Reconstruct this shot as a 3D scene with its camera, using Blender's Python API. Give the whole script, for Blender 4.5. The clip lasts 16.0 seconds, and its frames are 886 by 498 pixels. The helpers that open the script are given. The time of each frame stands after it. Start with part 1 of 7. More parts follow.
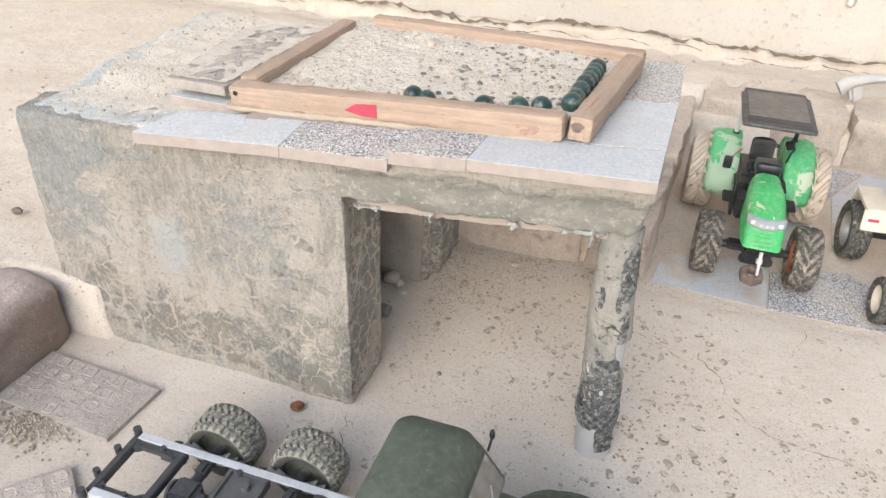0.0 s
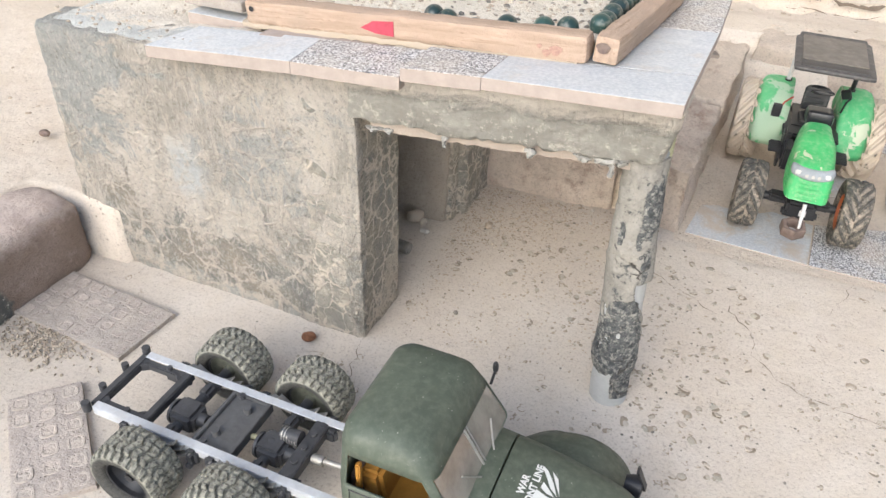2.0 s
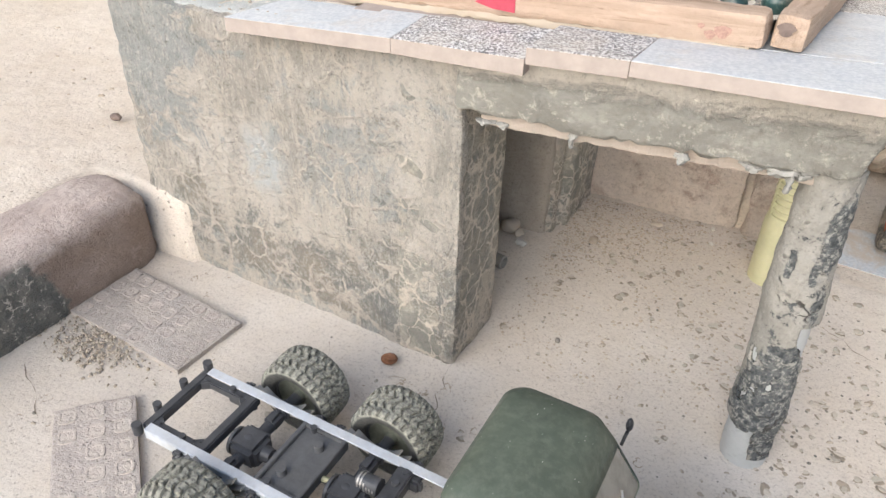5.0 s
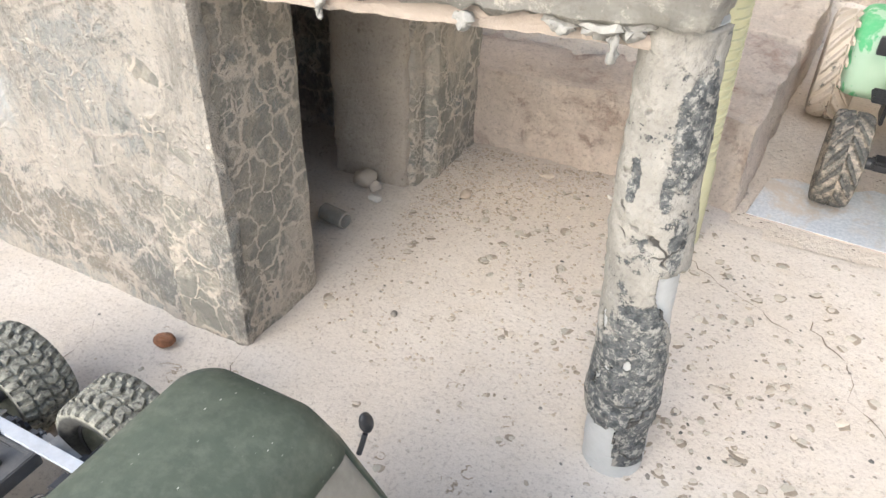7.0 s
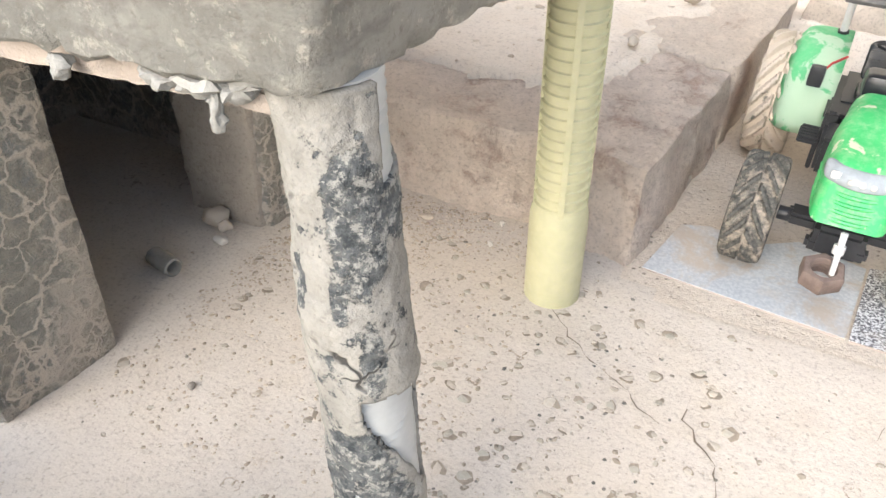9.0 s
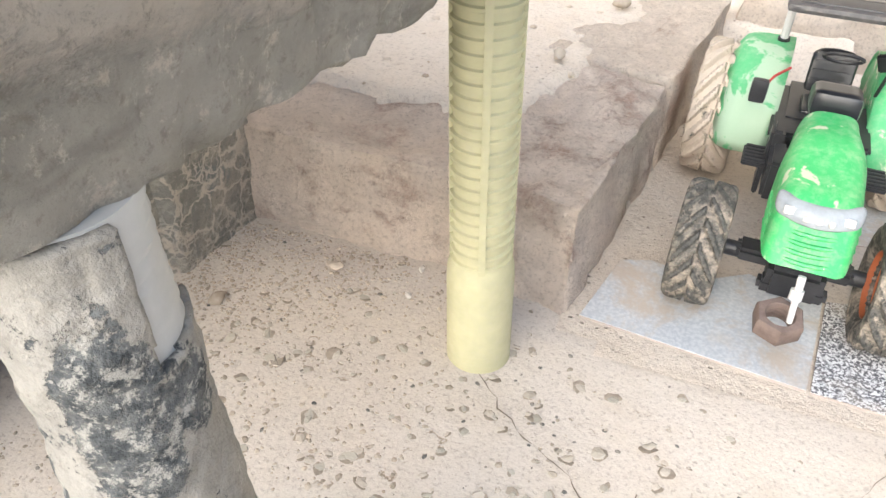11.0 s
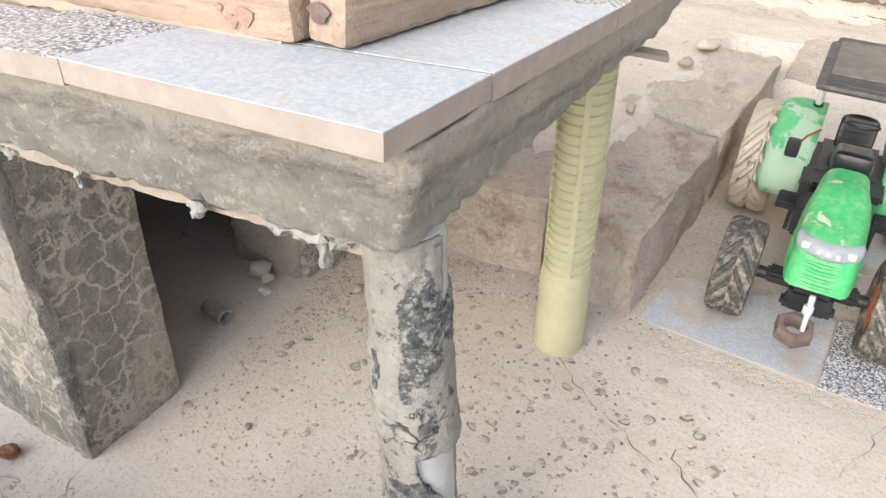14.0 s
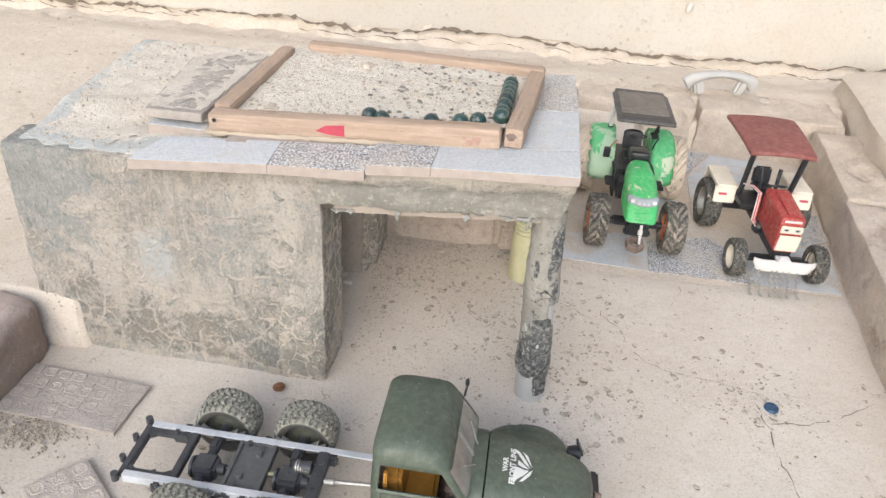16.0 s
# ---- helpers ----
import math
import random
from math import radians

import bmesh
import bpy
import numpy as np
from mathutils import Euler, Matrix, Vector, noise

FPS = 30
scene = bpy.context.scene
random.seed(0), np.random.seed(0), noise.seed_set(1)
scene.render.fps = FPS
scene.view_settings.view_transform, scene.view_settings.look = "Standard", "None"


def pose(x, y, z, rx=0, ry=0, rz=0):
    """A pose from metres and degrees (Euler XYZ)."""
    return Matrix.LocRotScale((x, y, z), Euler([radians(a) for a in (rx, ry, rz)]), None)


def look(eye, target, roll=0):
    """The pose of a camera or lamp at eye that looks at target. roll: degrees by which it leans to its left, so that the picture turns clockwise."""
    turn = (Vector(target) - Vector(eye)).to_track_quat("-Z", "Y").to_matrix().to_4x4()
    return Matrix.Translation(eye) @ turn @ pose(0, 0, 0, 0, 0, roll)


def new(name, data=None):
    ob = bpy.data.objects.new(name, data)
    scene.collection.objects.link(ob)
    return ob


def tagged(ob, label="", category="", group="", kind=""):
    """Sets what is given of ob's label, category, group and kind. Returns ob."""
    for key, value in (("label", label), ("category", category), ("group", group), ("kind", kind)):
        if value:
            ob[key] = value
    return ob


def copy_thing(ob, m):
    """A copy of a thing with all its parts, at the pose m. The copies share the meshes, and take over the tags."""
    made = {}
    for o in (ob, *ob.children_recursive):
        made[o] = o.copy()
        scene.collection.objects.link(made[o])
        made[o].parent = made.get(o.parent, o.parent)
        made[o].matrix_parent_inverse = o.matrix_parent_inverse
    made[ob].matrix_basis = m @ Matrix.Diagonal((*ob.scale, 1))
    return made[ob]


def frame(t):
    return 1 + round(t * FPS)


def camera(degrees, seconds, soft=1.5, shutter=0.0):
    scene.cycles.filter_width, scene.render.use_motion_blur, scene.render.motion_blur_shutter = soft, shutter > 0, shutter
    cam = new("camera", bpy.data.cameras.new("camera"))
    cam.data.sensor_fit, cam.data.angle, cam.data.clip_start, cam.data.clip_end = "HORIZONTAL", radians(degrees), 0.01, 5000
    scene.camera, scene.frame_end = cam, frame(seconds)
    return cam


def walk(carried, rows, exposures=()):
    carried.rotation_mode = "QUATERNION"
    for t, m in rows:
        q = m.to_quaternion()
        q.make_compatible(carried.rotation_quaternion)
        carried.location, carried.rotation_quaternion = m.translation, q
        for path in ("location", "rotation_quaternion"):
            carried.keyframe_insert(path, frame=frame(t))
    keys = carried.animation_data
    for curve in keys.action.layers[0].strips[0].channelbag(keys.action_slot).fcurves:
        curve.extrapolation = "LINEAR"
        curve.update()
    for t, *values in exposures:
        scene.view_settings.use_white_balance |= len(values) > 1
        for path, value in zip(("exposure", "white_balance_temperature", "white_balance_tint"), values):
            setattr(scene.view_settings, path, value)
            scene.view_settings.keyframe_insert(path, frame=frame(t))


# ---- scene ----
cam = camera(61.6, 16.0)
PATH = [
    (0, (0.192, -0.429, 0.474), (-0.22, 1.196, -0.617), 2.4),
    (0.5, (0.227, -0.408, 0.455), (-0.431, 1.124, -0.649), 1.5),
    (1, (0.222, -0.409, 0.456), (-0.523, 1.07, -0.665), 1.5),
    (1.5, (0.216, -0.43, 0.444), (-0.383, 1.086, -0.714), 2.2),
    (2, (0.215, -0.417, 0.443), (-0.297, 1.115, -0.735), 2.4),
    (2.5, (0.212, -0.379, 0.425), (-0.293, 1.165, -0.742), 2.9),
    (3, (0.187, -0.371, 0.407), (-0.355, 1.171, -0.745), 2.5),
    (3.2, (0.168, -0.36, 0.417), (-0.397, 1.175, -0.733), 2.7),
    (5.3, (0.162, -0.358, 0.397), (-0.513, 1.112, -0.78), 1.7),
    (5.5, (0.171, -0.355, 0.398), (-0.45, 1.149, -0.765), 2.2),
    (6, (0.194, -0.331, 0.385), (-0.335, 1.196, -0.792), 2.8),
    (6.5, (0.217, -0.285, 0.341), (-0.233, 1.271, -0.832), 3.3),
    (7, (0.226, -0.232, 0.3), (-0.405, 1.254, -0.88), 1.9),
    (7.5, (0.244, -0.207, 0.283), (-0.369, 1.289, -0.894), 2.6),
    (8, (0.275, -0.197, 0.301), (-0.347, 1.293, -0.878), 2.1),
    (8.5, (0.292, -0.179, 0.318), (-0.366, 1.299, -0.858), 2.2),
    (9, (0.299, -0.117, 0.289), (-0.399, 1.345, -0.885), 1.7),
    (9.5, (0.291, -0.077, 0.255), (-0.345, 1.407, -0.925), 2.2),
    (10, (0.284, -0.051, 0.249), (-0.321, 1.444, -0.935), 2.6),
    (10.2, (0.285, -0.045, 0.278), (-0.314, 1.449, -0.908), 2.4),
    (12.3, (0.309, -0.052, 0.283), (-0.212, 1.487, -0.883), 1.7),
    (12.5, (0.316, -0.058, 0.295), (-0.285, 1.453, -0.868), 1.7),
    (13, (0.314, -0.076, 0.319), (-0.399, 1.39, -0.839), 1.9),
    (13.5, (0.315, -0.102, 0.325), (-0.418, 1.357, -0.83), 2.0),
    (14, (0.299, -0.154, 0.35), (-0.403, 1.323, -0.801), 2.1),
    (14.5, (0.241, -0.284, 0.413), (-0.349, 1.252, -0.724), 2.3),
    (15, (0.157, -0.404, 0.455), (-0.158, 1.207, -0.687), 3.5),
    (15.5, (0.153, -0.505, 0.525), (0.008, 1.145, -0.595), 3.5),
    (16, (0.134, -0.544, 0.535), (0.071, 1.132, -0.556), 4.6),
]
EXPOSURES = [(0.0, 0.68, 5950, 9), (3.0, 0.83, 5950, 9), (5.5, 0.75, 5950, 9), (6.0, 0.74, 5950, 9), (6.5, 1.05, 5950, 9), (7.0, 1.18, 5950, 9), (8.5, 1.22, 5950, 9), (10.0, 1.26, 5950, 9), (12.5, 1.28, 5950, 9), (13.5, 1.05, 5950, 9), (14.5, 0.8, 5950, 9), (16.0, 0.6, 5950, 9)]
walk(cam, [(t, look(eye, target, roll)) for t, eye, target, roll in PATH], EXPOSURES)

# ---- light ----
world = bpy.data.worlds.new("world")
scene.world = world
world.use_nodes = True
wt = world.node_tree
sky = wt.nodes.new("ShaderNodeTexSky")
sky.sky_type, sky.sun_disc = "NISHITA", False
SUN_UP, SUN_TURN = radians(30), radians(192)
sky.sun_elevation, sky.sun_rotation = SUN_UP, SUN_TURN
sky.air_density, sky.dust_density, sky.ozone_density = 1.0, 4.0, 1.0
wt.links.new(sky.outputs[0], wt.nodes["Background"].inputs[0])
wt.nodes["Background"].inputs[1].default_value = 0.13
lamp = bpy.data.lights.new("sun", "SUN")
lamp.energy, lamp.angle, lamp.color = 1.5, radians(75), (1.0, 0.985, 0.96)
sun = new("sun", lamp)
sun_way = Vector((math.sin(SUN_TURN) * math.cos(SUN_UP), math.cos(SUN_TURN) * math.cos(SUN_UP), math.sin(SUN_UP)))
sun.matrix_world = look(sun_way * 5, (0, 0, 0))


# ---- materials ----
class Mat:
    """A node material with short names for the nodes that it needs."""

    def __init__(self, name, rough=0.85, metal=0.0, spec=0.4):
        self.m = bpy.data.materials.new(name)
        self.m.use_nodes = True
        self.nt = self.m.node_tree
        self.b = self.nt.nodes["Principled BSDF"]
        self.co = self.nt.nodes.new("ShaderNodeTexCoord").outputs["Object"]
        self.put("Roughness", rough), self.put("Metallic", metal), self.put("Specular IOR Level", spec)

    def to(self, socket, value):
        if isinstance(value, bpy.types.NodeSocket):
            self.nt.links.new(value, socket)
        elif isinstance(value, tuple) and len(value) == 3 and socket.type == "RGBA":
            socket.default_value = (*value, 1)
        else:
            socket.default_value = value

    def put(self, name, value):
        self.to(self.b.inputs[name], value)

    def noise(self, scale, detail=4.0, rough=0.6, distort=0.0, co=None, color=False):
        n = self.nt.nodes.new("ShaderNodeTexNoise")
        self.to(n.inputs["Vector"], co or self.co)
        for k, v in (("Scale", scale), ("Detail", detail), ("Roughness", rough), ("Distortion", distort)):
            n.inputs[k].default_value = v
        return n.outputs["Color" if color else "Fac"]

    def vor(self, scale, feature="F1", co=None, out="Distance", rnd=1.0):
        n = self.nt.nodes.new("ShaderNodeTexVoronoi")
        n.feature = feature
        self.to(n.inputs["Vector"], co or self.co)
        n.inputs["Scale"].default_value, n.inputs["Randomness"].default_value = scale, rnd
        return n.outputs[out]

    def warp(self, amount, scale, co=None):
        a, b = self.nt.nodes.new("ShaderNodeVectorMath"), self.nt.nodes.new("ShaderNodeVectorMath")
        a.operation, b.operation = "SCALE", "ADD"
        self.to(a.inputs[0], self.noise(scale, 3, color=True, co=co))
        a.inputs["Scale"].default_value = amount
        self.to(b.inputs[0], co or self.co), self.to(b.inputs[1], a.outputs[0])
        return b.outputs[0]

    def stretch(self, x, y, z, co=None):
        n = self.nt.nodes.new("ShaderNodeVectorMath")
        n.operation = "MULTIPLY"
        self.to(n.inputs[0], co or self.co)
        n.inputs[1].default_value = (x, y, z)
        return n.outputs[0]

    def axis(self, k):
        n = self.nt.nodes.new("ShaderNodeSeparateXYZ")
        self.to(n.inputs[0], self.co)
        return n.outputs[k]

    def chance(self):
        return self.nt.nodes.new("ShaderNodeObjectInfo").outputs["Random"]

    def island(self):
        return self.nt.nodes.new("ShaderNodeNewGeometry").outputs["Random Per Island"]

    def step(self, fac, lo, hi, a=0.0, b=1.0):
        n = self.nt.nodes.new("ShaderNodeMapRange")
        for k, v in ((0, fac), (1, lo), (2, hi), (3, a), (4, b)):
            self.to(n.inputs[k], v)
        return n.outputs[0]

    def math(self, op, a, b=0.0):
        n = self.nt.nodes.new("ShaderNodeMath")
        n.operation = op
        self.to(n.inputs[0], a), self.to(n.inputs[1], b)
        return n.outputs[0]

    def mix(self, fac, a, b, how="MIX"):
        n = self.nt.nodes.new("ShaderNodeMix")
        n.data_type, n.blend_type = "RGBA", how
        self.to(n.inputs[0], fac), self.to(n.inputs[6], a), self.to(n.inputs[7], b)
        return n.outputs[2]

    def bump(self, height, strength=0.5, size=0.001):
        n = self.nt.nodes.new("ShaderNodeBump")
        n.inputs["Strength"].default_value, n.inputs["Distance"].default_value = strength, size
        self.to(n.inputs["Height"], height)
        self.put("Normal", n.outputs[0])

    def color(self, value):
        self.put("Base Color", value)
        return self


def earth_material(name, a, b, c, dark=(0.17, 0.145, 0.12), pits=0.5, scale=1.0, relief=0.7, rings=0.0, grain=0.6):
    """Dry mud or weathered cement: blotches, grain, small dark grains."""
    m = Mat(name, 0.92, spec=0.2)
    big = m.step(m.noise(7 * scale, 5, 0.6, 0.4), 0.32, 0.68)
    col = m.mix(big, a, b)
    col = m.mix(m.step(m.noise(33 * scale, 5, 0.65), 0.45, 0.75), col, c)
    col = m.mix(m.step(m.noise(420 * scale, 4, 0.75), 0.52, 0.72, 0, grain), col, dark)
    col = m.mix(m.step(m.noise(110 * scale, 5, 0.75), 0.55, 0.75, 0, 0.3), col, dark)
    cells = m.vor(150 * scale, co=m.warp(0.006, 60))
    rare = m.step(m.noise(14 * scale, 3), 0.48, 0.62)
    spots = m.math("MULTIPLY", m.step(cells, 0.20, 0.11), rare)
    col = m.mix(m.math("MULTIPLY", spots, pits), col, dark)
    if rings > 0:
        chips = m.vor(58 * scale, co=m.warp(0.016, 110))
        loop = m.math("MULTIPLY", m.step(chips, 0.16, 0.20), m.step(chips, 0.28, 0.23))
        loop = m.math("MULTIPLY", loop, m.step(m.noise(130, 5, 0.75), 0.48, 0.56))
        loop = m.math("MULTIPLY", loop, m.step(m.noise(11, 4, 0.6), 0.50, 0.58, 0, rings))
        col = m.mix(loop, col, (0.24, 0.185, 0.13))
        spots = m.math("ADD", spots, m.math("MULTIPLY", loop, 0.6))
    m.color(col)
    h = m.math("ADD", m.noise(90 * scale, 6, 0.7), m.math("MULTIPLY", m.noise(600 * scale, 2), 0.3))
    m.bump(m.math("SUBTRACT", h, m.math("MULTIPLY", spots, 0.8)), relief, 0.003)
    return m.m


def plaster_material(name, grey, beige, cream, veins, show, line_wide=1.0, warp=0.008, level=0.0, dust=0.35):
    """Weathered cement render with a net of pale filled cracks under a film of dust."""
    m = Mat(name, 0.93, spec=0.2)
    blot = m.noise(12, 9, 0.78, 0.9)
    col = m.mix(m.step(blot, 0.46 + level, 0.54 + level), grey, beige)
    col = m.mix(m.step(m.noise(34, 7, 0.75), 0.56, 0.62, 0, 0.5), col, tuple(0.95 * v for v in grey[::-1]))
    col = m.mix(m.step(m.noise(300, 5, 0.8), 0.52, 0.66, 0, 0.5), col, tuple(0.5 * v for v in grey))
    co = m.warp(warp, 45, m.warp(warp * 0.5, 140))
    net, fine = m.vor(veins, "DISTANCE_TO_EDGE", co=co), m.vor(veins * 2.6, "DISTANCE_TO_EDGE", co=co)
    unit = veins * 0.001 * line_wide
    wide = m.step(m.noise(30, 4, 0.7), 0.35, 0.68, 0.35, 1.9)
    where = m.step(m.noise(10, 5, 0.65), 0.60 - show, 0.66 - show)
    line = m.math("MAXIMUM", m.step(m.math("DIVIDE", net, wide), unit * 1.0, unit * 0.45), m.math("MULTIPLY", m.step(m.math("DIVIDE", fine, wide), unit * 1.5, unit * 0.6), m.step(m.noise(24, 3), 0.47, 0.56, 0, 0.9)))
    line = m.math("MULTIPLY", m.math("MULTIPLY", line, where), m.step(m.noise(70, 4), 0.34, 0.46))
    col = m.mix(m.math("MULTIPLY", line, 0.9), col, cream)
    film = m.mix(0.5, beige, cream)
    col = m.mix(m.step(m.noise(16, 9, 0.8, 0.5), 0.66 - dust * 0.4, 0.74 - dust * 0.4, 0, 0.75), col, film)
    col = m.mix(m.step(m.noise(95, 7, 0.8), 0.56, 0.64, 0, 0.45), col, cream)
    m.color(col)
    h = m.math("ADD", m.noise(120, 8, 0.8), m.math("MULTIPLY", line, 0.25))
    m.bump(m.math("ADD", h, m.math("MULTIPLY", m.noise(32, 5), 0.7)), 1.0, 0.004)
    return m.m


def house_render_material():
    """The front of the toy house: cream and blue-grey streaks, dark grey below with pale leaf-like cracks."""
    m = Mat("weathered_house_render", 0.93, spec=0.2)
    z = m.axis(2)
    tall = m.stretch(1.5, 1.5, 0.6)
    col = m.mix(m.step(m.noise(15, 9, 0.78, 0.6, co=tall), 0.44, 0.55), (0.45, 0.417, 0.358), (0.69, 0.635, 0.555))
    corner = m.math("MULTIPLY", m.step(m.axis(0), -0.165, -0.245), m.step(z, 0.085, 0.165))
    corner = m.step(m.math("ADD", m.noise(24, 8, 0.75, 0.6), m.math("MULTIPLY", corner, 0.30)), 0.66, 0.70, 0, 0.85)
    col = m.mix(m.step(m.noise(11, 7, 0.72, 0.8), 0.52, 0.59, 0, 0.85), col, (0.42, 0.43, 0.405))
    col = m.mix(m.step(m.noise(40, 8, 0.8, 0.5, co=tall), 0.51, 0.57, 0, 0.75), col, (0.68, 0.62, 0.525))
    col = m.mix(corner, col, m.mix(m.step(m.noise(48, 6, 0.75), 0.42, 0.58), (0.33, 0.345, 0.33), (0.43, 0.445, 0.425)))
    low = m.math("ADD", m.step(z, 0.035, 0.135, 0.12, -0.055), m.step(m.axis(0), -0.17, -0.03, -0.01, 0.028))
    dark = m.math("ADD", m.noise(13, 9, 0.8, 1.0, co=m.stretch(1.2, 1.2, 0.8)), low)
    dark = m.math("SUBTRACT", dark, m.step(z, 0.022, 0.004, 0, 0.16))
    mask = m.step(dark, 0.535, 0.585, 0, 0.92)
    deep = m.mix(m.step(m.noise(23, 6, 0.7), 0.44, 0.58), (0.245, 0.247, 0.228), (0.34, 0.30, 0.243))
    deep = m.mix(m.step(m.noise(170, 6, 0.8), 0.48, 0.62, 0, 0.7), deep, (0.40, 0.375, 0.32))
    col = m.mix(mask, col, deep)
    co = m.warp(0.016, 40, m.warp(0.008, 130))
    net, fine = m.vor(40, "DISTANCE_TO_EDGE", co=co), m.vor(105, "DISTANCE_TO_EDGE", co=co)
    wide = m.step(m.noise(34, 5, 0.75), 0.36, 0.66, 0.25, 1.9)
    line = m.math("MAXIMUM", m.step(m.math("DIVIDE", net, wide), 0.070, 0.026), m.math("MULTIPLY", m.step(m.math("DIVIDE", fine, wide), 0.13, 0.05), m.step(m.noise(26, 3), 0.50, 0.58, 0, 0.75)))
    line = m.math("MULTIPLY", line, m.step(m.noise(60, 5, 0.7), 0.38, 0.50))
    line = m.math("MULTIPLY", line, m.step(m.math("ADD", m.noise(9, 4), m.step(z, 0.06, 0.17, 0.16, -0.02)), 0.43, 0.52))
    col = m.mix(line, col, (0.67, 0.61, 0.525))
    col = m.mix(m.step(m.noise(300, 5, 0.85), 0.55, 0.60, 0, 0.6), col, (0.22, 0.205, 0.175))
    col = m.mix(m.step(m.noise(230, 7, 0.85, co=tall), 0.53, 0.59, 0, 0.65), col, (0.69, 0.65, 0.58))
    col = m.mix(m.step(m.noise(120, 8, 0.85), 0.55, 0.63, 0, 0.55), col, (0.65, 0.60, 0.52))
    spot = m.nt.nodes.new("ShaderNodeVectorMath")
    spot.operation = "DISTANCE"
    m.to(spot.inputs[0], m.stretch(1.0, 0.0, 0.62, m.warp(0.03, 60)))
    spot.inputs[1].default_value = (-0.140, 0.0, 0.087)
    col = m.mix(m.math("MULTIPLY", m.step(spot.outputs["Value"], 0.024, 0.008, 0, 0.8), m.step(m.noise(70, 7, 0.75), 0.40, 0.55)), col, (0.62, 0.645, 0.635))
    m.color(col)
    h = m.math("ADD", m.noise(120, 8, 0.8), m.math("ADD", m.math("MULTIPLY", line, 0.3), m.math("MULTIPLY", m.noise(420, 4, 0.75), 0.45)))
    m.bump(m.math("ADD", h, m.math("MULTIPLY", m.noise(32, 5), 0.7)), 1.0, 0.007)
    return m.m


def roof_top_material():
    """Cream soil trodden onto blue-grey cement that shows bare along the outer edges."""
    m = Mat("soil_dusted_roof", 0.93, spec=0.2)
    x, y = m.axis(0), m.axis(1)
    soil = m.mix(m.step(m.noise(18, 7, 0.72, 0.4), 0.40, 0.62), (0.64, 0.585, 0.495), (0.72, 0.665, 0.575))
    soil = m.mix(m.step(m.noise(60, 8, 0.8, 0.5), 0.56, 0.64, 0, 0.6), soil, (0.47, 0.42, 0.35))
    bare = m.mix(m.step(m.noise(30, 6, 0.7), 0.40, 0.62), (0.47, 0.485, 0.465), (0.57, 0.575, 0.545))
    bare = m.mix(m.step(m.noise(75, 7, 0.78), 0.55, 0.64, 0, 0.5), bare, (0.64, 0.605, 0.535))
    edge = m.math("MAXIMUM", m.step(y, 0.085, 0.010), m.step(x, -0.225, -0.275))
    col = m.mix(m.step(m.math("ADD", m.noise(20, 9, 0.75, 0.9), m.math("MULTIPLY", edge, 0.30)), 0.655, 0.70), soil, bare)
    col = m.mix(m.step(m.noise(420, 4, 0.8), 0.54, 0.68, 0, 0.28), col, (0.27, 0.24, 0.20))
    spots = m.math("MULTIPLY", m.step(m.vor(120, co=m.warp(0.01, 60)), 0.20, 0.12), m.step(m.noise(22, 3), 0.52, 0.60))
    col = m.mix(m.math("MULTIPLY", spots, 0.55), col, (0.30, 0.265, 0.215))
    m.color(col)
    m.bump(m.math("ADD", m.noise(60, 8, 0.75), m.math("MULTIPLY", m.noise(480, 3), 0.3)), 0.9, 0.0035)
    return m.m


def slab_material():
    """Cast cement: smooth grey float marks among pale crumbly mortar."""
    m = Mat("grey_cement_slab", 0.93, spec=0.2)
    long = m.stretch(0.7, 0.7, 1.6)
    col = m.mix(m.step(m.noise(26, 7, 0.75, 0.4), 0.40, 0.60), (0.57, 0.525, 0.45), (0.67, 0.62, 0.535))
    tilt = m.math("SUBTRACT", m.math("MULTIPLY", m.axis(1), 0.120), m.math("MULTIPLY", m.axis(0), 0.058))
    under = m.math("MULTIPLY", m.math("SUBTRACT", 0.2345, m.math("ADD", m.axis(2), tilt)), 110.0)
    smear = m.step(m.math("ADD", under, m.math("MULTIPLY", m.math("SUBTRACT", m.noise(26, 9, 0.78, 0.7, co=long), 0.48), 4.0)), -0.25, 0.40, 0, 0.93)
    grey = m.mix(m.step(m.noise(60, 6, 0.7), 0.42, 0.60), (0.31, 0.302, 0.265), (0.385, 0.372, 0.328))
    grey = m.mix(m.step(m.noise(9, 6, 0.7, 0.5, co=long), 0.46, 0.53), grey, (0.25, 0.242, 0.213))
    col = m.mix(smear, col, grey)
    col = m.mix(m.step(m.noise(330, 5, 0.8), 0.53, 0.66, 0, 0.55), col, (0.22, 0.20, 0.165))
    col = m.mix(m.step(m.noise(110, 8, 0.8), 0.55, 0.62, 0, 0.65), col, (0.62, 0.57, 0.485))
    m.color(col)
    h = m.math("ADD", m.noise(150, 8, 0.8), m.math("MULTIPLY", m.noise(45, 5, 0.7), 0.8))
    m.bump(m.math("MULTIPLY", h, m.step(smear, 0, 1, 1.0, 0.55)), 1.0, 0.0050)
    return m.m


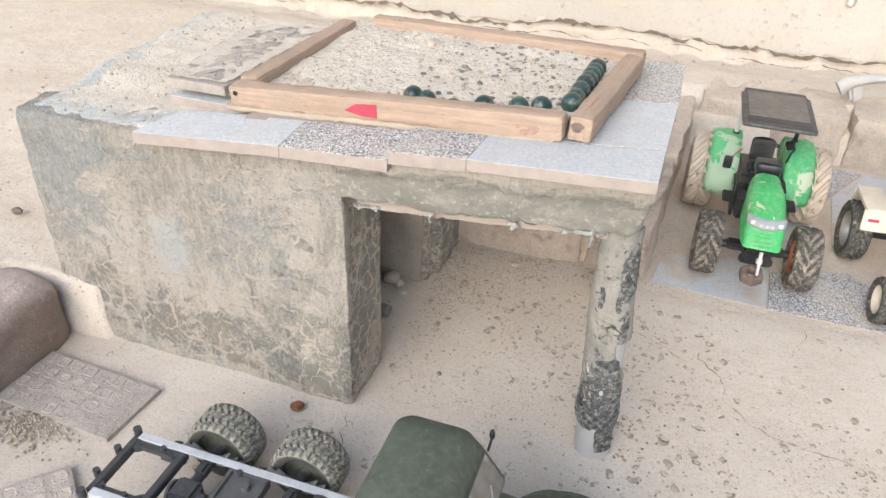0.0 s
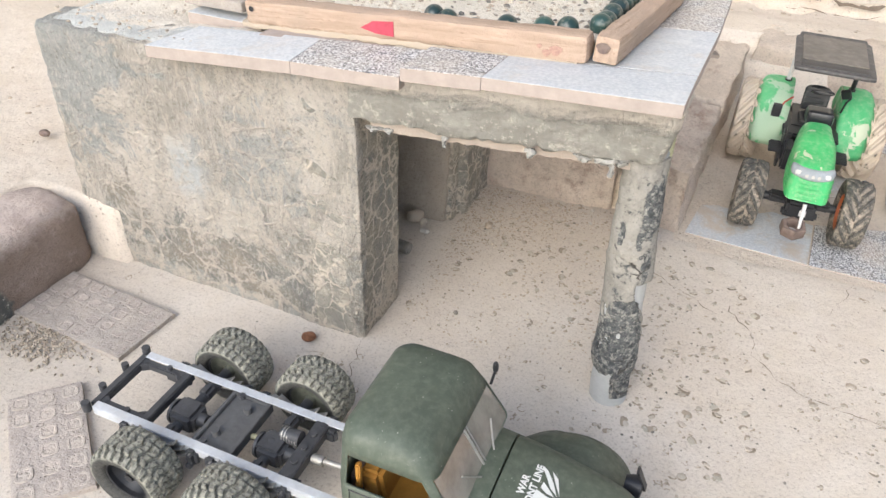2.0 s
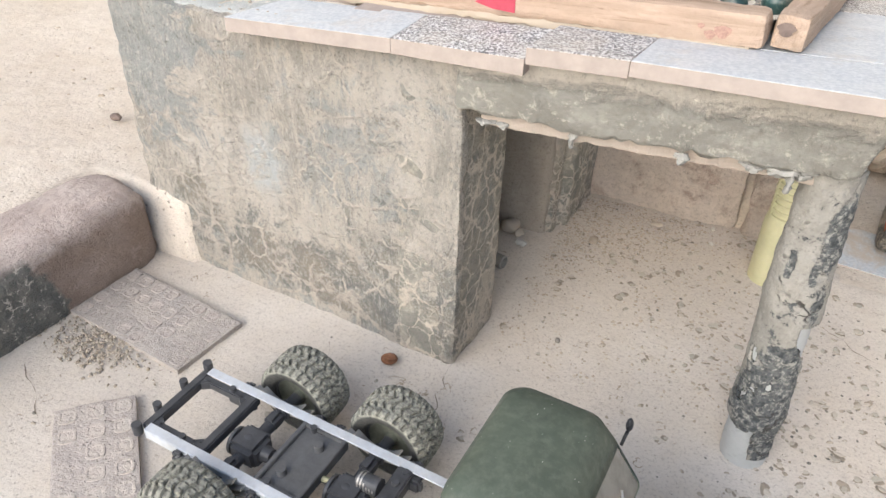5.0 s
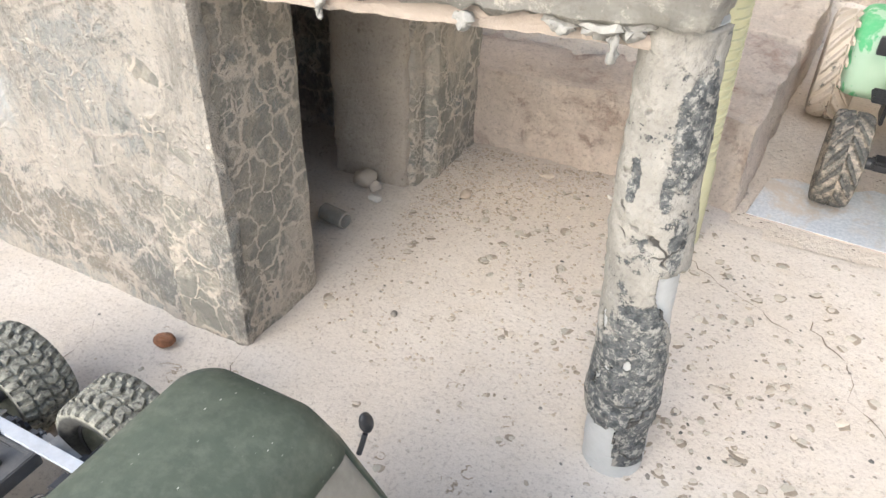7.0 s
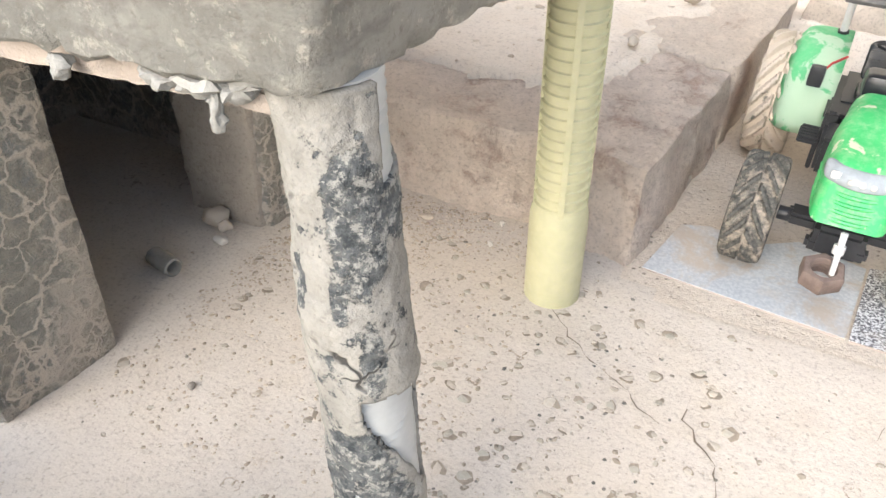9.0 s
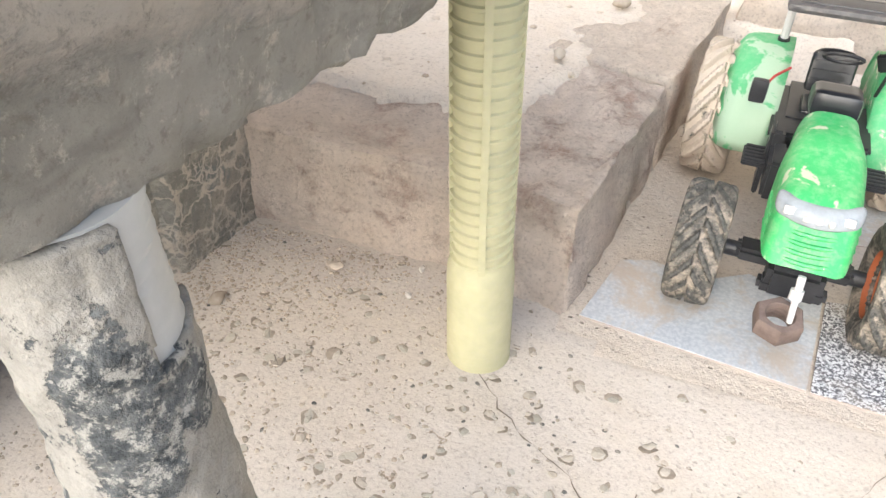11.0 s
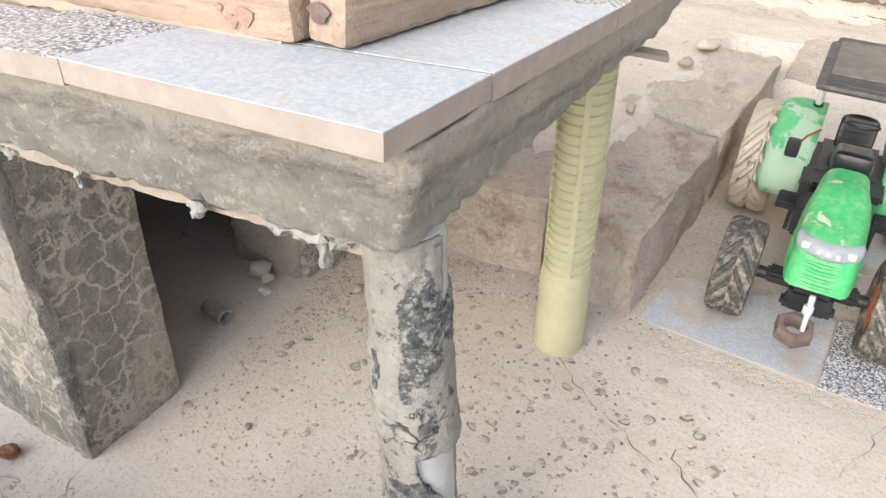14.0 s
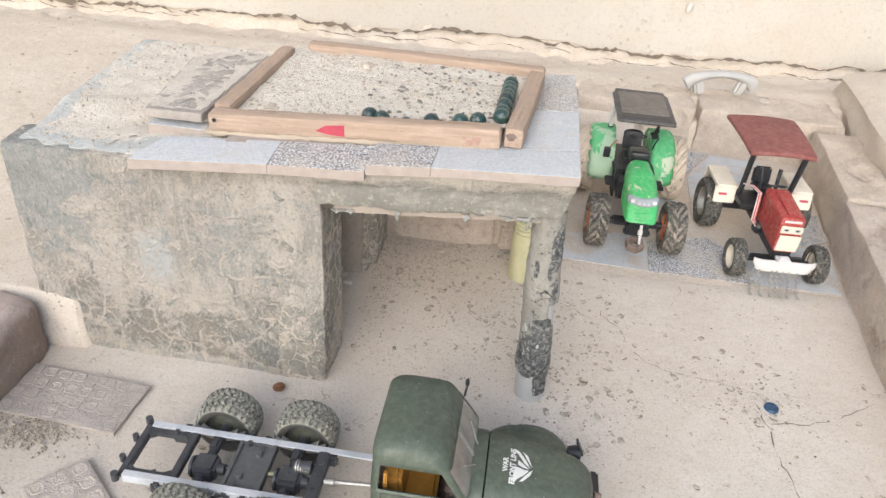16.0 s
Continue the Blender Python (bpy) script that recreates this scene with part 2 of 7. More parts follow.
def brick_material(name, red, mud, amount):
    """Fired brick under a broken coat of dried mud."""
    m = Mat(name, 0.93, spec=0.2)
    col = m.mix(m.step(m.noise(22, 7, 0.75), 0.35, 0.65), tuple(min(1.0, v * 1.12) for v in red), tuple(v * w for v, w in zip(red, (0.84, 0.76, 0.72))))
    coat = m.step(m.noise(15, 9, 0.80, 0.3), 0.60 - amount, 0.68 - amount, 0, 0.92)
    pale = m.mix(m.step(m.noise(45, 6, 0.75), 0.42, 0.62), mud, tuple(min(1.0, v * 1.16) for v in mud))
    col = m.mix(coat, col, pale)
    col = m.mix(m.step(m.noise(75, 8, 0.82), 0.55, 0.63, 0, 0.6), col, tuple(min(1.0, v * 1.2) for v in mud))
    col = m.mix(m.step(m.noise(380, 4, 0.78), 0.52, 0.66, 0, 0.42), col, (0.26, 0.195, 0.155))
    col = m.mix(m.step(m.noise(120, 6, 0.8), 0.58, 0.66, 0, 0.15), col, (0.26, 0.20, 0.155))
    m.color(col)
    h = m.math("ADD", m.noise(70, 9, 0.8), m.math("MULTIPLY", m.noise(420, 4, 0.7), 0.35))
    m.bump(m.math("ADD", h, m.math("MULTIPLY", coat, 0.25)), 1.0, 0.007)
    return m.m


def coated_brick_material():
    """Brown brick, paler pink above a ragged height, with a dark grey flecked cement coat over one end."""
    m = Mat("brown_brick_with_grey_coat", 0.92, spec=0.2)
    y, z = m.axis(1), m.axis(2)
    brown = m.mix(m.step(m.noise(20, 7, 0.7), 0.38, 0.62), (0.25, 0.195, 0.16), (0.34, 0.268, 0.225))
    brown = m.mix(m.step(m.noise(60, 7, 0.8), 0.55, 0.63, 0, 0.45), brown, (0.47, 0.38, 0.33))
    pale_pink = m.mix(m.step(m.noise(32, 8, 0.75, 0.6), 0.42, 0.60), (0.46, 0.38, 0.335), (0.55, 0.475, 0.425))
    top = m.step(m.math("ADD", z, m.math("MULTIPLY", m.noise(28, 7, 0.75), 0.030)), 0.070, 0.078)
    col = m.mix(top, brown, pale_pink)
    grey = m.mix(m.step(m.noise(90, 5, 0.7), 0.42, 0.60), (0.125, 0.128, 0.12), (0.21, 0.205, 0.185))
    fleck = m.vor(130, "DISTANCE_TO_EDGE", co=m.warp(0.02, 70))
    fleck = m.math("MULTIPLY", m.step(fleck, 0.10, 0.04), m.step(m.noise(80, 4, 0.7), 0.50, 0.58))
    grey = m.mix(fleck, grey, (0.52, 0.49, 0.43))
    end = m.math("ADD", m.math("ADD", y, m.math("MULTIPLY", z, 0.25)), m.math("MULTIPLY", m.noise(30, 6, 0.7), 0.05))
    coat = m.math("MULTIPLY", m.step(end, -0.050, -0.056), m.step(z, 0.066, 0.060))
    col = m.mix(coat, col, grey)
    col = m.mix(m.step(m.noise(420, 4, 0.78), 0.52, 0.68, 0, 0.35), col, (0.17, 0.13, 0.105))
    m.color(col)
    m.bump(m.math("ADD", m.noise(55, 9, 0.75), m.math("MULTIPLY", m.noise(420, 4, 0.7), 0.3)), 0.9, 0.005)
    return m.m


def paint_material(name, col, rough=0.4, dirt=(0.50, 0.43, 0.34), amount=0.0, scale=60, metal=0.0, specks=0.0):
    """Moulded plastic or painted metal, with dust and splashes of dried mud."""
    m = Mat(name, rough, metal, 0.5)
    c = m.mix(m.step(m.noise(scale * 0.5, 4), 0.3, 0.7), col, tuple(v * 0.82 for v in col))
    mask = 0.0
    if amount > 0:
        mask = m.step(m.noise(scale, 5, 0.6, 0.5), 0.70 - amount, 0.74 - amount)
        c = m.mix(m.math("MULTIPLY", mask, 0.8), c, dirt)
    c = m.mix(m.step(m.noise(scale * 3, 4, 0.7), 0.45, 0.8, 0, 0.35), c, dirt)
    if specks > 0:
        dots = m.math("MULTIPLY", m.step(m.vor(560, co=m.stretch(1.0, 0.45, 1.0)), 0.13, 0.08), m.step(m.noise(90, 3), 0.55, 0.63))
        c = m.mix(m.math("MULTIPLY", dots, specks), c, (0.62, 0.62, 0.56))
    m.color(c)
    m.put("Roughness", m.step(m.noise(scale * 2, 3), 0.3, 0.7, rough, min(1.0, rough + 0.3)))
    m.bump(m.noise(900, 2), 0.15, 0.0004)
    return m.m


def tyre_material(name, mud, amount, soft=0.10, scale=170, radius=0.0, side=0.0):
    m = Mat(name, 0.88, spec=0.3)
    c = m.mix(m.step(m.noise(320, 4, 0.7), 0.35, 0.65), (0.04, 0.041, 0.039), (0.13, 0.125, 0.11))
    c = m.mix(m.step(m.noise(scale, 5, 0.7), 0.66 - amount - soft, 0.66 - amount + soft), c, mud)
    if side > 0:
        out = m.nt.nodes.new("ShaderNodeVectorMath")
        out.operation = "LENGTH"
        m.to(out.inputs[0], m.stretch(1, 1, 0))
        c = m.mix(m.step(out.outputs["Value"], side, side - 0.0012, 0, 0.85), c, (0.035, 0.035, 0.036))
    if radius > 0:
        far = m.nt.nodes.new("ShaderNodeVectorMath")
        far.operation = "LENGTH"
        m.to(far.inputs[0], m.stretch(1, 1, 0))
        packed = m.step(far.outputs["Value"], radius - 0.0009, radius - 0.0022)
        c = m.mix(m.math("MULTIPLY", packed, m.step(m.noise(90, 6, 0.75), 0.45, 0.62, 0, 0.8)), c, mud)
    m.color(c)
    m.bump(m.noise(700, 4, 0.7), 0.5, 0.0008)
    return m.m


def wood_material(name, grey):
    m = Mat(name, 0.8, spec=0.25)
    long = m.stretch(9, 120, 120)
    ring = m.noise(1.0, 6, 0.65, 1.5, co=long)
    c = m.mix(m.step(ring, 0.35, 0.65), (0.335, 0.25, 0.185), (0.47, 0.355, 0.27))
    c = m.mix(m.step(m.noise(30, 5, 0.7), 0.5, 0.75, 0, 0.7), c, (0.31, 0.25, 0.195))
    c = m.mix(m.step(m.noise(14, 4), 0.55, 0.72, 0, 0.4), c, (0.45, 0.325, 0.25))
    c = m.mix(m.step(m.noise(1.6, 4, 0.7, 0.5, co=m.stretch(7, 300, 300)), 0.58, 0.72, 0, 0.8), c, (0.20, 0.135, 0.085))
    c = m.mix(grey, c, (0.35, 0.32, 0.283))
    m.color(c)
    m.bump(m.math("ADD", ring, m.noise(500, 3)), 0.8, 0.0012)
    return m.m


def marble_tile_material(name, dust):
    m = Mat(name, 0.35, spec=0.45)
    c = m.mix(m.step(m.noise(420, 3, 0.7), 0.4, 0.62), (0.435, 0.465, 0.49), (0.57, 0.59, 0.60))
    c = m.mix(m.step(m.noise(7, 5, 0.7, 1.5, co=m.stretch(1, 3.5, 1)), 0.5, 0.75, 0, 0.5), c, (0.62, 0.62, 0.60))
    c = m.mix(m.step(m.noise(35, 5, 0.7), 0.55, 0.8, 0, 0.65), c, (0.52, 0.45, 0.37))
    c = m.mix(m.step(m.noise(13, 8, 0.75, 0.6), 0.66 - dust, 0.76 - dust, 0, 0.85), c, (0.47, 0.40, 0.32))
    m.color(c)
    m.put("Roughness", m.step(m.noise(60, 4), 0.35, 0.7, 0.3, 0.75))
    return m.m


def terrazzo_material():
    m = Mat("speckled_terrazzo_print", 0.45, spec=0.4)
    a = m.noise(640, 2, 0.5, 0.6)
    c = m.mix(m.step(a, 0.47, 0.53), (0.095, 0.095, 0.105), (0.68, 0.69, 0.69))
    c = m.mix(m.step(m.noise(330, 2), 0.55, 0.6, 0, 0.5), c, (0.30, 0.30, 0.31))
    c = m.mix(m.step(m.noise(22, 5, 0.7), 0.42, 0.75, 0, 0.7), c, (0.55, 0.48, 0.39))
    m.color(c)
    return m.m


def plain(name, col, rough=0.6, metal=0.0, vary=0.25, scale=200, bump=0.2, spec=0.4):
    m = Mat(name, rough, metal, spec)
    m.color(m.mix(m.step(m.noise(scale, 4, 0.7), 0.3, 0.72), col, tuple(max(0.0, v * (1 - vary)) for v in col)))
    m.bump(m.noise(scale * 3, 3, 0.7), bump, 0.0005)
    return m.m


def post_material():
    """Pale mortar, fallen away in patches from speckled black tar."""
    m = Mat("grey_mortar_with_black_patches", 0.9, spec=0.2)
    c = m.mix(m.step(m.noise(38, 7, 0.72), 0.40, 0.60), (0.245, 0.234, 0.208), (0.325, 0.308, 0.272))
    c = m.mix(m.step(m.noise(160, 6, 0.78), 0.59, 0.64, 0, 0.6), c, (0.44, 0.415, 0.365))
    z = m.axis(2)
    turn = m.math("ARCTAN2", m.math("SUBTRACT", m.axis(0), m.math("SUBTRACT", 0.2143, m.math("MULTIPLY", z, 0.0381))),
                  m.math("SUBTRACT", m.math("SUBTRACT", 0.0194, m.math("MULTIPLY", z, 0.0336)), m.axis(1)))
    ragged = m.math("MULTIPLY", m.math("SUBTRACT", m.noise(120, 7, 0.78, 0.5), 0.5), 3.4)
    black = m.step(m.noise(80, 7, 0.76), 0.585, 0.60)
    for a0, wa, z0, wz in ((0.80, 0.60, 0.186, 0.024), (1.75, 0.40, 0.187, 0.010), (0.75, 0.20, 0.173, 0.009), (0.30, 0.17, 0.1625, 0.008), (0.80, 0.26, 0.139, 0.012), (-0.55, 0.16, 0.165, 0.009), (-0.3, 1.2, 0.062, 0.030), (0.6, 0.9, 0.056, 0.042), (0.2, 0.8, 0.098, 0.012), (0.7, 0.45, 0.018, 0.020)):
        u = m.math("DIVIDE", m.math("SUBTRACT", turn, a0), wa)
        v = m.math("DIVIDE", m.math("SUBTRACT", z, z0), wz)
        inside = m.math("SUBTRACT", 1.0, m.math("ADD", m.math("MULTIPLY", u, u), m.math("MULTIPLY", v, v)))
        black = m.math("MAXIMUM", black, m.step(m.math("ADD", inside, ragged), -0.03, 0.06))
    ink = m.mix(m.step(m.noise(240, 5, 0.7), 0.4, 0.6), (0.045, 0.050, 0.053), (0.12, 0.126, 0.124))
    ink = m.mix(m.step(m.noise(230, 7, 0.82), 0.51, 0.57, 0, 0.85), ink, (0.34, 0.33, 0.295))
    c = m.mix(black, c, ink)
    c = m.mix(m.step(m.noise(420, 4, 0.75), 0.53, 0.66, 0, 0.5), c, (0.16, 0.152, 0.135))
    seam = m.step(m.vor(34, "DISTANCE_TO_EDGE", co=m.warp(0.022, 60)), 0.030, 0.012)
    seam = m.math("MULTIPLY", seam, m.step(m.noise(38, 3), 0.55, 0.61))
    c = m.mix(seam, c, (0.07, 0.066, 0.06))
    m.color(c)
    h = m.math("ADD", m.noise(110, 6, 0.7), m.math("MULTIPLY", m.noise(600, 3), 0.3))
    m.bump(m.math("SUBTRACT", h, m.math("ADD", m.math("MULTIPLY", black, 0.35), seam)), 0.7, 0.0024)
    return m.m


def glass_material():
    m = Mat("dusty_clear_plastic", 0.25, spec=0.5)
    m.color(m.mix(m.step(m.noise(90, 4), 0.4, 0.7), (0.52, 0.49, 0.43), (0.36, 0.33, 0.285)))
    m.put("Transmission Weight", 0.55), m.put("IOR", 1.2)
    return m.m


def marble_ball_material():
    m = Mat("dark_green_glass", 0.28, spec=0.5)
    c = m.mix(m.chance(), (0.014, 0.032, 0.033), (0.026, 0.066, 0.058))
    c = m.mix(m.step(m.noise(150, 4, 0.7), 0.52, 0.75, 0, 0.6), c, (0.42, 0.38, 0.31))
    m.color(c)
    return m.m


def pebble_material(name, a, b):
    m = Mat(name, 0.85, spec=0.3)
    c = m.mix(m.island(), a, b)
    m.color(m.mix(m.step(m.noise(400, 3), 0.45, 0.7, 0, 0.5), c, (0.42, 0.36, 0.29)))
    m.bump(m.noise(600, 3), 0.4, 0.0006)
    return m.m


FLOOR = earth_material("dusty_cement_floor", (0.535, 0.48, 0.412), (0.61, 0.56, 0.492), (0.555, 0.495, 0.415), pits=0.28, relief=0.32, rings=0.9, grain=0.55)
SOIL = earth_material("dry_sandy_soil", (0.555, 0.487, 0.405), (0.63, 0.565, 0.48), (0.545, 0.47, 0.38), pits=0.7, grain=0.5)
SAND = earth_material("pale_sand", (0.69, 0.64, 0.545), (0.75, 0.70, 0.61), (0.66, 0.60, 0.50), pits=0.5, scale=1.6, relief=1.2, grain=0.34)
RENDER = house_render_material()
MUDWALL = earth_material("brown_mud_render", (0.32, 0.277, 0.228), (0.39, 0.342, 0.285), (0.44, 0.385, 0.315), pits=0.4, relief=1.0)
JAMB = plaster_material("cracked_dark_render", (0.28, 0.272, 0.236), (0.375, 0.34, 0.28), (0.66, 0.59, 0.495), 58, 0.42, 1.15, 0.014, 0.0, 0.40)
SLAB = slab_material()
ROOF = plaster_material("soil_dusted_cement", (0.54, 0.535, 0.51), (0.62, 0.575, 0.505), (0.68, 0.635, 0.555), 16, -0.1, 1.0, 0.008, -0.02, 0.5)
WALLPAINT = earth_material("cream_wall_plaster", (0.47, 0.43, 0.37), (0.53, 0.495, 0.435), (0.48, 0.43, 0.355), dark=(0.36, 0.325, 0.275), pits=0.0, scale=0.35)
BRICK = brick_material("dusty_fired_brick", (0.57, 0.45, 0.375), (0.68, 0.59, 0.50), 0.215)
MUDBRICK = brick_material("mud_covered_brick", (0.52, 0.41, 0.32), (0.67, 0.585, 0.485), 0.255)
CRUST = earth_material("pale_soil_crust", (0.60, 0.545, 0.47), (0.67, 0.615, 0.535), (0.55, 0.495, 0.42), scale=2.0)
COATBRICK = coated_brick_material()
PLATE = earth_material("mauve_cement_tile", (0.36, 0.325, 0.29), (0.44, 0.40, 0.36), (0.48, 0.43, 0.375), pits=0.2, scale=1.5)
LOZENGE = earth_material("worn_pale_relief", (0.38, 0.335, 0.30), (0.48, 0.43, 0.385), (0.53, 0.475, 0.42), pits=0.2, scale=1.2)
LEAFGREY = earth_material("grey_weathered_relief", (0.39, 0.355, 0.315), (0.46, 0.42, 0.375), (0.50, 0.45, 0.395), pits=0.2, scale=2.0)
WOOD, GREYWOOD = wood_material("raw_pine_wood", 0.0), wood_material("greyed_old_wood", 0.65)
ROOFTOP = roof_top_material()
MARBLE, BAYMARBLE, TERRAZZO = marble_tile_material("pale_marble_print", 0.0), marble_tile_material("dusty_marble_print", 0.16), terrazzo_material()
BEDPLATE = earth_material("dusty_pale_cement_tile", (0.47, 0.42, 0.37), (0.55, 0.495, 0.435), (0.50, 0.44, 0.385), pits=0.2, scale=1.2)
TILEBODY = plain("pinkish_tile_body", (0.40, 0.342, 0.302), 0.85, vary=0.22, scale=90)
RED = plain("red_paint_mark", (0.46, 0.065, 0.10), 0.7, vary=0.25)
STAIN = plain("faded_red_stain", (0.45, 0.285, 0.225), 0.8, vary=0.4, scale=700)
POST = post_material()
PVC = plain("white_plastic_pipe", (0.45, 0.46, 0.45), 0.45, vary=0.15, scale=80)
YELLOW = paint_material("pale_yellow_plastic", (0.51, 0.49, 0.30), 0.5, (0.42, 0.39, 0.31), 0.0, 90)
GREEN = paint_material("dusty_army_green_paint", (0.076, 0.096, 0.070), 0.40, (0.21, 0.22, 0.175), 0.0, 70, specks=0.8)
BLACK = plain("black_plastic", (0.030, 0.031, 0.035), 0.42, vary=0.45, scale=130, bump=0.15)
CHASSIS = plain("greyed_black_plastic", (0.066, 0.068, 0.074), 0.46, vary=0.4, scale=130, bump=0.2)
DUSTPLATE = plain("dusty_black_plate", (0.115, 0.116, 0.118), 0.6, vary=0.4, scale=110, bump=0.25)
HUB = plain("dusty_olive_rim", (0.105, 0.11, 0.085), 0.7, vary=0.5, scale=160, bump=0.3)
ALU = paint_material("brushed_aluminium", (0.68, 0.71, 0.75), 0.38, (0.52, 0.51, 0.48), 0.0, 120, metal=0.5)
STEEL = paint_material("grey_steel", (0.45, 0.44, 0.41), 0.4, (0.35, 0.30, 0.24), 0.0, 150, metal=0.8)
TYRE = tyre_material("dusty_black_rubber", (0.30, 0.295, 0.245), 0.20, 0.12, 420, 0.0, 0.0236)
MUDTYRE = tyre_material("muddy_tractor_rubber", (0.42, 0.36, 0.29), 0.035, 0.06, 130, 0.0355)
CAKED = tyre_material("mud_caked_rubber", (0.50, 0.43, 0.345), 0.30, 0.06, 110, 0.0480)
DARKTYRE = tyre_material("clean_black_rubber", (0.32, 0.29, 0.24), 0.04)
TGREEN = paint_material("bright_green_plastic", (0.055, 0.43, 0.125), 0.32, (0.58, 0.54, 0.42), 0.085, 62)
TGREENMUD = paint_material("muddy_green_plastic", (0.10, 0.42, 0.17), 0.5, (0.42, 0.52, 0.39), 0.20, 40)
TGREENDUST = paint_material("dusty_green_plastic", (0.075, 0.40, 0.15), 0.45, (0.52, 0.52, 0.41), 0.13, 50)
TRED = paint_material("red_tractor_paint", (0.36, 0.035, 0.03), 0.35, (0.55, 0.45, 0.38), 0.02, 70)
CANOPYRED = paint_material("faded_red_canopy", (0.225, 0.072, 0.06), 0.6, (0.36, 0.25, 0.21), 0.0, 40)
CANOPYDUST = paint_material("dusty_brown_canopy_panel", (0.15, 0.135, 0.115), 0.5, (0.33, 0.29, 0.235), 0.0, 40)
CANOPYBLACK = paint_material("dusty_dark_canopy", (0.065, 0.062, 0.062), 0.45, (0.26, 0.23, 0.20), 0.0, 40)
WHITE = paint_material("white_plastic", (0.62, 0.61, 0.60), 0.4, (0.52, 0.47, 0.39), 0.0, 50)
DUSTYWHITE = paint_material("dusty_white_plastic", (0.45, 0.44, 0.42), 0.5, (0.46, 0.41, 0.34), 0.04, 45)
IVORY = paint_material("ivory_plastic", (0.70, 0.64, 0.53), 0.4, (0.55, 0.47, 0.37), 0.04, 60)
ORANGE = plain("orange_rim", (0.50, 0.15, 0.06), 0.6)
AMBER = plain("amber_yellow_trim", (0.46, 0.23, 0.045), 0.5)
CHROME = plain("clear_headlamp", (0.34, 0.37, 0.39), 0.18, 0.0, vary=0.3, scale=90)
GLOSSBLACK = plain("glossy_black_plastic", (0.022, 0.024, 0.028), 0.28, vary=0.3, scale=60, bump=0.05)
RUST = plain("rusty_iron", (0.22, 0.165, 0.14), 0.75, 0.15, vary=0.5, scale=120, bump=0.5)
SHELL = plain("brown_nut_shell", (0.26, 0.115, 0.055), 0.55, vary=0.6, scale=300, bump=0.5)
BLUE = plain("blue_glass", (0.03, 0.085, 0.17), 0.3, vary=0.6, scale=180)
CRACK = plain("crack_shadow_dust", (0.21, 0.17, 0.13), 0.95, vary=0.4)
PALECEMENT = plain("pale_set_cement", (0.36, 0.35, 0.318), 0.9, vary=0.45, scale=160, bump=0.9)
CEMENT = plain("set_cement", (0.32, 0.30, 0.26), 0.9, vary=0.35, scale=120, bump=0.6)
LIMEWHITE = plain("white_stone", (0.60, 0.57, 0.51), 0.8, vary=0.15, scale=50)
GLASS = glass_material()
BALL = marble_ball_material()
GRAVEL = pebble_material("mixed_gravel", (0.25, 0.21, 0.16), (0.44, 0.385, 0.31))
CHIPS = pebble_material("bedded_floor_chips", (0.36, 0.34, 0.285), (0.53, 0.47, 0.39))
# Colour of the rim shade painted round the floor chips.
RIMSHADE = plain("painted_rim_shade", (0.36, 0.305, 0.24), 0.95, vary=0.4)
DARKGRAVEL = pebble_material("dark_gravel", (0.075, 0.078, 0.075), (0.23, 0.21, 0.185))
SANDLUMP = pebble_material("sandy_crumbs", (0.34, 0.28, 0.215), (0.52, 0.45, 0.36))
WIRERED, WIREWHITE = plain("red_wire", (0.5, 0.06, 0.05), 0.5), plain("white_wire", (0.65, 0.6, 0.58), 0.5)
LIGHTPRINT = plain("white_lettering", (0.70, 0.71, 0.68), 0.6, vary=0.1)


# ---- building helpers ----
def part(name, bm, material, parent=None, label="", smooth=True):
    """One mesh object of the bmesh, under a thing or a part."""
    me = bpy.data.meshes.new(name)
    bm.normal_update()
    bm.to_mesh(me)
    bm.free()
    if smooth:
        me.shade_smooth()
        me.set_sharp_from_angle(angle=radians(38))
    me.materials.append(material)
    ob = new(name, me)
    ob.parent = parent
    return tagged(ob, label)


def thing(name, m, label, category, group=""):
    ob = new(name)
    ob.matrix_basis = m
    ob.empty_display_size = 0.01
    return tagged(ob, label, category, group)


def wave(p, scale, seed=0.0):
    return noise.noise(Vector(p) * scale + Vector((seed, seed * 1.7, -seed)))


def rough(bm, amount, scale, seed=0.0, verts=None):
    bm.normal_update()
    for v in [(v, v.normal.copy()) for v in (verts or bm.verts)]:
        v[0].co += v[1] * amount * (wave(v[0].co, scale, seed) + 0.5 * wave(v[0].co, scale * 2.7, seed + 5))


def gridbox(lo, hi, cell, radius=0.004, bm=None):
    """A box of small quads with rounded edges."""
    out = bmesh.new()
    lo, hi = Vector(lo), Vector(hi)
    mid, half = (lo + hi) / 2, (hi - lo) / 2
    bmesh.ops.create_cube(out, size=2)
    for k in range(3):
        cuts = max(1, int(round(2 * half[k] / cell)) - 1)
        edges = [e for e in out.edges if abs((e.verts[0].co - e.verts[1].co)[k]) > 1e-4]
        bmesh.ops.subdivide_edges(out, edges=edges, cuts=cuts, use_grid_fill=True)
    for v in out.verts:
        p = Vector(v.co[k] * half[k] for k in range(3))
        inner = Vector(max(-half[k] + radius, min(half[k] - radius, p[k])) for k in range(3))
        d = p - inner
        v.co = mid + (inner + d.normalized() * radius if d.length > radius else p)
    if bm is None:
        return out
    me = bpy.data.meshes.new("block")
    out.to_mesh(me)
    out.free()
    bm.from_mesh(me)
    bpy.data.meshes.remove(me)
    return bm


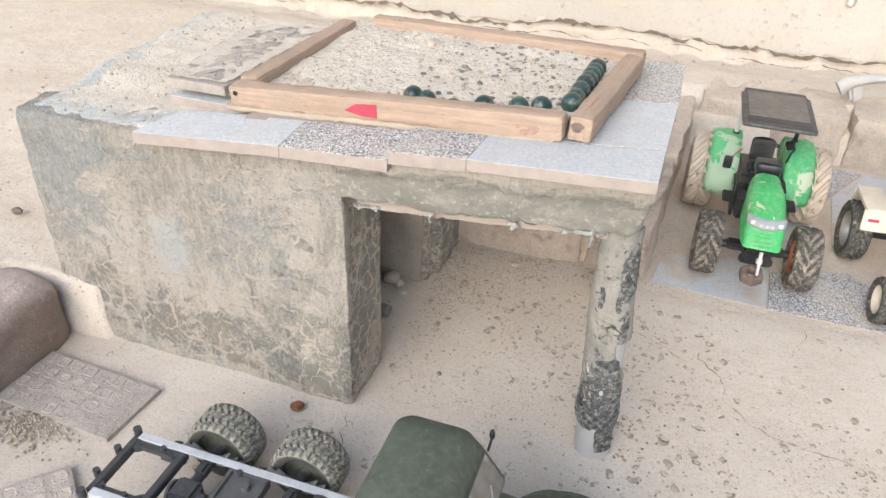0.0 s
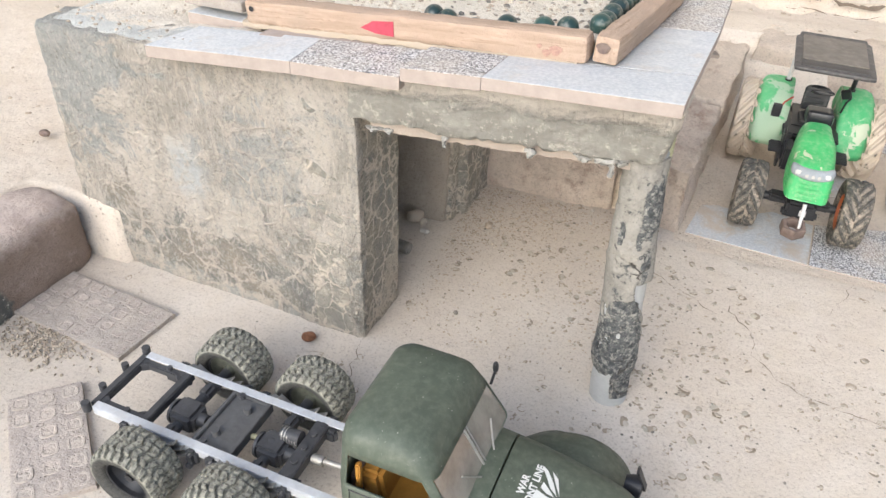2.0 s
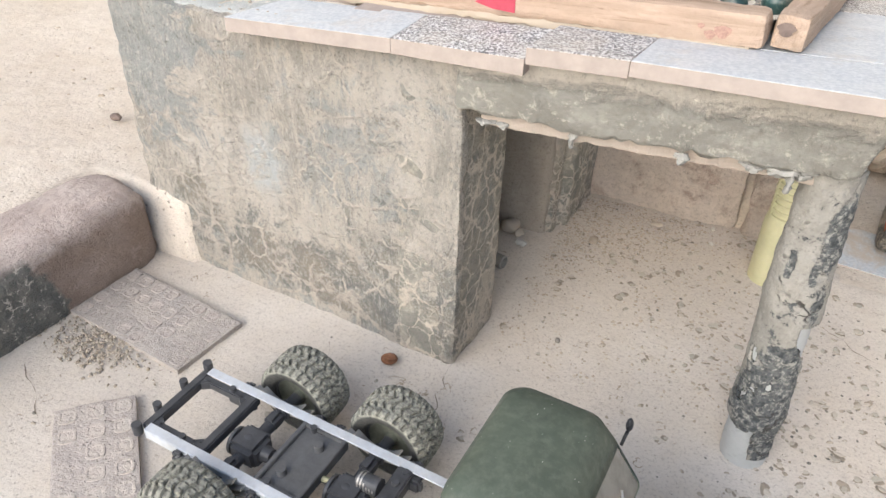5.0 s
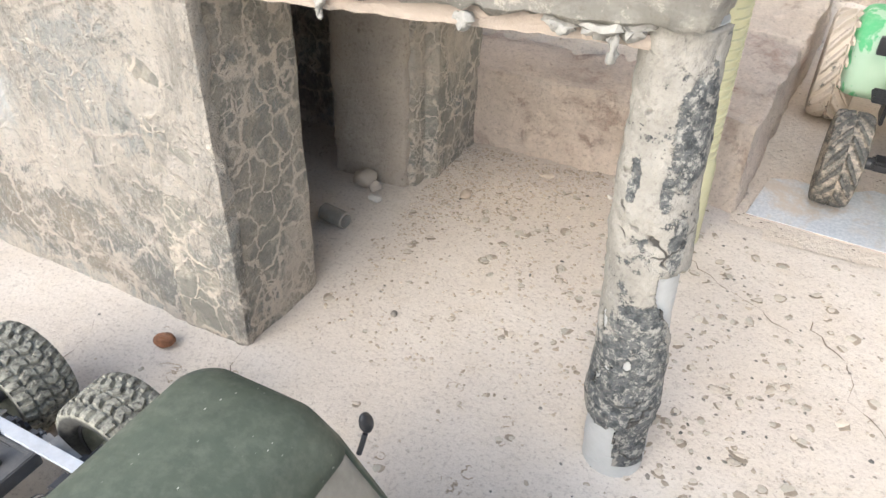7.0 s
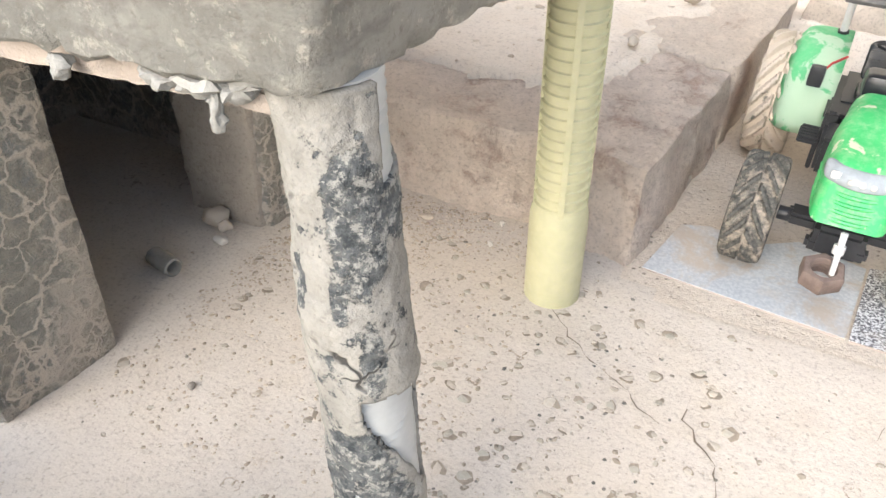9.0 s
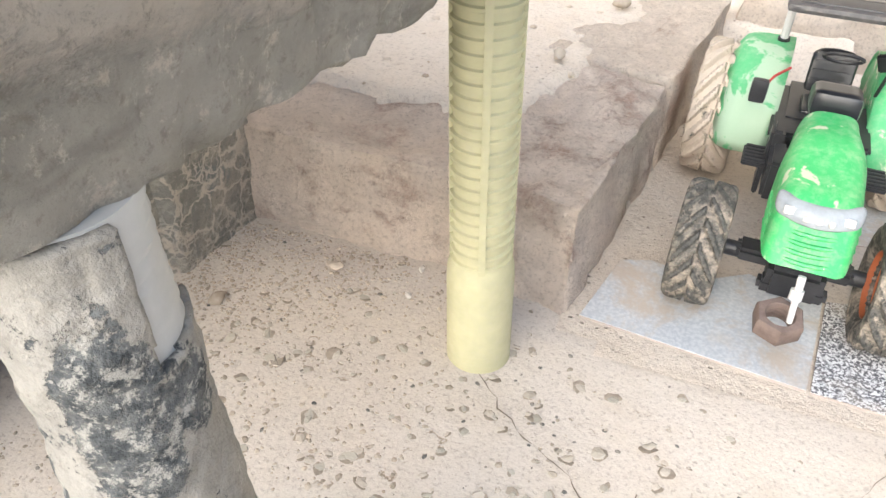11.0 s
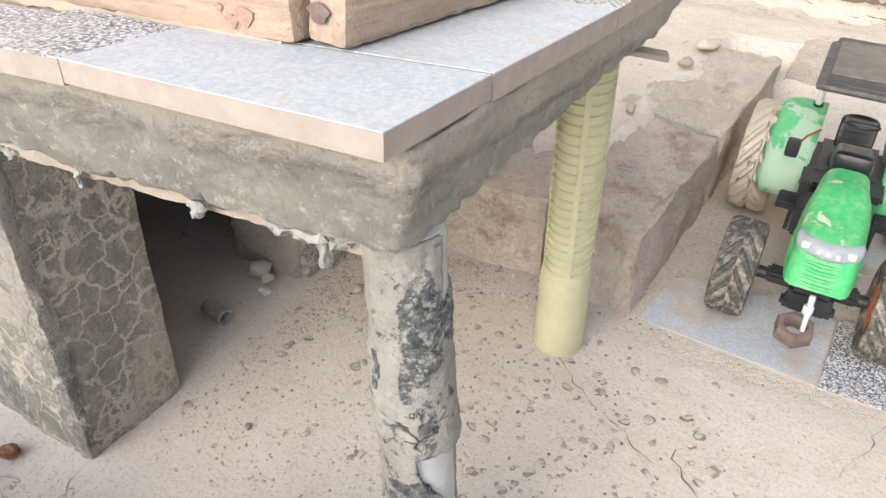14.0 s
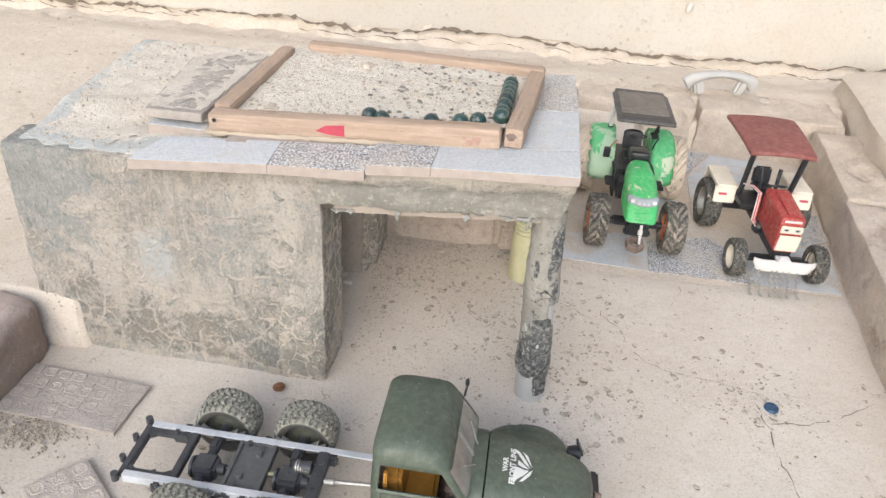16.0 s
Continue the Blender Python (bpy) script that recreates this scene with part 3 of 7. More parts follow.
def box(bm, size, at=(0, 0, 0), bevel=0.0005, turn=(0, 0, 0), m=None):
    """A bevelled block."""
    mat = (m or Matrix()) @ pose(*at, *turn) @ Matrix.Diagonal((*size, 1))
    verts = bmesh.ops.create_cube(bm, size=1, matrix=mat)["verts"]
    if bevel:
        edges = list({e for v in verts for e in v.link_edges})
        bmesh.ops.bevel(bm, geom=edges, offset=bevel, segments=2, affect="EDGES", clamp_overlap=True)
    return bm


def rod(bm, a, b, r, r2=None, seg=12):
    """A round bar from a to b."""
    a, b = Vector(a), Vector(b)
    d = b - a
    m = Matrix.Translation((a + b) / 2) @ d.to_track_quat("Z", "Y").to_matrix().to_4x4()
    bmesh.ops.create_cone(bm, cap_ends=True, segments=seg, radius1=r, radius2=r if r2 is None else r2, depth=d.length, matrix=m)
    return bm


def lathe(bm, profile, seg, m=None):
    """Turns (radius, height) pairs round the z axis."""
    m = m or Matrix()
    rings = [[bm.verts.new(m @ Vector((r * math.cos(a), r * math.sin(a), h))) for a in (math.tau * i / seg for i in range(seg))] for r, h in profile]
    for a, b in zip(rings, rings[1:]):
        for i in range(seg):
            bm.faces.new((a[i], a[(i + 1) % seg], b[(i + 1) % seg], b[i]))
    return rings


def sweep(bm, points, r, seg=8):
    """A round wire along points."""
    pts = [Vector(p) for p in points]
    rings = []
    for i, p in enumerate(pts):
        way = (pts[min(i + 1, len(pts) - 1)] - pts[max(i - 1, 0)]).normalized()
        m = Matrix.Translation(p) @ way.to_track_quat("Z", "Y").to_matrix().to_4x4()
        rings.append([bm.verts.new(m @ Vector((r * math.cos(a), r * math.sin(a), 0))) for a in (math.tau * k / seg for k in range(seg))])
    for a, b in zip(rings, rings[1:]):
        for k in range(seg):
            bm.faces.new((a[k], a[(k + 1) % seg], b[(k + 1) % seg], b[k]))
    bm.faces.new(rings[0][::-1]), bm.faces.new(rings[-1])
    return bm


def loft(bm, rings, closed=True, caps=True):
    vs = [[bm.verts.new(p) for p in ring] for ring in rings]
    n = len(vs[0])
    faces = {}
    for j, (a, b) in enumerate(zip(vs, vs[1:])):
        for i in range(n if closed else n - 1):
            faces[j, i] = bm.faces.new((a[i], a[(i + 1) % n], b[(i + 1) % n], b[i]))
    if caps and closed:
        bm.faces.new(vs[0][::-1]), bm.faces.new(vs[-1])
    return vs, faces


def prism(bm, outline, z0, z1, bevel=0.0006):
    """An upright block over a flat outline."""
    vs = [bm.verts.new((x, y, z0)) for x, y in outline]
    f = bm.faces.new(vs)
    if f.calc_center_median() and f.normal.z < 0:
        f.normal_flip()
    top = bmesh.ops.extrude_face_region(bm, geom=[f])["geom"]
    for v in top:
        if isinstance(v, bmesh.types.BMVert):
            v.co.z = z1
    bmesh.ops.recalc_face_normals(bm, faces=bm.faces)
    if bevel:
        bmesh.ops.bevel(bm, geom=list(bm.edges), offset=bevel, segments=1, affect="EDGES", clamp_overlap=True)
    return bm


def smooth01(t):
    t = max(0.0, min(1.0, t))
    return t * t * (3 - 2 * t)


def sheet(xs, ys, height, keep=None):
    """A height field over the given lines."""
    nx, ny = len(xs), len(ys)
    verts = [(x, y, height(x, y)) for y in ys for x in xs]
    faces = [(j * nx + i, j * nx + i + 1, (j + 1) * nx + i + 1, (j + 1) * nx + i) for j in range(ny - 1) for i in range(nx - 1)]
    if keep:
        faces = [f for f in faces if keep([verts[k] for k in f])]
    me = bpy.data.meshes.new("sheet")
    me.from_pydata(verts, [], faces)
    me.shade_smooth()
    return me


def scatter(name, places, material, parent=None, seed=1, flat=0.6, label="", kind="stuff", category=""):
    """Many small stones in one mesh: places are (x, y, z, size)."""
    rnd = random.Random(seed)
    base = bmesh.new()
    bmesh.ops.create_icosphere(base, subdivisions=1, radius=1)
    shape = [v.co.copy() for v in base.verts]
    tris = [[v.index for v in f.verts] for f in base.faces]
    base.free()
    verts, faces = [], []
    for x, y, z, s in places:
        m = Euler((rnd.uniform(-0.3, 0.3), rnd.uniform(-0.3, 0.3), rnd.uniform(0, 6.3))).to_matrix()
        sx, sy, sz = s * rnd.uniform(0.8, 1.3), s * rnd.uniform(0.6, 1.0), s * flat * rnd.uniform(0.7, 1.2)
        n = len(verts)
        for c in shape:
            k = rnd.uniform(0.8, 1.15)
            p = m @ Vector((c.x * sx * k, c.y * sy * k, c.z * sz * k))
            verts.append((x + p.x, y + p.y, z + p.z))
        faces += [[n + i for i in t] for t in tris]
    me = bpy.data.meshes.new(name)
    me.from_pydata(verts, [], faces)
    me.materials.append(material)
    ob = new(name, me)
    ob.parent = parent
    return tagged(ob, label, category, "", kind)


# ---- ground and walls ----
def spread(lo, hi, cell, far):
    """Grid lines: even between lo and hi, wider and wider beyond."""
    mid = list(np.arange(lo, hi + cell / 2, cell))
    out, step = [], cell
    while sum(out) < far:
        step *= 1.6
        out.append(step)
    left = [lo - sum(out[: i + 1]) for i in range(len(out))][::-1]
    right = [hi + sum(out[: i + 1]) for i in range(len(out))]
    return left + mid + right


def floor_height(x, y):
    if abs(x) > 2 or abs(y) > 2:
        return 0.0
    return 0.0011 * wave((x, y, 0), 14) + 0.0006 * wave((x, y, 3), 45)


ground = new("ground", sheet(spread(-0.45, 0.75, 0.008, 60), spread(-0.45, 0.75, 0.008, 60), floor_height))
ground.data.materials.append(FLOOR)
tagged(ground, "pale dusty cement floor, worn and pitted", "ground", "", "structure")


def bank_depth(x, y):
    """How far inside the raised soil a place lies."""
    left = max(min(-0.250 - x, y - 0.020), -0.345 - x)
    left += 0.085 * smooth01((left + 0.002) / 0.004)
    back = max(min(y - 0.305, 0.240 + 0.116 * (y - 0.285) - x), y - 0.675)
    right = x - (0.598 + 0.22 * max(y - 0.05, 0.0))
    return max(left, back, right)


def bank_height(x, y):
    d = bank_depth(x, y)
    n = wave((x, y, 1), 16) * 0.6 + wave((x, y, 2), 45) * 0.4
    z = -0.02 + 0.074 * smooth01((d + 0.004) / 0.012) + 0.021 * smooth01((d - 0.052 + 0.024 * n + 0.007 * wave((x, y, 6), 120)) / 0.014)
    z += 0.003 * wave((x, y, 4), 9) + 0.0012 * wave((x, y, 5), 60)
    z -= 0.010 * smooth01((-0.22 - x) / 0.03) * smooth01((0.40 - y) / 0.2)
    rubble = smooth01((y - 0.80) / 0.12)
    return z - 0.018 * rubble + rubble * (0.008 * wave((x, y, 7), 11) + 0.006 * wave((x, y, 8), 34) + 0.003 * wave((x, y, 9), 90))


bank = new("soil_bank", sheet(np.arange(-1.9, 2.3, 0.0085), np.arange(-0.9, 1.12, 0.0085), bank_height, lambda q: max(p[2] for p in q) > -0.012))
bank.data.materials.append(SOIL)
tagged(bank, "raised bank of dry sandy soil behind the bricks", "soil", "", "structure")

wall = part("wall_back", gridbox((-4, 0.965, -0.1), (4, 1.18, 2.6), 0.25, 0.004), WALLPAINT, None, "tall cream plastered boundary wall")
tagged(wall, "", "wall", "", "structure")


def plaster_foot(x):
    return 0.086 + 0.008 * wave((x, 0, 0), 3.1) + 0.009 * wave((x, 1, 0), 13) + 0.004 * wave((x, 2, 0), 48)


def plaster_coat():
    """The render on the wall: it stands proud and breaks off in a ragged lower edge."""
    bm = bmesh.new()
    xs, rows = np.arange(-2.6, 2.7, 0.012), 14
    vs = []
    for x in xs:
        foot = plaster_foot(x)
        col = []
        for k in range(rows + 1):
            z = foot + (1.6 - foot) * (k / rows) ** 3
            y = 0.938 + 0.004 * wave((x, z, 2), 6) + 0.0015 * wave((x, z, 3), 40)
            col.append(bm.verts.new((x, y if k else y + 0.022, z)))
        vs.append(col)
    for a, b in zip(vs, vs[1:]):
        for k in range(rows):
            bm.faces.new((a[k], b[k], b[k + 1], a[k + 1]))
    return bm


tagged(part("plaster", plaster_coat(), WALLPAINT, wall, "cream plaster coat with a ragged broken foot"))


def wall_foot():
    """The broken band between the plaster and the soil."""
    bm = bmesh.new()
    xs, rows = np.arange(-2.0, 2.2, 0.007), 16
    vs = []
    for x in xs:
        col = []
        for k in range(rows + 1):
            z = 0.02 + (plaster_foot(x) + 0.012 - 0.02) * k / rows
            y = 0.944 - 0.012 * (1 - k / rows) + 0.007 * wave((x, z, 5), 26) + 0.004 * wave((x, z, 6), 70) + 0.002 * wave((x, z, 7), 190)
            col.append(bm.verts.new((x, y, z)))
        vs.append(col)
    for a, b in zip(vs, vs[1:]):
        for k in range(rows):
            bm.faces.new((a[k], b[k], b[k + 1], a[k + 1]))
    return bm


part("broken_foot", wall_foot(), SOIL, wall, "rough pitted band of broken plaster")


def wall_crack(x0, x1, drop, width, seed):
    """An irregular dark crack in the wall, along the broken foot of the plaster."""
    rnd = random.Random(seed)
    bm = bmesh.new()
    prev = None
    x = x0
    while x < x1:
        z = plaster_foot(x) - drop + 0.012 * wave((x, seed, 0), 5) + 0.009 * wave((x, seed, 1), 21) + 0.004 * wave((x, seed, 2), 70)
        w = width * rnd.choice((0.15, 0.4, 0.8, 1.2)) * (0.5 + abs(wave((x, seed, 3), 9)) * 2)
        row = (bm.verts.new((x, 0.9315, z - w)), bm.verts.new((x + 0.002, 0.9315, z + w)))
        if prev:
            bm.faces.new((prev[0], row[0], row[1], prev[1]))
        prev = row
        x += rnd.uniform(0.004, 0.012)
    part("crack", bm, CRACK, wall, "thin dark crack", False)


wall_crack(-1.5, 1.9, 0.0, 0.0044, 1)
wall_crack(-0.25, 0.30, 0.016, 0.0011, 2)
wall_crack(0.34, 0.95, 0.020, 0.0012, 3)
wall_crack(-1.1, -0.45, 0.014, 0.0011, 4)


def brick(corners, z0, z1, material, seed, label, cell=0.0052, radius=0.0032, amount=0.0040, name="brick"):
    """A worn brick over four ground corners: near left, near right, far right, far left."""
    bm = gridbox((0, 0, 0), (0.2, 0.1, z1 - z0), cell, radius)
    a, b, c, d = (Vector((*p, 0)) for p in corners)
    lx, ly = max((b - a).length, 0.01), max((d - a).length, 0.01)
    for v in bm.verts:
        u, w = v.co.x / 0.2, v.co.y / 0.1
        z = v.co.z
        v.co = a * (1 - u) * (1 - w) + b * u * (1 - w) + c * u * w + d * (1 - u) * w
        v.co.z = z0 + z
    rough(bm, amount, 28, seed)
    rough(bm, amount * 0.55, 90, seed + 3)
    rough(bm, amount * 0.30, 230, seed + 7)
    ob = part(name, bm, material, None, label)
    return tagged(ob, "", "brick", "bricks round the sunken yard")


brick([(-0.01, 0.298), (0.168, 0.298), (0.172, 0.395), (0.0, 0.405)], -0.01, 0.068, BRICK, 1, "dusty fired brick laid on edge under the porch")
brick([(0.1765, 0.292), (0.242, 0.2825), (0.262, 0.468), (0.164, 0.478)], -0.01, 0.072, BRICK, 2, "dusty reddish brick at the corner of the yard")
brick([(0.167, 0.482), (0.264, 0.472), (0.289, 0.688), (0.185, 0.698)], -0.01, 0.074, MUDBRICK, 3, "brick half buried under sandy soil")
brick([(0.296, 0.690), (0.497, 0.672), (0.507, 0.778), (0.308, 0.790)], -0.01, 0.076, MUDBRICK, 4, "mud coated brick behind the tractors")
brick([(0.506, 0.671), (0.735, 0.642), (0.745, 0.752), (0.517, 0.776)], -0.01, 0.078, MUDBRICK, 5, "mud coated brick beside a dark open joint")
brick([(0.648, 0.395), (0.770, 0.375), (0.812, 0.615), (0.683, 0.632)], -0.01, 0.075, MUDBRICK, 6, "sandy brick edging the tractor bay")
brick([(0.598, 0.080), (0.720, 0.055), (0.763, 0.365), (0.642, 0.386)], -0.01, 0.074, BRICK, 7, "long reddish brick edging the tractor bay")
brick([(0.588, -0.160), (0.703, -0.175), (0.719, 0.045), (0.597, 0.072)], -0.01, 0.072, MUDBRICK, 8, "dusty brick along the yard edge")
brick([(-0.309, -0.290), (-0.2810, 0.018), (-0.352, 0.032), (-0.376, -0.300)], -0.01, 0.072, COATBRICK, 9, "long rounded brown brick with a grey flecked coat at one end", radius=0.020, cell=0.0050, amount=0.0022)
slab_block = brick([(0.720, 0.445), (1.13, 0.40), (1.23, 0.85), (0.778, 0.835)], 0.0, 0.126, SOIL, 11, "wide pale mud block with a broken corner", cell=0.012, radius=0.014, amount=0.010, name="mud_block")
tagged(slab_block, "", "block")


def crack(points, width, seed):
    """A thin jagged crack in the cement, as a flat dark strip laid on the floor."""
    rnd = random.Random(seed)
    pts = []
    for a, b in zip(points, points[1:]):
        n = max(2, int(math.dist(a, b) / 0.006))
        for k in range(n):
            t = k / n
            pts.append((a[0] + (b[0] - a[0]) * t + rnd.uniform(-1, 1) * 0.0022, a[1] + (b[1] - a[1]) * t + rnd.uniform(-1, 1) * 0.0016))
    pts.append(points[-1])
    bm = bmesh.new()
    prev = None
    for i, p in enumerate(pts):
        q, o = pts[min(i + 1, len(pts) - 1)], pts[max(i - 1, 0)]
        d = Vector((q[0] - o[0], q[1] - o[1]))
        d = Vector((-d.y, d.x)).normalized() * width * 0.75 * rnd.choice((0.12, 0.4, 0.7, 1.0)) * (0.4 if i in (0, len(pts) - 1) else 1)
        z = floor_height(*p) + 0.0005
        row = (bm.verts.new((p[0] + d.x, p[1] + d.y, z)), bm.verts.new((p[0] - d.x, p[1] - d.y, z)))
        if prev:
            bm.faces.new((prev[0], prev[1], row[1], row[0]))
        prev = row
    ob = part("crack", bm, CRACK, ground, "fine dark crack", False)
    return ob


crack([(0.211, 0.220), (0.230, 0.201), (0.246, 0.186), (0.264, 0.179), (0.280, 0.166), (0.290, 0.160)], 0.0006, 1)
crack([(0.299, 0.175), (0.308, 0.157), (0.320, 0.147), (0.323, 0.116), (0.342, 0.094), (0.363, 0.079), (0.409, 0.071), (0.451, 0.061), (0.463, 0.042)], 0.0009, 2)
crack([(0.450, 0.044), (0.453, 0.009), (0.451, -0.024), (0.456, -0.058), (0.457, -0.080), (0.470, -0.18)], 0.0011, 3)
crack([(0.458, 0.017), (0.499, 0.020), (0.532, 0.035), (0.578, 0.062)], 0.0008, 4)
crack([(0.415, 0.262), (0.404, 0.232), (0.390, 0.200)], 0.0006, 5)
crack([(0.002, 0.004), (0.009, -0.014), (0.007, -0.024), (0.013, -0.035), (0.011, -0.050)], 0.0005, 6)
crack([(-0.090, -0.010), (-0.084, -0.022), (-0.080, -0.034), (-0.082, -0.044)], 0.0004, 7)
crack([(-0.275, -0.135), (-0.245, -0.150), (-0.225, -0.165)], 0.0005, 8)

# paving of the tractor bay
dust = new("bay_dust", sheet(np.arange(0.240, 0.69, 0.012), np.arange(0.255, 0.69, 0.012), lambda x, y: 0.0012 + 0.0008 * wave((x, y, 0), 30), lambda q: all(-0.03 < p[1] - 0.285 + 0.11 * (p[0] - 0.26) for p in q)))
dust.data.materials.append(SOIL)
tagged(dust, "brown dust over the tractor bay", "dust", "", "structure")


def paving(outline, material, label, z=0.0028, name="paving_tile", category="tile"):
    root = thing(name, Matrix(), label, category, "tiles of the tractor bay")
    part("tile_body", prism(bmesh.new(), outline, -0.004, z - 0.0004, 0.0), TILEBODY, root, "pinkish clay body", False)
    part("glaze", prism(bmesh.new(), outline, z - 0.0004, z, 0.0001), material, root, "", False)
    return root


paving([(0.250, 0.283), (0.3710, 0.2710), (0.380, 0.350), (0.338, 0.362), (0.313, 0.345), (0.280, 0.352), (0.262, 0.345)], BAYMARBLE, "pale marbled tile with a broken edge")
paving([(0.3730, 0.2708), (0.506, 0.2640), (0.500, 0.338), (0.467, 0.372), (0.382, 0.352)], TERRAZZO, "black and white speckled tile")
paving([(0.509, 0.2638), (0.616, 0.259), (0.640, 0.385), (0.568, 0.356), (0.503, 0.338)], BAYMARBLE, "pale marbled tile with a slanted edge")
paving([(0.571, 0.360), (0.641, 0.390), (0.655, 0.470), (0.578, 0.444)], TERRAZZO, "black and white speckled tile corner")
paving([(0.460, 0.430), (0.536, 0.520), (0.612, 0.640), (0.536, 0.652), (0.478, 0.560)], BAYMARBLE, "pale marbled tile near the brick", 0.0026)
paving([(0.416, 0.600), (0.476, 0.565), (0.532, 0.655), (0.446, 0.668)], TERRAZZO, "speckled tile against the brick", 0.0026)
paving([(0.383, 0.420), (0.437, 0.430), (0.452, 0.540), (0.392, 0.560)], BAYMARBLE, "dusty pale tile under the tractor", 0.0026)


def relief_tile(corners, label, z, seed, base, raised, count):
    """A cement tile with a raised pattern of small hollow squares."""
    a, b, c, d = (Vector((*p, 0)) for p in corners)
    at = lambda u, w: a * (1 - u) * (1 - w) + b * u * (1 - w) + c * u * w + d * (1 - u) * w
    root = thing("relief_tile", Matrix(), label, "tile", "relief tiles")
    bm = gridbox((0, 0, -0.008), (1, 1, z), 0.02, 0.001)
    for v in bm.verts:
        p = at(v.co.x, v.co.y)
        v.co = Vector((p.x, p.y, v.co.z if v.co.z > -0.004 else -0.008))
    rough(bm, 0.0008, 60, seed)
    part("slab", bm, base, root)
    rnd = random.Random(seed)
    nu, nv = count
    square = [(math.copysign(abs(math.cos(k)) ** 0.55, math.cos(k)), math.copysign(abs(math.sin(k)) ** 0.55, math.sin(k))) for k in (math.tau * (i + 0.5) / 12 for i in range(12))]
    for i in range(nu):
        for j in range(nv):
            worn = rnd.random()
            if worn < 0.12:
                continue
            bmk = bmesh.new()
            lift = 0.0006 * min(1.0, 0.25 + worn)
            ring = lambda k, zz: [(*at((i + 0.5 + 0.37 * k * cx) / nu, (j + 0.5 + 0.37 * k * cy) / nv).xy, zz) for cx, cy in square]
            loft(bmk, [ring(1.0, z - 0.001), ring(0.95, z + lift), ring(0.72, z + lift), ring(0.60, z + 0.35 * lift), ring(0.2, z + 0.35 * lift)])
            part("raised_square", bmk, raised, root, "", False)
    return root


relief_tile([(-0.291, -0.077), (-0.170, -0.0905), (-0.162, -0.027), (-0.286, -0.011)], "worn mauve cement tile with raised squares", 0.004, 1, PLATE, LOZENGE, (8, 4))
relief_tile([(-0.140, -0.232), (-0.102, -0.196), (-0.179, -0.122), (-0.217, -0.158)], "dusty mauve cement tile with raised squares", 0.005, 2, LOZENGE, BEDPLATE, (3, 6))


# ---- the toy house ----
house = thing("toy_house", pose(-0.002, 0.006, 0), "weathered cement toy house with a porch and a doorway", "toy house")


def shaped(bm, move):
    for v in bm.verts:
        v.co = Vector(move(*v.co))
    return bm


def front_move(x, y, z):
    f = smooth01((-x - 0.16) / 0.12)
    k = z / 0.23
    x2 = x - (0.011 * (1 - k) + 0.008 * k) * f
    if x > -0.045:
        y = y * (1 - 0.80 * smooth01((x + 0.045) / 0.02))
    return x2, y + 0.018 * max(0.0, -x) / 0.275 + 0.004 * (1 - k) + 0.001 * k, z + 0.050 * max(0.0, x + 0.17) * smooth01((k - 0.85) / 0.15)


bm = shaped(gridbox((-0.279, 0.0, -0.01), (0.004, 0.045, 0.2305), 0.0058, 0.0045), front_move)
rough(bm, 0.0028, 30, 1), rough(bm, 0.0014, 110, 2), rough(bm, 0.0008, 300, 3)
part("front_wall", bm, RENDER, house, "grey and beige cracked render")
bm = gridbox((-0.040, 0.0040, -0.01), (0.0055, 0.071, 0.222), 0.0058, 0.003)
rough(bm, 0.0012, 60, 3)
part("door_pillar", shaped(bm, lambda x, y, z: (x + 0.006 * y / 0.071, y, z)), JAMB, house, "dark render with a net of pale cracks")
bm = shaped(gridbox((-0.006, -0.0012, -0.01), (0.0076, 0.0085, 0.212), 0.0040, 0.0030), lambda x, y, z: (x, y + 0.004 - 0.003 * z / 0.23, z))
rough(bm, 0.0022, 90, 11), rough(bm, 0.0012, 260, 12)
part("corner_edge", bm, RENDER, house, "crumbly pale corner of the doorway")
far_move = lambda x, y, z: (x + 0.006 * (y - 0.2) / 0.1 - (0.008 if y < 0.22 else 0.0), y, z)
bm = gridbox((-0.045, 0.199, -0.01), (0.018, 0.300, 0.222), 0.0058, 0.005)
rough(bm, 0.002, 50, 4)
pillar = part("door_pillar", shaped(bm, far_move), MUDWALL, house, "brown mud render, far side of the doorway")
bm = gridbox((0.012, 0.204, -0.01), (0.0225, 0.299, 0.220), 0.0050, 0.003)
rough(bm, 0.0015, 60, 6)
part("render_coat", shaped(bm, far_move), JAMB, pillar, "grey render with a net of pale cracks")
bm = gridbox((-0.275, 0.035, -0.01), (-0.235, 0.300, 0.226), 0.009, 0.01)
rough(bm, 0.002, 30, 5)
part("side_wall", bm, RENDER, house)
bm = gridbox((-0.24, 0.262, -0.01), (-0.02, 0.300, 0.226), 0.010, 0.006)
rough(bm, 0.002, 30, 6)
part("back_wall", bm, RENDER, house)


def roof_move(x, y, z):
    k = smooth01((x + 0.18) / 0.10)
    rise = 0.072 * max(0.0, x + 0.17) - 0.004 + 0.005 * smooth01((y - 0.05) / 0.06) * (1 - k)
    return x, y + 0.018 * max(0.0, -x) / 0.275 * (1 - y / 0.3), z + (rise if z > 0.224 else 0)


bm = shaped(gridbox((-0.275, 0.005, 0.205), (0.006, 0.303, 0.2365), 0.007, 0.007), roof_move)
rough(bm, 0.0022, 34, 7), rough(bm, 0.0012, 120, 8)
part("roof", bm, ROOFTOP, house, "flat cement roof dusted with soil")


def porch_top(x, y):
    """The porch tiles lie on a bed that rises towards the free corner."""
    return 0.2575 + 0.058 * x - 0.080 * y


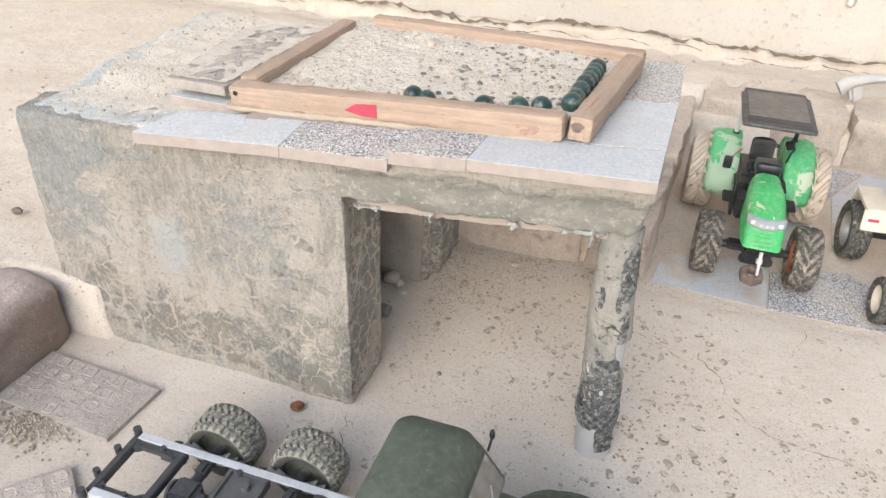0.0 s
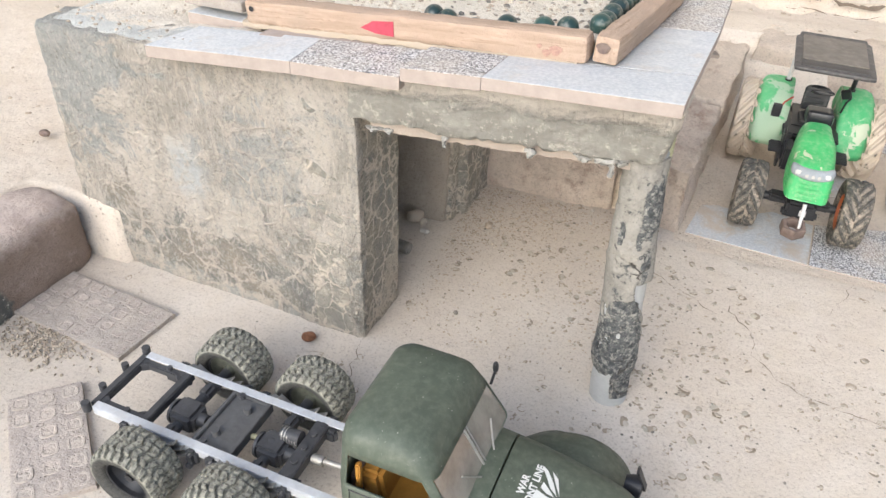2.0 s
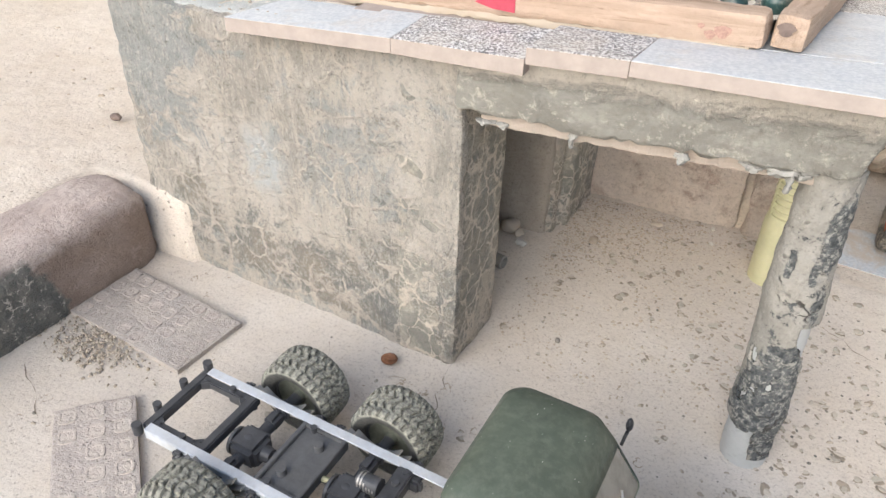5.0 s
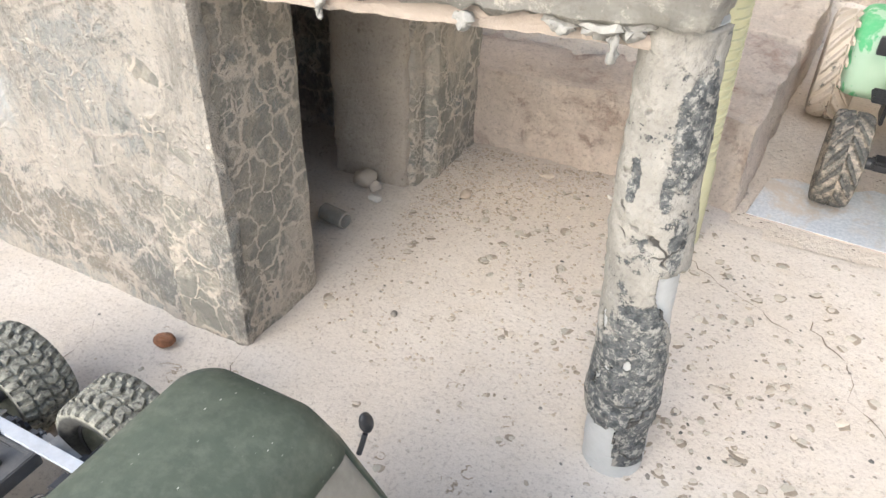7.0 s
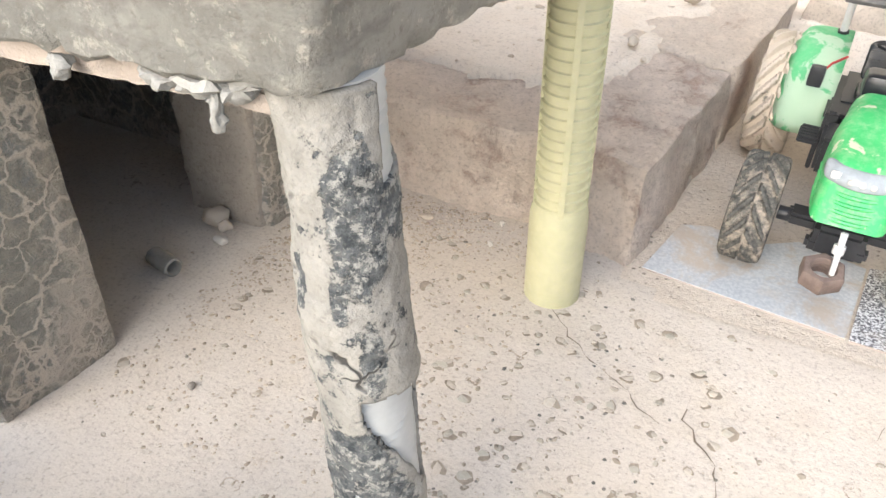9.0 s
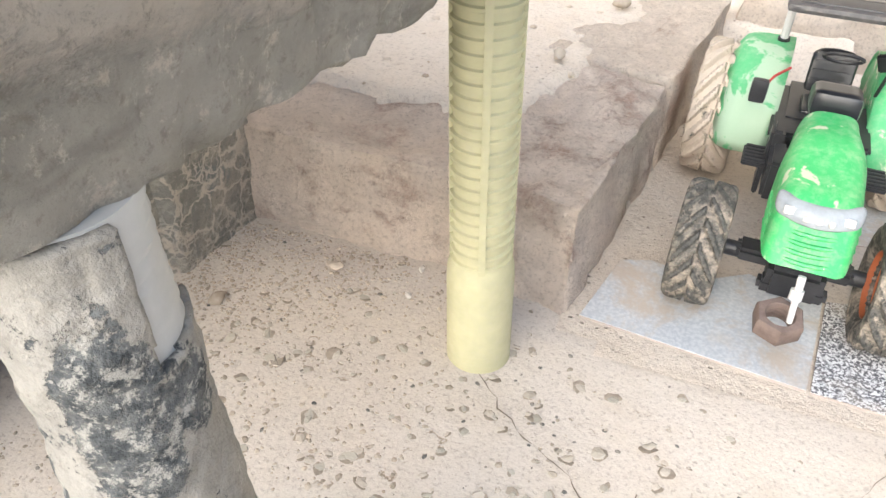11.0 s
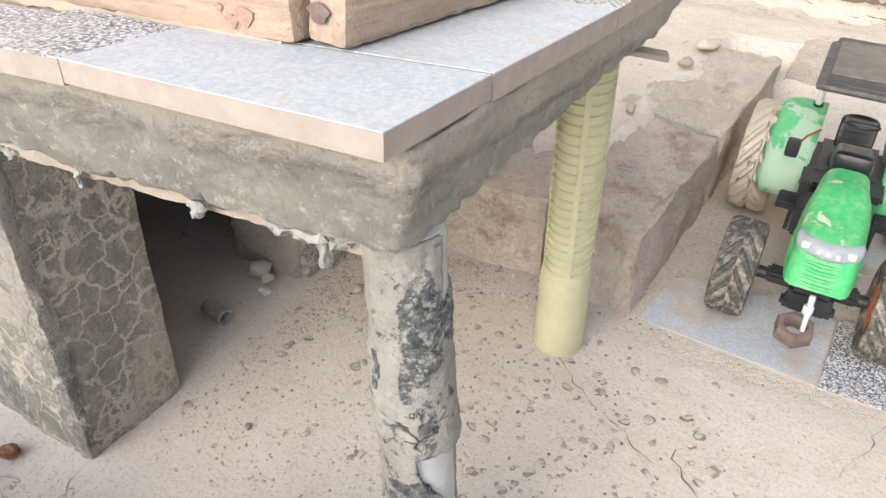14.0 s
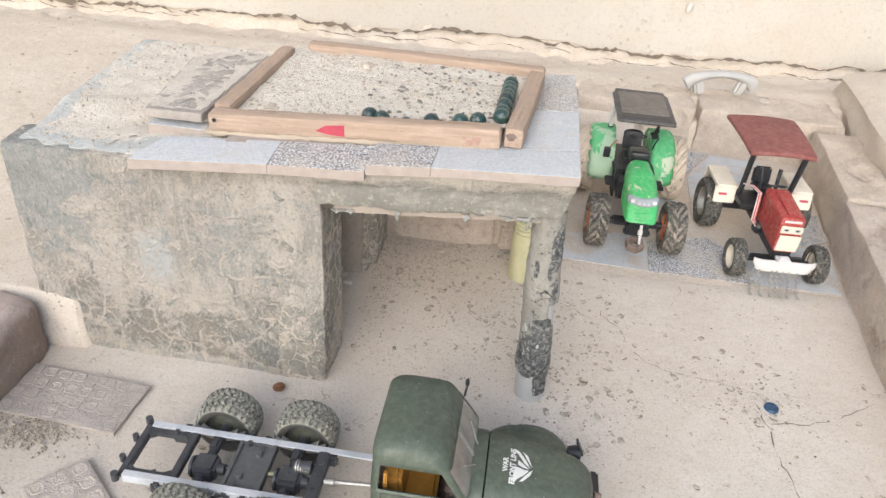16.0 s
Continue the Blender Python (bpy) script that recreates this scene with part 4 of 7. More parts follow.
def porch_move(x, y, z):
    k = smooth01((z - 0.205) / 0.035)
    side = smooth01((x - 0.10) / 0.11)
    x2 = x + side * (-0.002 + 0.008 * k + 0.055 * y)
    front = smooth01((0.06 - y) / 0.06)
    y2 = y - front * (0.004 + 0.006 * x / 0.21) * (0.5 + 0.5 * k)
    low = 0.2098 + 0.012 * x / 0.21 - 0.010 * y / 0.3
    return x2, y2, low + k * (porch_top(x2, y2) - 0.0098 - low)


bm = gridbox((0.004, -0.002, 0.205), (0.2160, 0.286, 0.240), 0.0046, 0.005)
bm = shaped(bm, porch_move)
for v in bm.verts:
    low = smooth01((0.222 - v.co.z) / 0.012)
    edge = max(smooth01((0.012 - v.co.y) / 0.012), smooth01((v.co.x - 0.2100 - 0.055 * v.co.y) / 0.012))
    v.co.z -= low * edge * 0.005 * max(-0.4, 0.2 + wave(v.co, 60, 3) + 0.7 * wave(v.co, 150, 4))
rough(bm, 0.0018, 42, 9), rough(bm, 0.0018, 130, 10), rough(bm, 0.0013, 330, 14)
porch = part("porch_slab", bm, SLAB, house, "rough grey cement porch slab with a ragged lower edge")


def bed():
    """Crumbly mortar squeezed out between the slab and the tiles."""
    bm = gridbox((0.002, 0.0050, 0), (0.207, 0.272, 0.0085), 0.0042, 0.003)
    for v in bm.verts:
        x, y = v.co.x, v.co.y
        x += smooth01((x - 0.10) / 0.11) * (0.0020 + 0.050 * y)
        y -= smooth01((0.06 - y) / 0.06) * (0.004 + 0.006 * x / 0.21)
        v.co = Vector((x, y, porch_top(x, y) - 0.0152 + v.co.z * (0.7 if y < 0.02 or x > 0.2 else 1.0)))
    rough(bm, 0.0020, 60, 12), rough(bm, 0.0022, 170, 13), rough(bm, 0.0014, 380, 15)
    return bm


part("mortar_bed", bed(), ROOF, porch, "crumbly pale mortar under the tiles")


bm = bmesh.new()
gridbox((0.018, 0.0015, -0.0042), (0.204, 0.0175, 0.0042), 0.0045, 0.0012, bm)
for v in bm.verts:
    v.co.z += 0.2118 + 0.054 * (v.co.x - 0.110)
rough(bm, 0.0009, 70, 3), rough(bm, 0.0008, 260, 4)
part("batten", bm, GREYWOOD, porch, "thin wooden batten")
bm = bmesh.new()
box(bm, (0.030, 0.012, 0.003), (0.224, 0.250, 0.2050), 0.0006, (0, 6, 18))
part("batten", bm, GREYWOOD, porch, "end of a wooden batten")


def drip(at, r, tall, seed):
    bm = bmesh.new()
    bmesh.ops.create_icosphere(bm, subdivisions=3, radius=1)
    for v in bm.verts:
        v.co = Vector(at) + Vector((v.co.x * r * (1.6 if v.co.z > 0.2 else 0.8), v.co.y * r, v.co.z * tall))
    rough(bm, r * 0.5, 130, seed), rough(bm, 0.0014, 420, seed)
    part("cement_drip", bm, PALECEMENT, porch, "pale blob of set cement")


drip((0.0220, 0.0005, 0.2061), 0.0045, 0.0018, 1)
drip((0.0320, 0.0015, 0.2053), 0.0024, 0.0020, 2)
drip((0.0740, -0.0015, 0.2087), 0.0016, 0.0050, 3)
drip((0.1330, -0.0025, 0.2125), 0.0026, 0.0034, 4)
drip((0.1680, -0.0015, 0.2167), 0.0045, 0.0028, 5)
drip((0.1855, -0.0045, 0.2136), 0.0018, 0.0058, 6)
drip((0.1800, 0.0000, 0.2179), 0.0075, 0.0040, 7)
drip((0.1900, -0.0005, 0.2191), 0.0060, 0.0034, 8)
bm = bmesh.new()
box(bm, (0.0270, 0.0190, 0.0062), (0.2000, 0.0110, 0.2145), 0.0008, (0, 4, 10))
rough(bm, 0.0006, 120, 8)
part("slat", bm, GREYWOOD, porch, "greyish wooden slat packed above the post")

# the post: a plastic pipe coated with broken mortar
P0, P1 = Vector((0.2145, 0.0195, -0.004)), Vector((0.2050, 0.0130, 0.2225))


def post_frame(z):
    t = (z - P0.z) / (P1.z - P0.z)
    return P0.lerp(P1, t)


bm = bmesh.new()
rings = []
for k in range(140):
    z = -0.004 + 0.2265 * k / 139
    c = post_frame(z)
    ring = []
    for i in range(40):
        a = math.tau * i / 40
        r = 0.0146 - 0.0085 * max(0.0, z) + 0.00060 * abs(math.sin(z * 900 + a)) ** 4
        ring.append((c.x + r * math.cos(a), c.y + r * math.sin(a), z))
    rings.append(ring)
loft(bm, rings)
post = part("post", bm, PVC, house, "white ribbed plastic pipe as porch post")

bm = bmesh.new()
rings = []
NZ, NA = 210, 120


def raggedness(a, z):
    p = (math.cos(radians(a)) * 0.014, math.sin(radians(a)) * 0.014, z)
    return wave(p, 75, 9) + 0.45 * wave(p, 230, 5) + 0.25 * wave(p, 520, 3)


for k in range(NZ):
    z = 0.010 + 0.2115 * k / (NZ - 1)
    c = post_frame(z)
    ring = []
    for i in range(NA):
        a = math.tau * i / NA
        d = Vector((math.cos(a), math.sin(a), 0))
        p = d * 0.014 + Vector((0, 0, z))
        bulge = 0.0011 * math.exp(-(((z - 0.050) / 0.018) ** 2)) + 0.0014 * math.exp(-(((z - 0.14) / 0.03) ** 2)) 
        r = 0.0165 - 0.0092 * z + bulge + 0.0012 * wave(p, 60, 2) + 0.0007 * wave(p, 160, 4) + 0.0004 * wave(p, 380, 6)
        ring.append((c.x + r * d.x, c.y + r * d.y, z))
    rings.append(ring)
vs, faces = loft(bm, rings, caps=False)
gone = []
for (j, i), f in faces.items():
    z = f.calc_center_median().z
    a = math.degrees(math.tau * (i + 0.5) / NA) % 360
    n = raggedness(a, z)
    u = (radians(a) + math.pi / 2 + math.pi) % math.tau - math.pi
    foot = 0.006 if 0.15 + 0.2 * n < u < 1.15 else 0.036
    bare = z < foot + 0.008 * n
    bare |= u > 1.42 + 0.08 * n and z > 0.196 + 0.004 * n
    bare |= 0.48 + 0.1 * n < u < 2.3 and 0.112 - 0.027 * (u - 0.5) + 0.004 * n < z < 0.1255 + 0.0025 * n
    bare |= ((u - 0.1) / 0.16) ** 2 + ((z - 0.075) / 0.004) ** 2 < 0.6 + 0.6 * n
    bare |= ((u + 0.85) / 0.26) ** 2 + ((z - 0.095) / 0.007) ** 2 < 0.8 + 0.9 * n
    bare |= 0.030 < z < 0.085 and n > 0.62
    if bare:
        gone.append(f)
bmesh.ops.delete(bm, geom=gone, context="FACES")
ob = part("mortar_coat", bm, POST, post, "broken grey mortar with black patches")
mod = ob.modifiers.new("thick", "SOLIDIFY")
mod.thickness, mod.offset = 0.0022, -1

# tiles on the roof
def roof_tile(outline, top, material, label, thick=0.0092):
    """A floor tile lying on the surface top(x, y)."""
    root = thing("roof_tile", Matrix(), label, "tile", "tiles on the toy house")
    for name, z0, z1, mat, note, bevel in (("tile_body", -thick, -0.0005, TILEBODY, "pinkish clay body", 0.0), ("glaze", -0.0005, 0.0, material, "", 0.0002)):
        bm = prism(bmesh.new(), outline, z0, z1, bevel)
        for v in bm.verts:
            v.co.z += top(v.co.x, v.co.y)
        part(name, bm, mat, root, note, False)
    return root


def flat_top(x, y):
    return 0.2505 + 0.080 * x


def under_top(x, y):
    return 0.2475 + 0.072 * max(-0.05, x)


roof_tile([(-0.1600, 0.0030), (-0.0385, -0.0010), (-0.0378, 0.0450), (-0.1450, 0.0500)], flat_top, MARBLE, "pale marbled floor tile overhanging the front wall")
roof_tile([(-0.0381, -0.0010), (0.0448, -0.0095), (0.0465, 0.0400), (-0.0374, 0.0450)], flat_top, TERRAZZO, "speckled terrazzo tile on the toy house roof")
roof_tile([(0.0458, -0.0105), (0.0985, -0.0105), (0.1020, 0.0380), (0.0475, 0.0400)], porch_top, TERRAZZO, "speckled terrazzo tile at the porch edge")
roof_tile([(0.0989, -0.0105), (0.2175, -0.0175), (0.2213, 0.0385), (0.1024, 0.0380)], porch_top, MARBLE, "pale marbled tile on the porch corner", 0.0082)
roof_tile([(0.103, 0.0395), (0.2215, 0.0400), (0.2300, 0.1490), (0.112, 0.152)], porch_top, MARBLE, "pale marbled tile along the porch side")
roof_tile([(0.112, 0.1530), (0.2302, 0.1500), (0.2370, 0.2840), (0.118, 0.287)], porch_top, TERRAZZO, "speckled terrazzo tile with a white border")
roof_tile([(-0.1680, 0.0675), (-0.1000, 0.0640), (-0.0980, 0.150), (-0.1580, 0.150)], lambda x, y: 0.2415, MARBLE, "small pale tile under the rail")
roof_tile([(-0.0880, 0.0415), (0.0972, 0.0360), (0.1090, 0.262), (-0.0850, 0.262)], under_top, TILEBODY, "plain tile hidden under the sand", 0.006)
bm = gridbox((-0.110, 0.0415, 0.0), (0.150, 0.0560, 0.0048), 0.004, 0.0015)
bm = shaped(bm, lambda x, y, z: (x, y - 0.081 * x, z + 0.2488 + 0.075 * x))
rough(bm, 0.0016, 120, 5), rough(bm, 0.0010, 300, 6)
part("mortar_strip", bm, SANDLUMP, house, "crumbly sand under the front rail")
bm = prism(bmesh.new(), [(-0.1700, 0.0680), (-0.1165, 0.0660), (-0.0990, 0.235), (-0.1480, 0.240), (-0.1770, 0.205)], 0.2475, 0.2560, 0.0008)
old = part("relief_roof_tile", bm, PLATE, None, "old mauve relief tile caked with pale soil", False)
tagged(old, "", "tile", "tiles on the toy house")
bm = gridbox((-0.163, 0.077, 0.2350), (-0.103, 0.226, 0.2480), 0.005, 0.003)
rough(bm, 0.0016, 70, 5), rough(bm, 0.0010, 240, 6)
part("mortar_pad", bm, ROOF, house, "lumpy soil bedding under the old tile")


def crust():
    """A thin ragged skin of dried soil over most of the old tile."""
    xs, ys = np.arange(-0.178, -0.098, 0.0022), np.arange(0.066, 0.240, 0.0022)
    inside = lambda x, y: x > -0.1688 - 0.05 * (y - 0.068) + 0.9 * max(0.0, y - 0.205) and x < -0.1175 + 0.1 * (y - 0.066) and 0.0705 < y < 0.238
    keep = lambda q: all(inside(v[0], v[1]) and wave((v[0], v[1], 4), 55) + 0.5 * wave((v[0], v[1], 5), 160) + 9 * abs(v[0] + 0.130 - 0.16 * (v[1] - 0.15)) > -0.22 for v in q)
    me = sheet(xs, ys, lambda x, y: 0.2569 + 0.0003 * wave((x, y, 6), 120), keep)
    me.materials.append(CRUST)
    ob = new("soil_crust", me)
    ob.parent = old
    tagged(ob, "pale dried soil crust")


crust()
rnd = random.Random(5)
for k in range(40):
    t = rnd.random()
    off = rnd.gauss(0, 0.011)
    x, y = -0.153 + 0.030 * t + off, 0.080 + 0.135 * t - 0.3 * off
    if not (-0.166 + 0.2 * max(0.0, y - 0.20) < x < -0.123 + 0.08 * (y - 0.066)):
        continue
    s, turn = rnd.uniform(0.0034, 0.0066), radians(rnd.uniform(20, 60) * rnd.choice((1, 1, -1)))
    n1, n2 = rnd.uniform(0, 6), rnd.uniform(0, 6)
    bm = bmesh.new()

    def ring(f, z):
        pts = []
        for a in (math.tau * i / 18 for i in range(18)):
            r = f * s * (1 + 0.20 * math.sin(2 * a + n1) + 0.13 * math.sin(5 * a + n2))
            u, v = 1.5 * r * math.cos(a), 0.66 * r * math.sin(a)
            pts.append((x + u * math.cos(turn) - v * math.sin(turn), y + u * math.sin(turn) + v * math.cos(turn), z))
        return pts

    lift = rnd.uniform(0, 0.0003)
    loft(bm, [ring(1, 0.2561), ring(0.94, 0.2572 + lift), ring(0.5, 0.2574 + lift)])
    part("raised_leaf", bm, LEAFGREY, old, "raised grey leaf shape", False)

# wooden frame round the sand
def beam(name, a, b, wide, tall, label, seed=1):
    """A rail between two points of its underside's middle line."""
    a, b = Vector(a), Vector(b)
    d = b - a
    bm = gridbox((0, -wide / 2, 0), (d.length, wide / 2, tall), 0.0035, 0.0030)
    rough(bm, 0.0007, 50, seed), rough(bm, 0.0006, 190, seed)
    ob = part(name, bm, WOOD, None, label)
    ob.matrix_basis = Matrix.Translation(a) @ pose(0, 0, 0, 0, -math.degrees(math.asin(d.z / d.length)), math.degrees(math.atan2(d.y, d.x)))
    return tagged(ob, "", "wooden rail", "rails of the sand frame")


front_rail = beam("wooden_rail", (-0.1060, 0.0640, 0.2445), (0.1545, 0.0430, 0.2642), 0.017, 0.0178, "raw pine rail with a red paint mark", 1)
right_rail = beam("wooden_rail", (0.1640, 0.0370, 0.2648), (0.1905, 0.2270, 0.2520), 0.017, 0.0180, "raw pine rail with a stained end", 2)
left_rail = beam("wooden_rail", (-0.1005, 0.0760, 0.2470), (-0.0840, 0.2520, 0.2480), 0.016, 0.0160, "raw pine rail beside the old tile", 3)
back_rail = beam("wooden_rail", (-0.0650, 0.2720, 0.2465), (0.1990, 0.2390, 0.2515), 0.017, 0.0180, "weathered pine rail at the back", 4)
bm = prism(bmesh.new(), [(0.098, 0.0040), (0.110, 0.0010), (0.124, 0.0000), (0.1245, 0.0105), (0.108, 0.0095)], 0, 0.0003, 0)
ob = part("paint_mark", bm, RED, front_rail, "pink red painted arrow", False)
ob.matrix_basis = pose(0.002, -0.0088, 0.0035, 90, 0, 0)
for n, (x, s) in enumerate([(0.236, 0.003), (0.242, 0.0042), (0.231, 0.0018)]):
    bm = prism(bmesh.new(), [(s * math.cos(a) * (1 + 0.3 * math.sin(3 * a)), s * 0.8 * math.sin(a)) for a in (math.tau * i / 10 for i in range(10))], 0, 0.0003, 0)
    ob = part("paint_mark", bm, STAIN, front_rail, "faded red stain", False)
    ob.matrix_basis = pose(x, -0.0090, 0.005 + 0.002 * n, 90, 0, 0)
bm = bmesh.new()
rod(bm, (0, 0, 0), (0, -0.0006, 0), 0.0018, 0.0020)
ob = part("nail_hole", bm, BLACK, front_rail, "dark nail hole")
ob.matrix_basis = pose(0.007, -0.0086, 0.012)
bm = prism(bmesh.new(), [(0.0042 * math.cos(a) * (1 + 0.18 * math.sin(3 * a) + 0.1 * math.sin(7 * a)), 0.0034 * math.sin(a)) for a in (math.tau * i / 22 for i in range(22))], 0, 0.0003, 0)
ob = part("stain", bm, RUST, right_rail, "dark stain on the sawn end", False)
ob.matrix_basis = Matrix.Translation((-0.0006, 0.002, 0.0105)) @ Matrix(((0, 0, -1, 0), (-1, 0, 0, 0), (0, 1, 0, 0), (0, 0, 0, 1)))


def sand_height(x, y):
    u, v = (x + 0.10) / 0.27, (y - 0.05) / 0.195
    level = (0.2525 * (1 - u) + 0.2735 * u) * (1 - v) + (0.2560 * (1 - u) + 0.2600 * u) * v
    return level + 0.0026 * wave((x, y, 0), 22) + 0.0014 * wave((x, y, 3), 48) + 0.0011 * wave((x, y, 1), 90) + 0.0010 * wave((x, y, 2), 210)


def in_frame(x, y):
    t = (y - 0.05) / 0.2
    return -0.098 + 0.015 * t < x < 0.156 + 0.032 * t and 0.056 - 0.08 * x < y < 0.262 - 0.113 * x


sand = new("sand_fill", sheet(np.arange(-0.105, 0.210, 0.0036), np.arange(0.036, 0.300, 0.0036), sand_height, lambda q: all(in_frame(p[0], p[1]) for p in q)))
sand.data.materials.append(SAND)
tagged(sand, "pale sand levelled inside the wooden frame", "sand", "", "stuff")

BALL_BASE = None
for x, y, low in [(0.1530, 0.0810, 0), (0.1542, 0.0980, 0.001), (0.1558, 0.1130, 0.001), (0.1575, 0.1275, 0), (0.1590, 0.1420, 0.001), (0.1600, 0.1560, 0), (0.1610, 0.1700, 0.001), (0.1620, 0.1840, 0.001), (0.1325, 0.0735, 0), (0.1170, 0.0695, 0.001), (0.0915, 0.0700, 0.0025), (0.0690, 0.0690, 0.0060), (0.0460, 0.0775, 0.0028), (0.0345, 0.0810, 0.0018)]:
    if BALL_BASE is None:
        bm = bmesh.new()
        bmesh.ops.create_uvsphere(bm, u_segments=24, v_segments=16, radius=0.0076)
        BALL_BASE = part("glass_marble", bm, BALL, None, "dark green glass marble half sunk in sand")
        tagged(BALL_BASE, "", "marble", "marbles on the sand")
        BALL_BASE.matrix_basis = pose(x, y, sand_height(x, y) + 0.0046 - low)
    else:
        copy_thing(BALL_BASE, pose(x, y, sand_height(x, y) + 0.0046 - low, 0, 0, 40 * x * 100))

rnd = random.Random(3)
stones = []
while len(stones) < 150:
    x, y = rnd.uniform(0.02, 0.185), rnd.uniform(0.060, 0.245)
    if in_frame(x - 0.008, y) and in_frame(x + 0.012, y) and rnd.random() < 0.25 + 0.75 * smooth01((x - 0.02) / 0.08):
        stones.append((x, y, sand_height(x, y) + 0.0004, rnd.choice((0.0012, 0.0016, 0.0022, 0.003))))
scatter("dark_pebbles", stones, DARKGRAVEL, None, 4, 0.5, "dark pebbles strewn over pale sand", "stuff", "pebbles")
crumbs = []
while len(crumbs) < 700:
    x, y = rnd.uniform(-0.095, 0.19), rnd.uniform(0.055, 0.28)
    if in_frame(x - 0.006, y) and in_frame(x + 0.006, y):
        crumbs.append((x, y, sand_height(x, y), rnd.uniform(0.0008, 0.0028)))
scatter("sand_crumbs", crumbs, SANDLUMP, None, 5, 0.6, "sandy crumbs on the sand", "stuff", "crumbs")


def stone(at, size, material, label, seed, name="stone"):
    bm = bmesh.new()
    bmesh.ops.create_icosphere(bm, subdivisions=3, radius=1)
    for v in bm.verts:
        v.co = Vector((v.co.x * size[0], v.co.y * size[1], v.co.z * size[2]))
    rough(bm, size[0] * 0.35, 0.9 / size[0], seed)
    ob = part(name, bm, material, None, label)
    ob.matrix_basis = pose(*at, 0, 0, seed * 40)
    return tagged(ob, "", "stone")


stone((0.010, 0.222, 0.2585), (0.0075, 0.006, 0.0045), SANDLUMP, "pale sandy lump on the sand", 1)
stone((-0.060, 0.096, 0.2555), (0.010, 0.007, 0.003), SANDLUMP, "flat sandy clod in the frame", 2)


# ---- the yellow pipe ----
def yellow_pipe():
    root = thing("corrugated_pipe", pose(0.2060, 0.2350, 0, 3.0, -1.0, 0), "pale yellow corrugated plastic pipe holding up the porch", "pipe")
    bm = bmesh.new()
    prof = [(0.0, -0.005), (0.0172, -0.005), (0.0170, 0.0), (0.0168, 0.056), (0.0165, 0.061), (0.0160, 0.0635), (0.0140, 0.0690)]
    lathe(bm, prof, 48)
    part("sleeve", bm, YELLOW, root, "smooth sleeve at the foot")
    bm = bmesh.new()
    prof = []
    z = 0.064
    while z < 0.212:
        prof += [(0.0136, z), (0.0137, z + 0.0030), (0.0150, z + 0.0036), (0.0151, z + 0.0052), (0.0137, z + 0.0058)]
        z += 0.0062
    lathe(bm, prof, 48)
    tube = part("ribbed_tube", bm, YELLOW, root, "ribbed upper tube with long seams")
    for a in (20, 110, 200, 290):
        bm = bmesh.new()
        d = Vector((math.cos(radians(a)), math.sin(radians(a)), 0))
        box(bm, (0.0016, 0.0035, 0.146), (*(d * 0.0144).xy, 0.138), 0.0003, (0, 0, a))
        part("seam", bm, YELLOW, tube)


yellow_pipe()


# ---- wheels ----
TYRES = {}


def tyre_mesh(key, R, w, inner, depth, tread, na, ny):
    """A tyre as one skin; tread(turn, across) from 0 to 1 lifts its running face."""
    if key in TYRES:
        return TYRES[key]
    h = w / 2
    rows = []
    for k in range(ny + 1):
        t = -1 + 2 * k / ny
        rows.append((R - depth - 0.05 * R * abs(t) ** 5, h * 0.97 * t, t))
    shoulder = [(R * 0.90, 1.0), (R * 0.82, 1.03), (inner + 0.45 * (R - inner), 1.0), (inner + 0.15 * (R - inner), 0.93), (inner, 0.80), (inner * 0.97, 0.4)]
    prof = [(r, -h * f, None) for r, f in shoulder[::-1]] + rows + [(r, h * f, None) for r, f in shoulder]
    n = len(prof)
    verts, faces = [], []
    for i in range(na):
        a = math.tau * i / na
        for r, y, t in prof:
            if t is not None:
                r += depth * tread(i / na, t) * (1.0 if abs(t) < 0.93 else 0.8)
            verts.append((r * math.cos(a), r * math.sin(a), y))
    for i in range(na):
        j = (i + 1) % na
        for k in range(n - 1):
            faces.append((i * n + k, j * n + k, j * n + k + 1, i * n + k + 1))
    me = bpy.data.meshes.new("tyre")
    me.from_pydata(verts, [], faces)
    me.shade_smooth()
    me.set_sharp_from_angle(angle=radians(40))
    TYRES[key] = me
    return me


def pulse(x, duty, edge=0.08):
    """A soft square wave."""
    x = x % 1.0
    return smooth01(min(x, duty - x) / edge + 0.5) if x < duty + edge else smooth01((x - 1) / edge + 0.5)


def trail_tread(u, t):
    """Broken zigzag blocks: two centre rows, staggered shoulder lugs, fine sipes."""
    n = 27
    k = abs(t)
    lean = 0.55 * (1 if t > 0 else -1) * abs((k / 0.5) % 1.0 - 0.5)
    if k > 0.60:
        long = int(u * n + (0.5 if t > 0 else 0)) % 2
        lug = pulse(u * n + (0.5 if t > 0 else 0) + 0.35 * k, 0.58)
        return lug * (1.0 if k > 0.68 or long else 0.45)
    if k > 0.54 or k < 0.045:
        return 0.12
    block = pulse(u * n + (0.0 if t > 0 else 0.5) + lean, 0.66)
    sipe = 0.62 if (u * n + lean + (0.33 if t > 0 else 0.83)) % 1.0 < 0.13 else 1.0
    notch = 0.55 if abs(k - 0.31) < 0.035 and (u * n + (0.2 if t > 0 else 0.7)) % 1.0 < 0.5 else 1.0
    return block * sipe * notch


def farm_tread(n):
    def tread(u, t):
        return pulse(u * n + (0.5 if t > 0 else 0) + 1.35 * abs(t), 0.40) if abs(t) > 0.02 else 0.0
    return tread


def put_tyre(me, material, parent, label):
    ob = new("tyre", me)
    if not me.materials:
        me.materials.append(material)
    ob.parent = parent
    return tagged(ob, label)


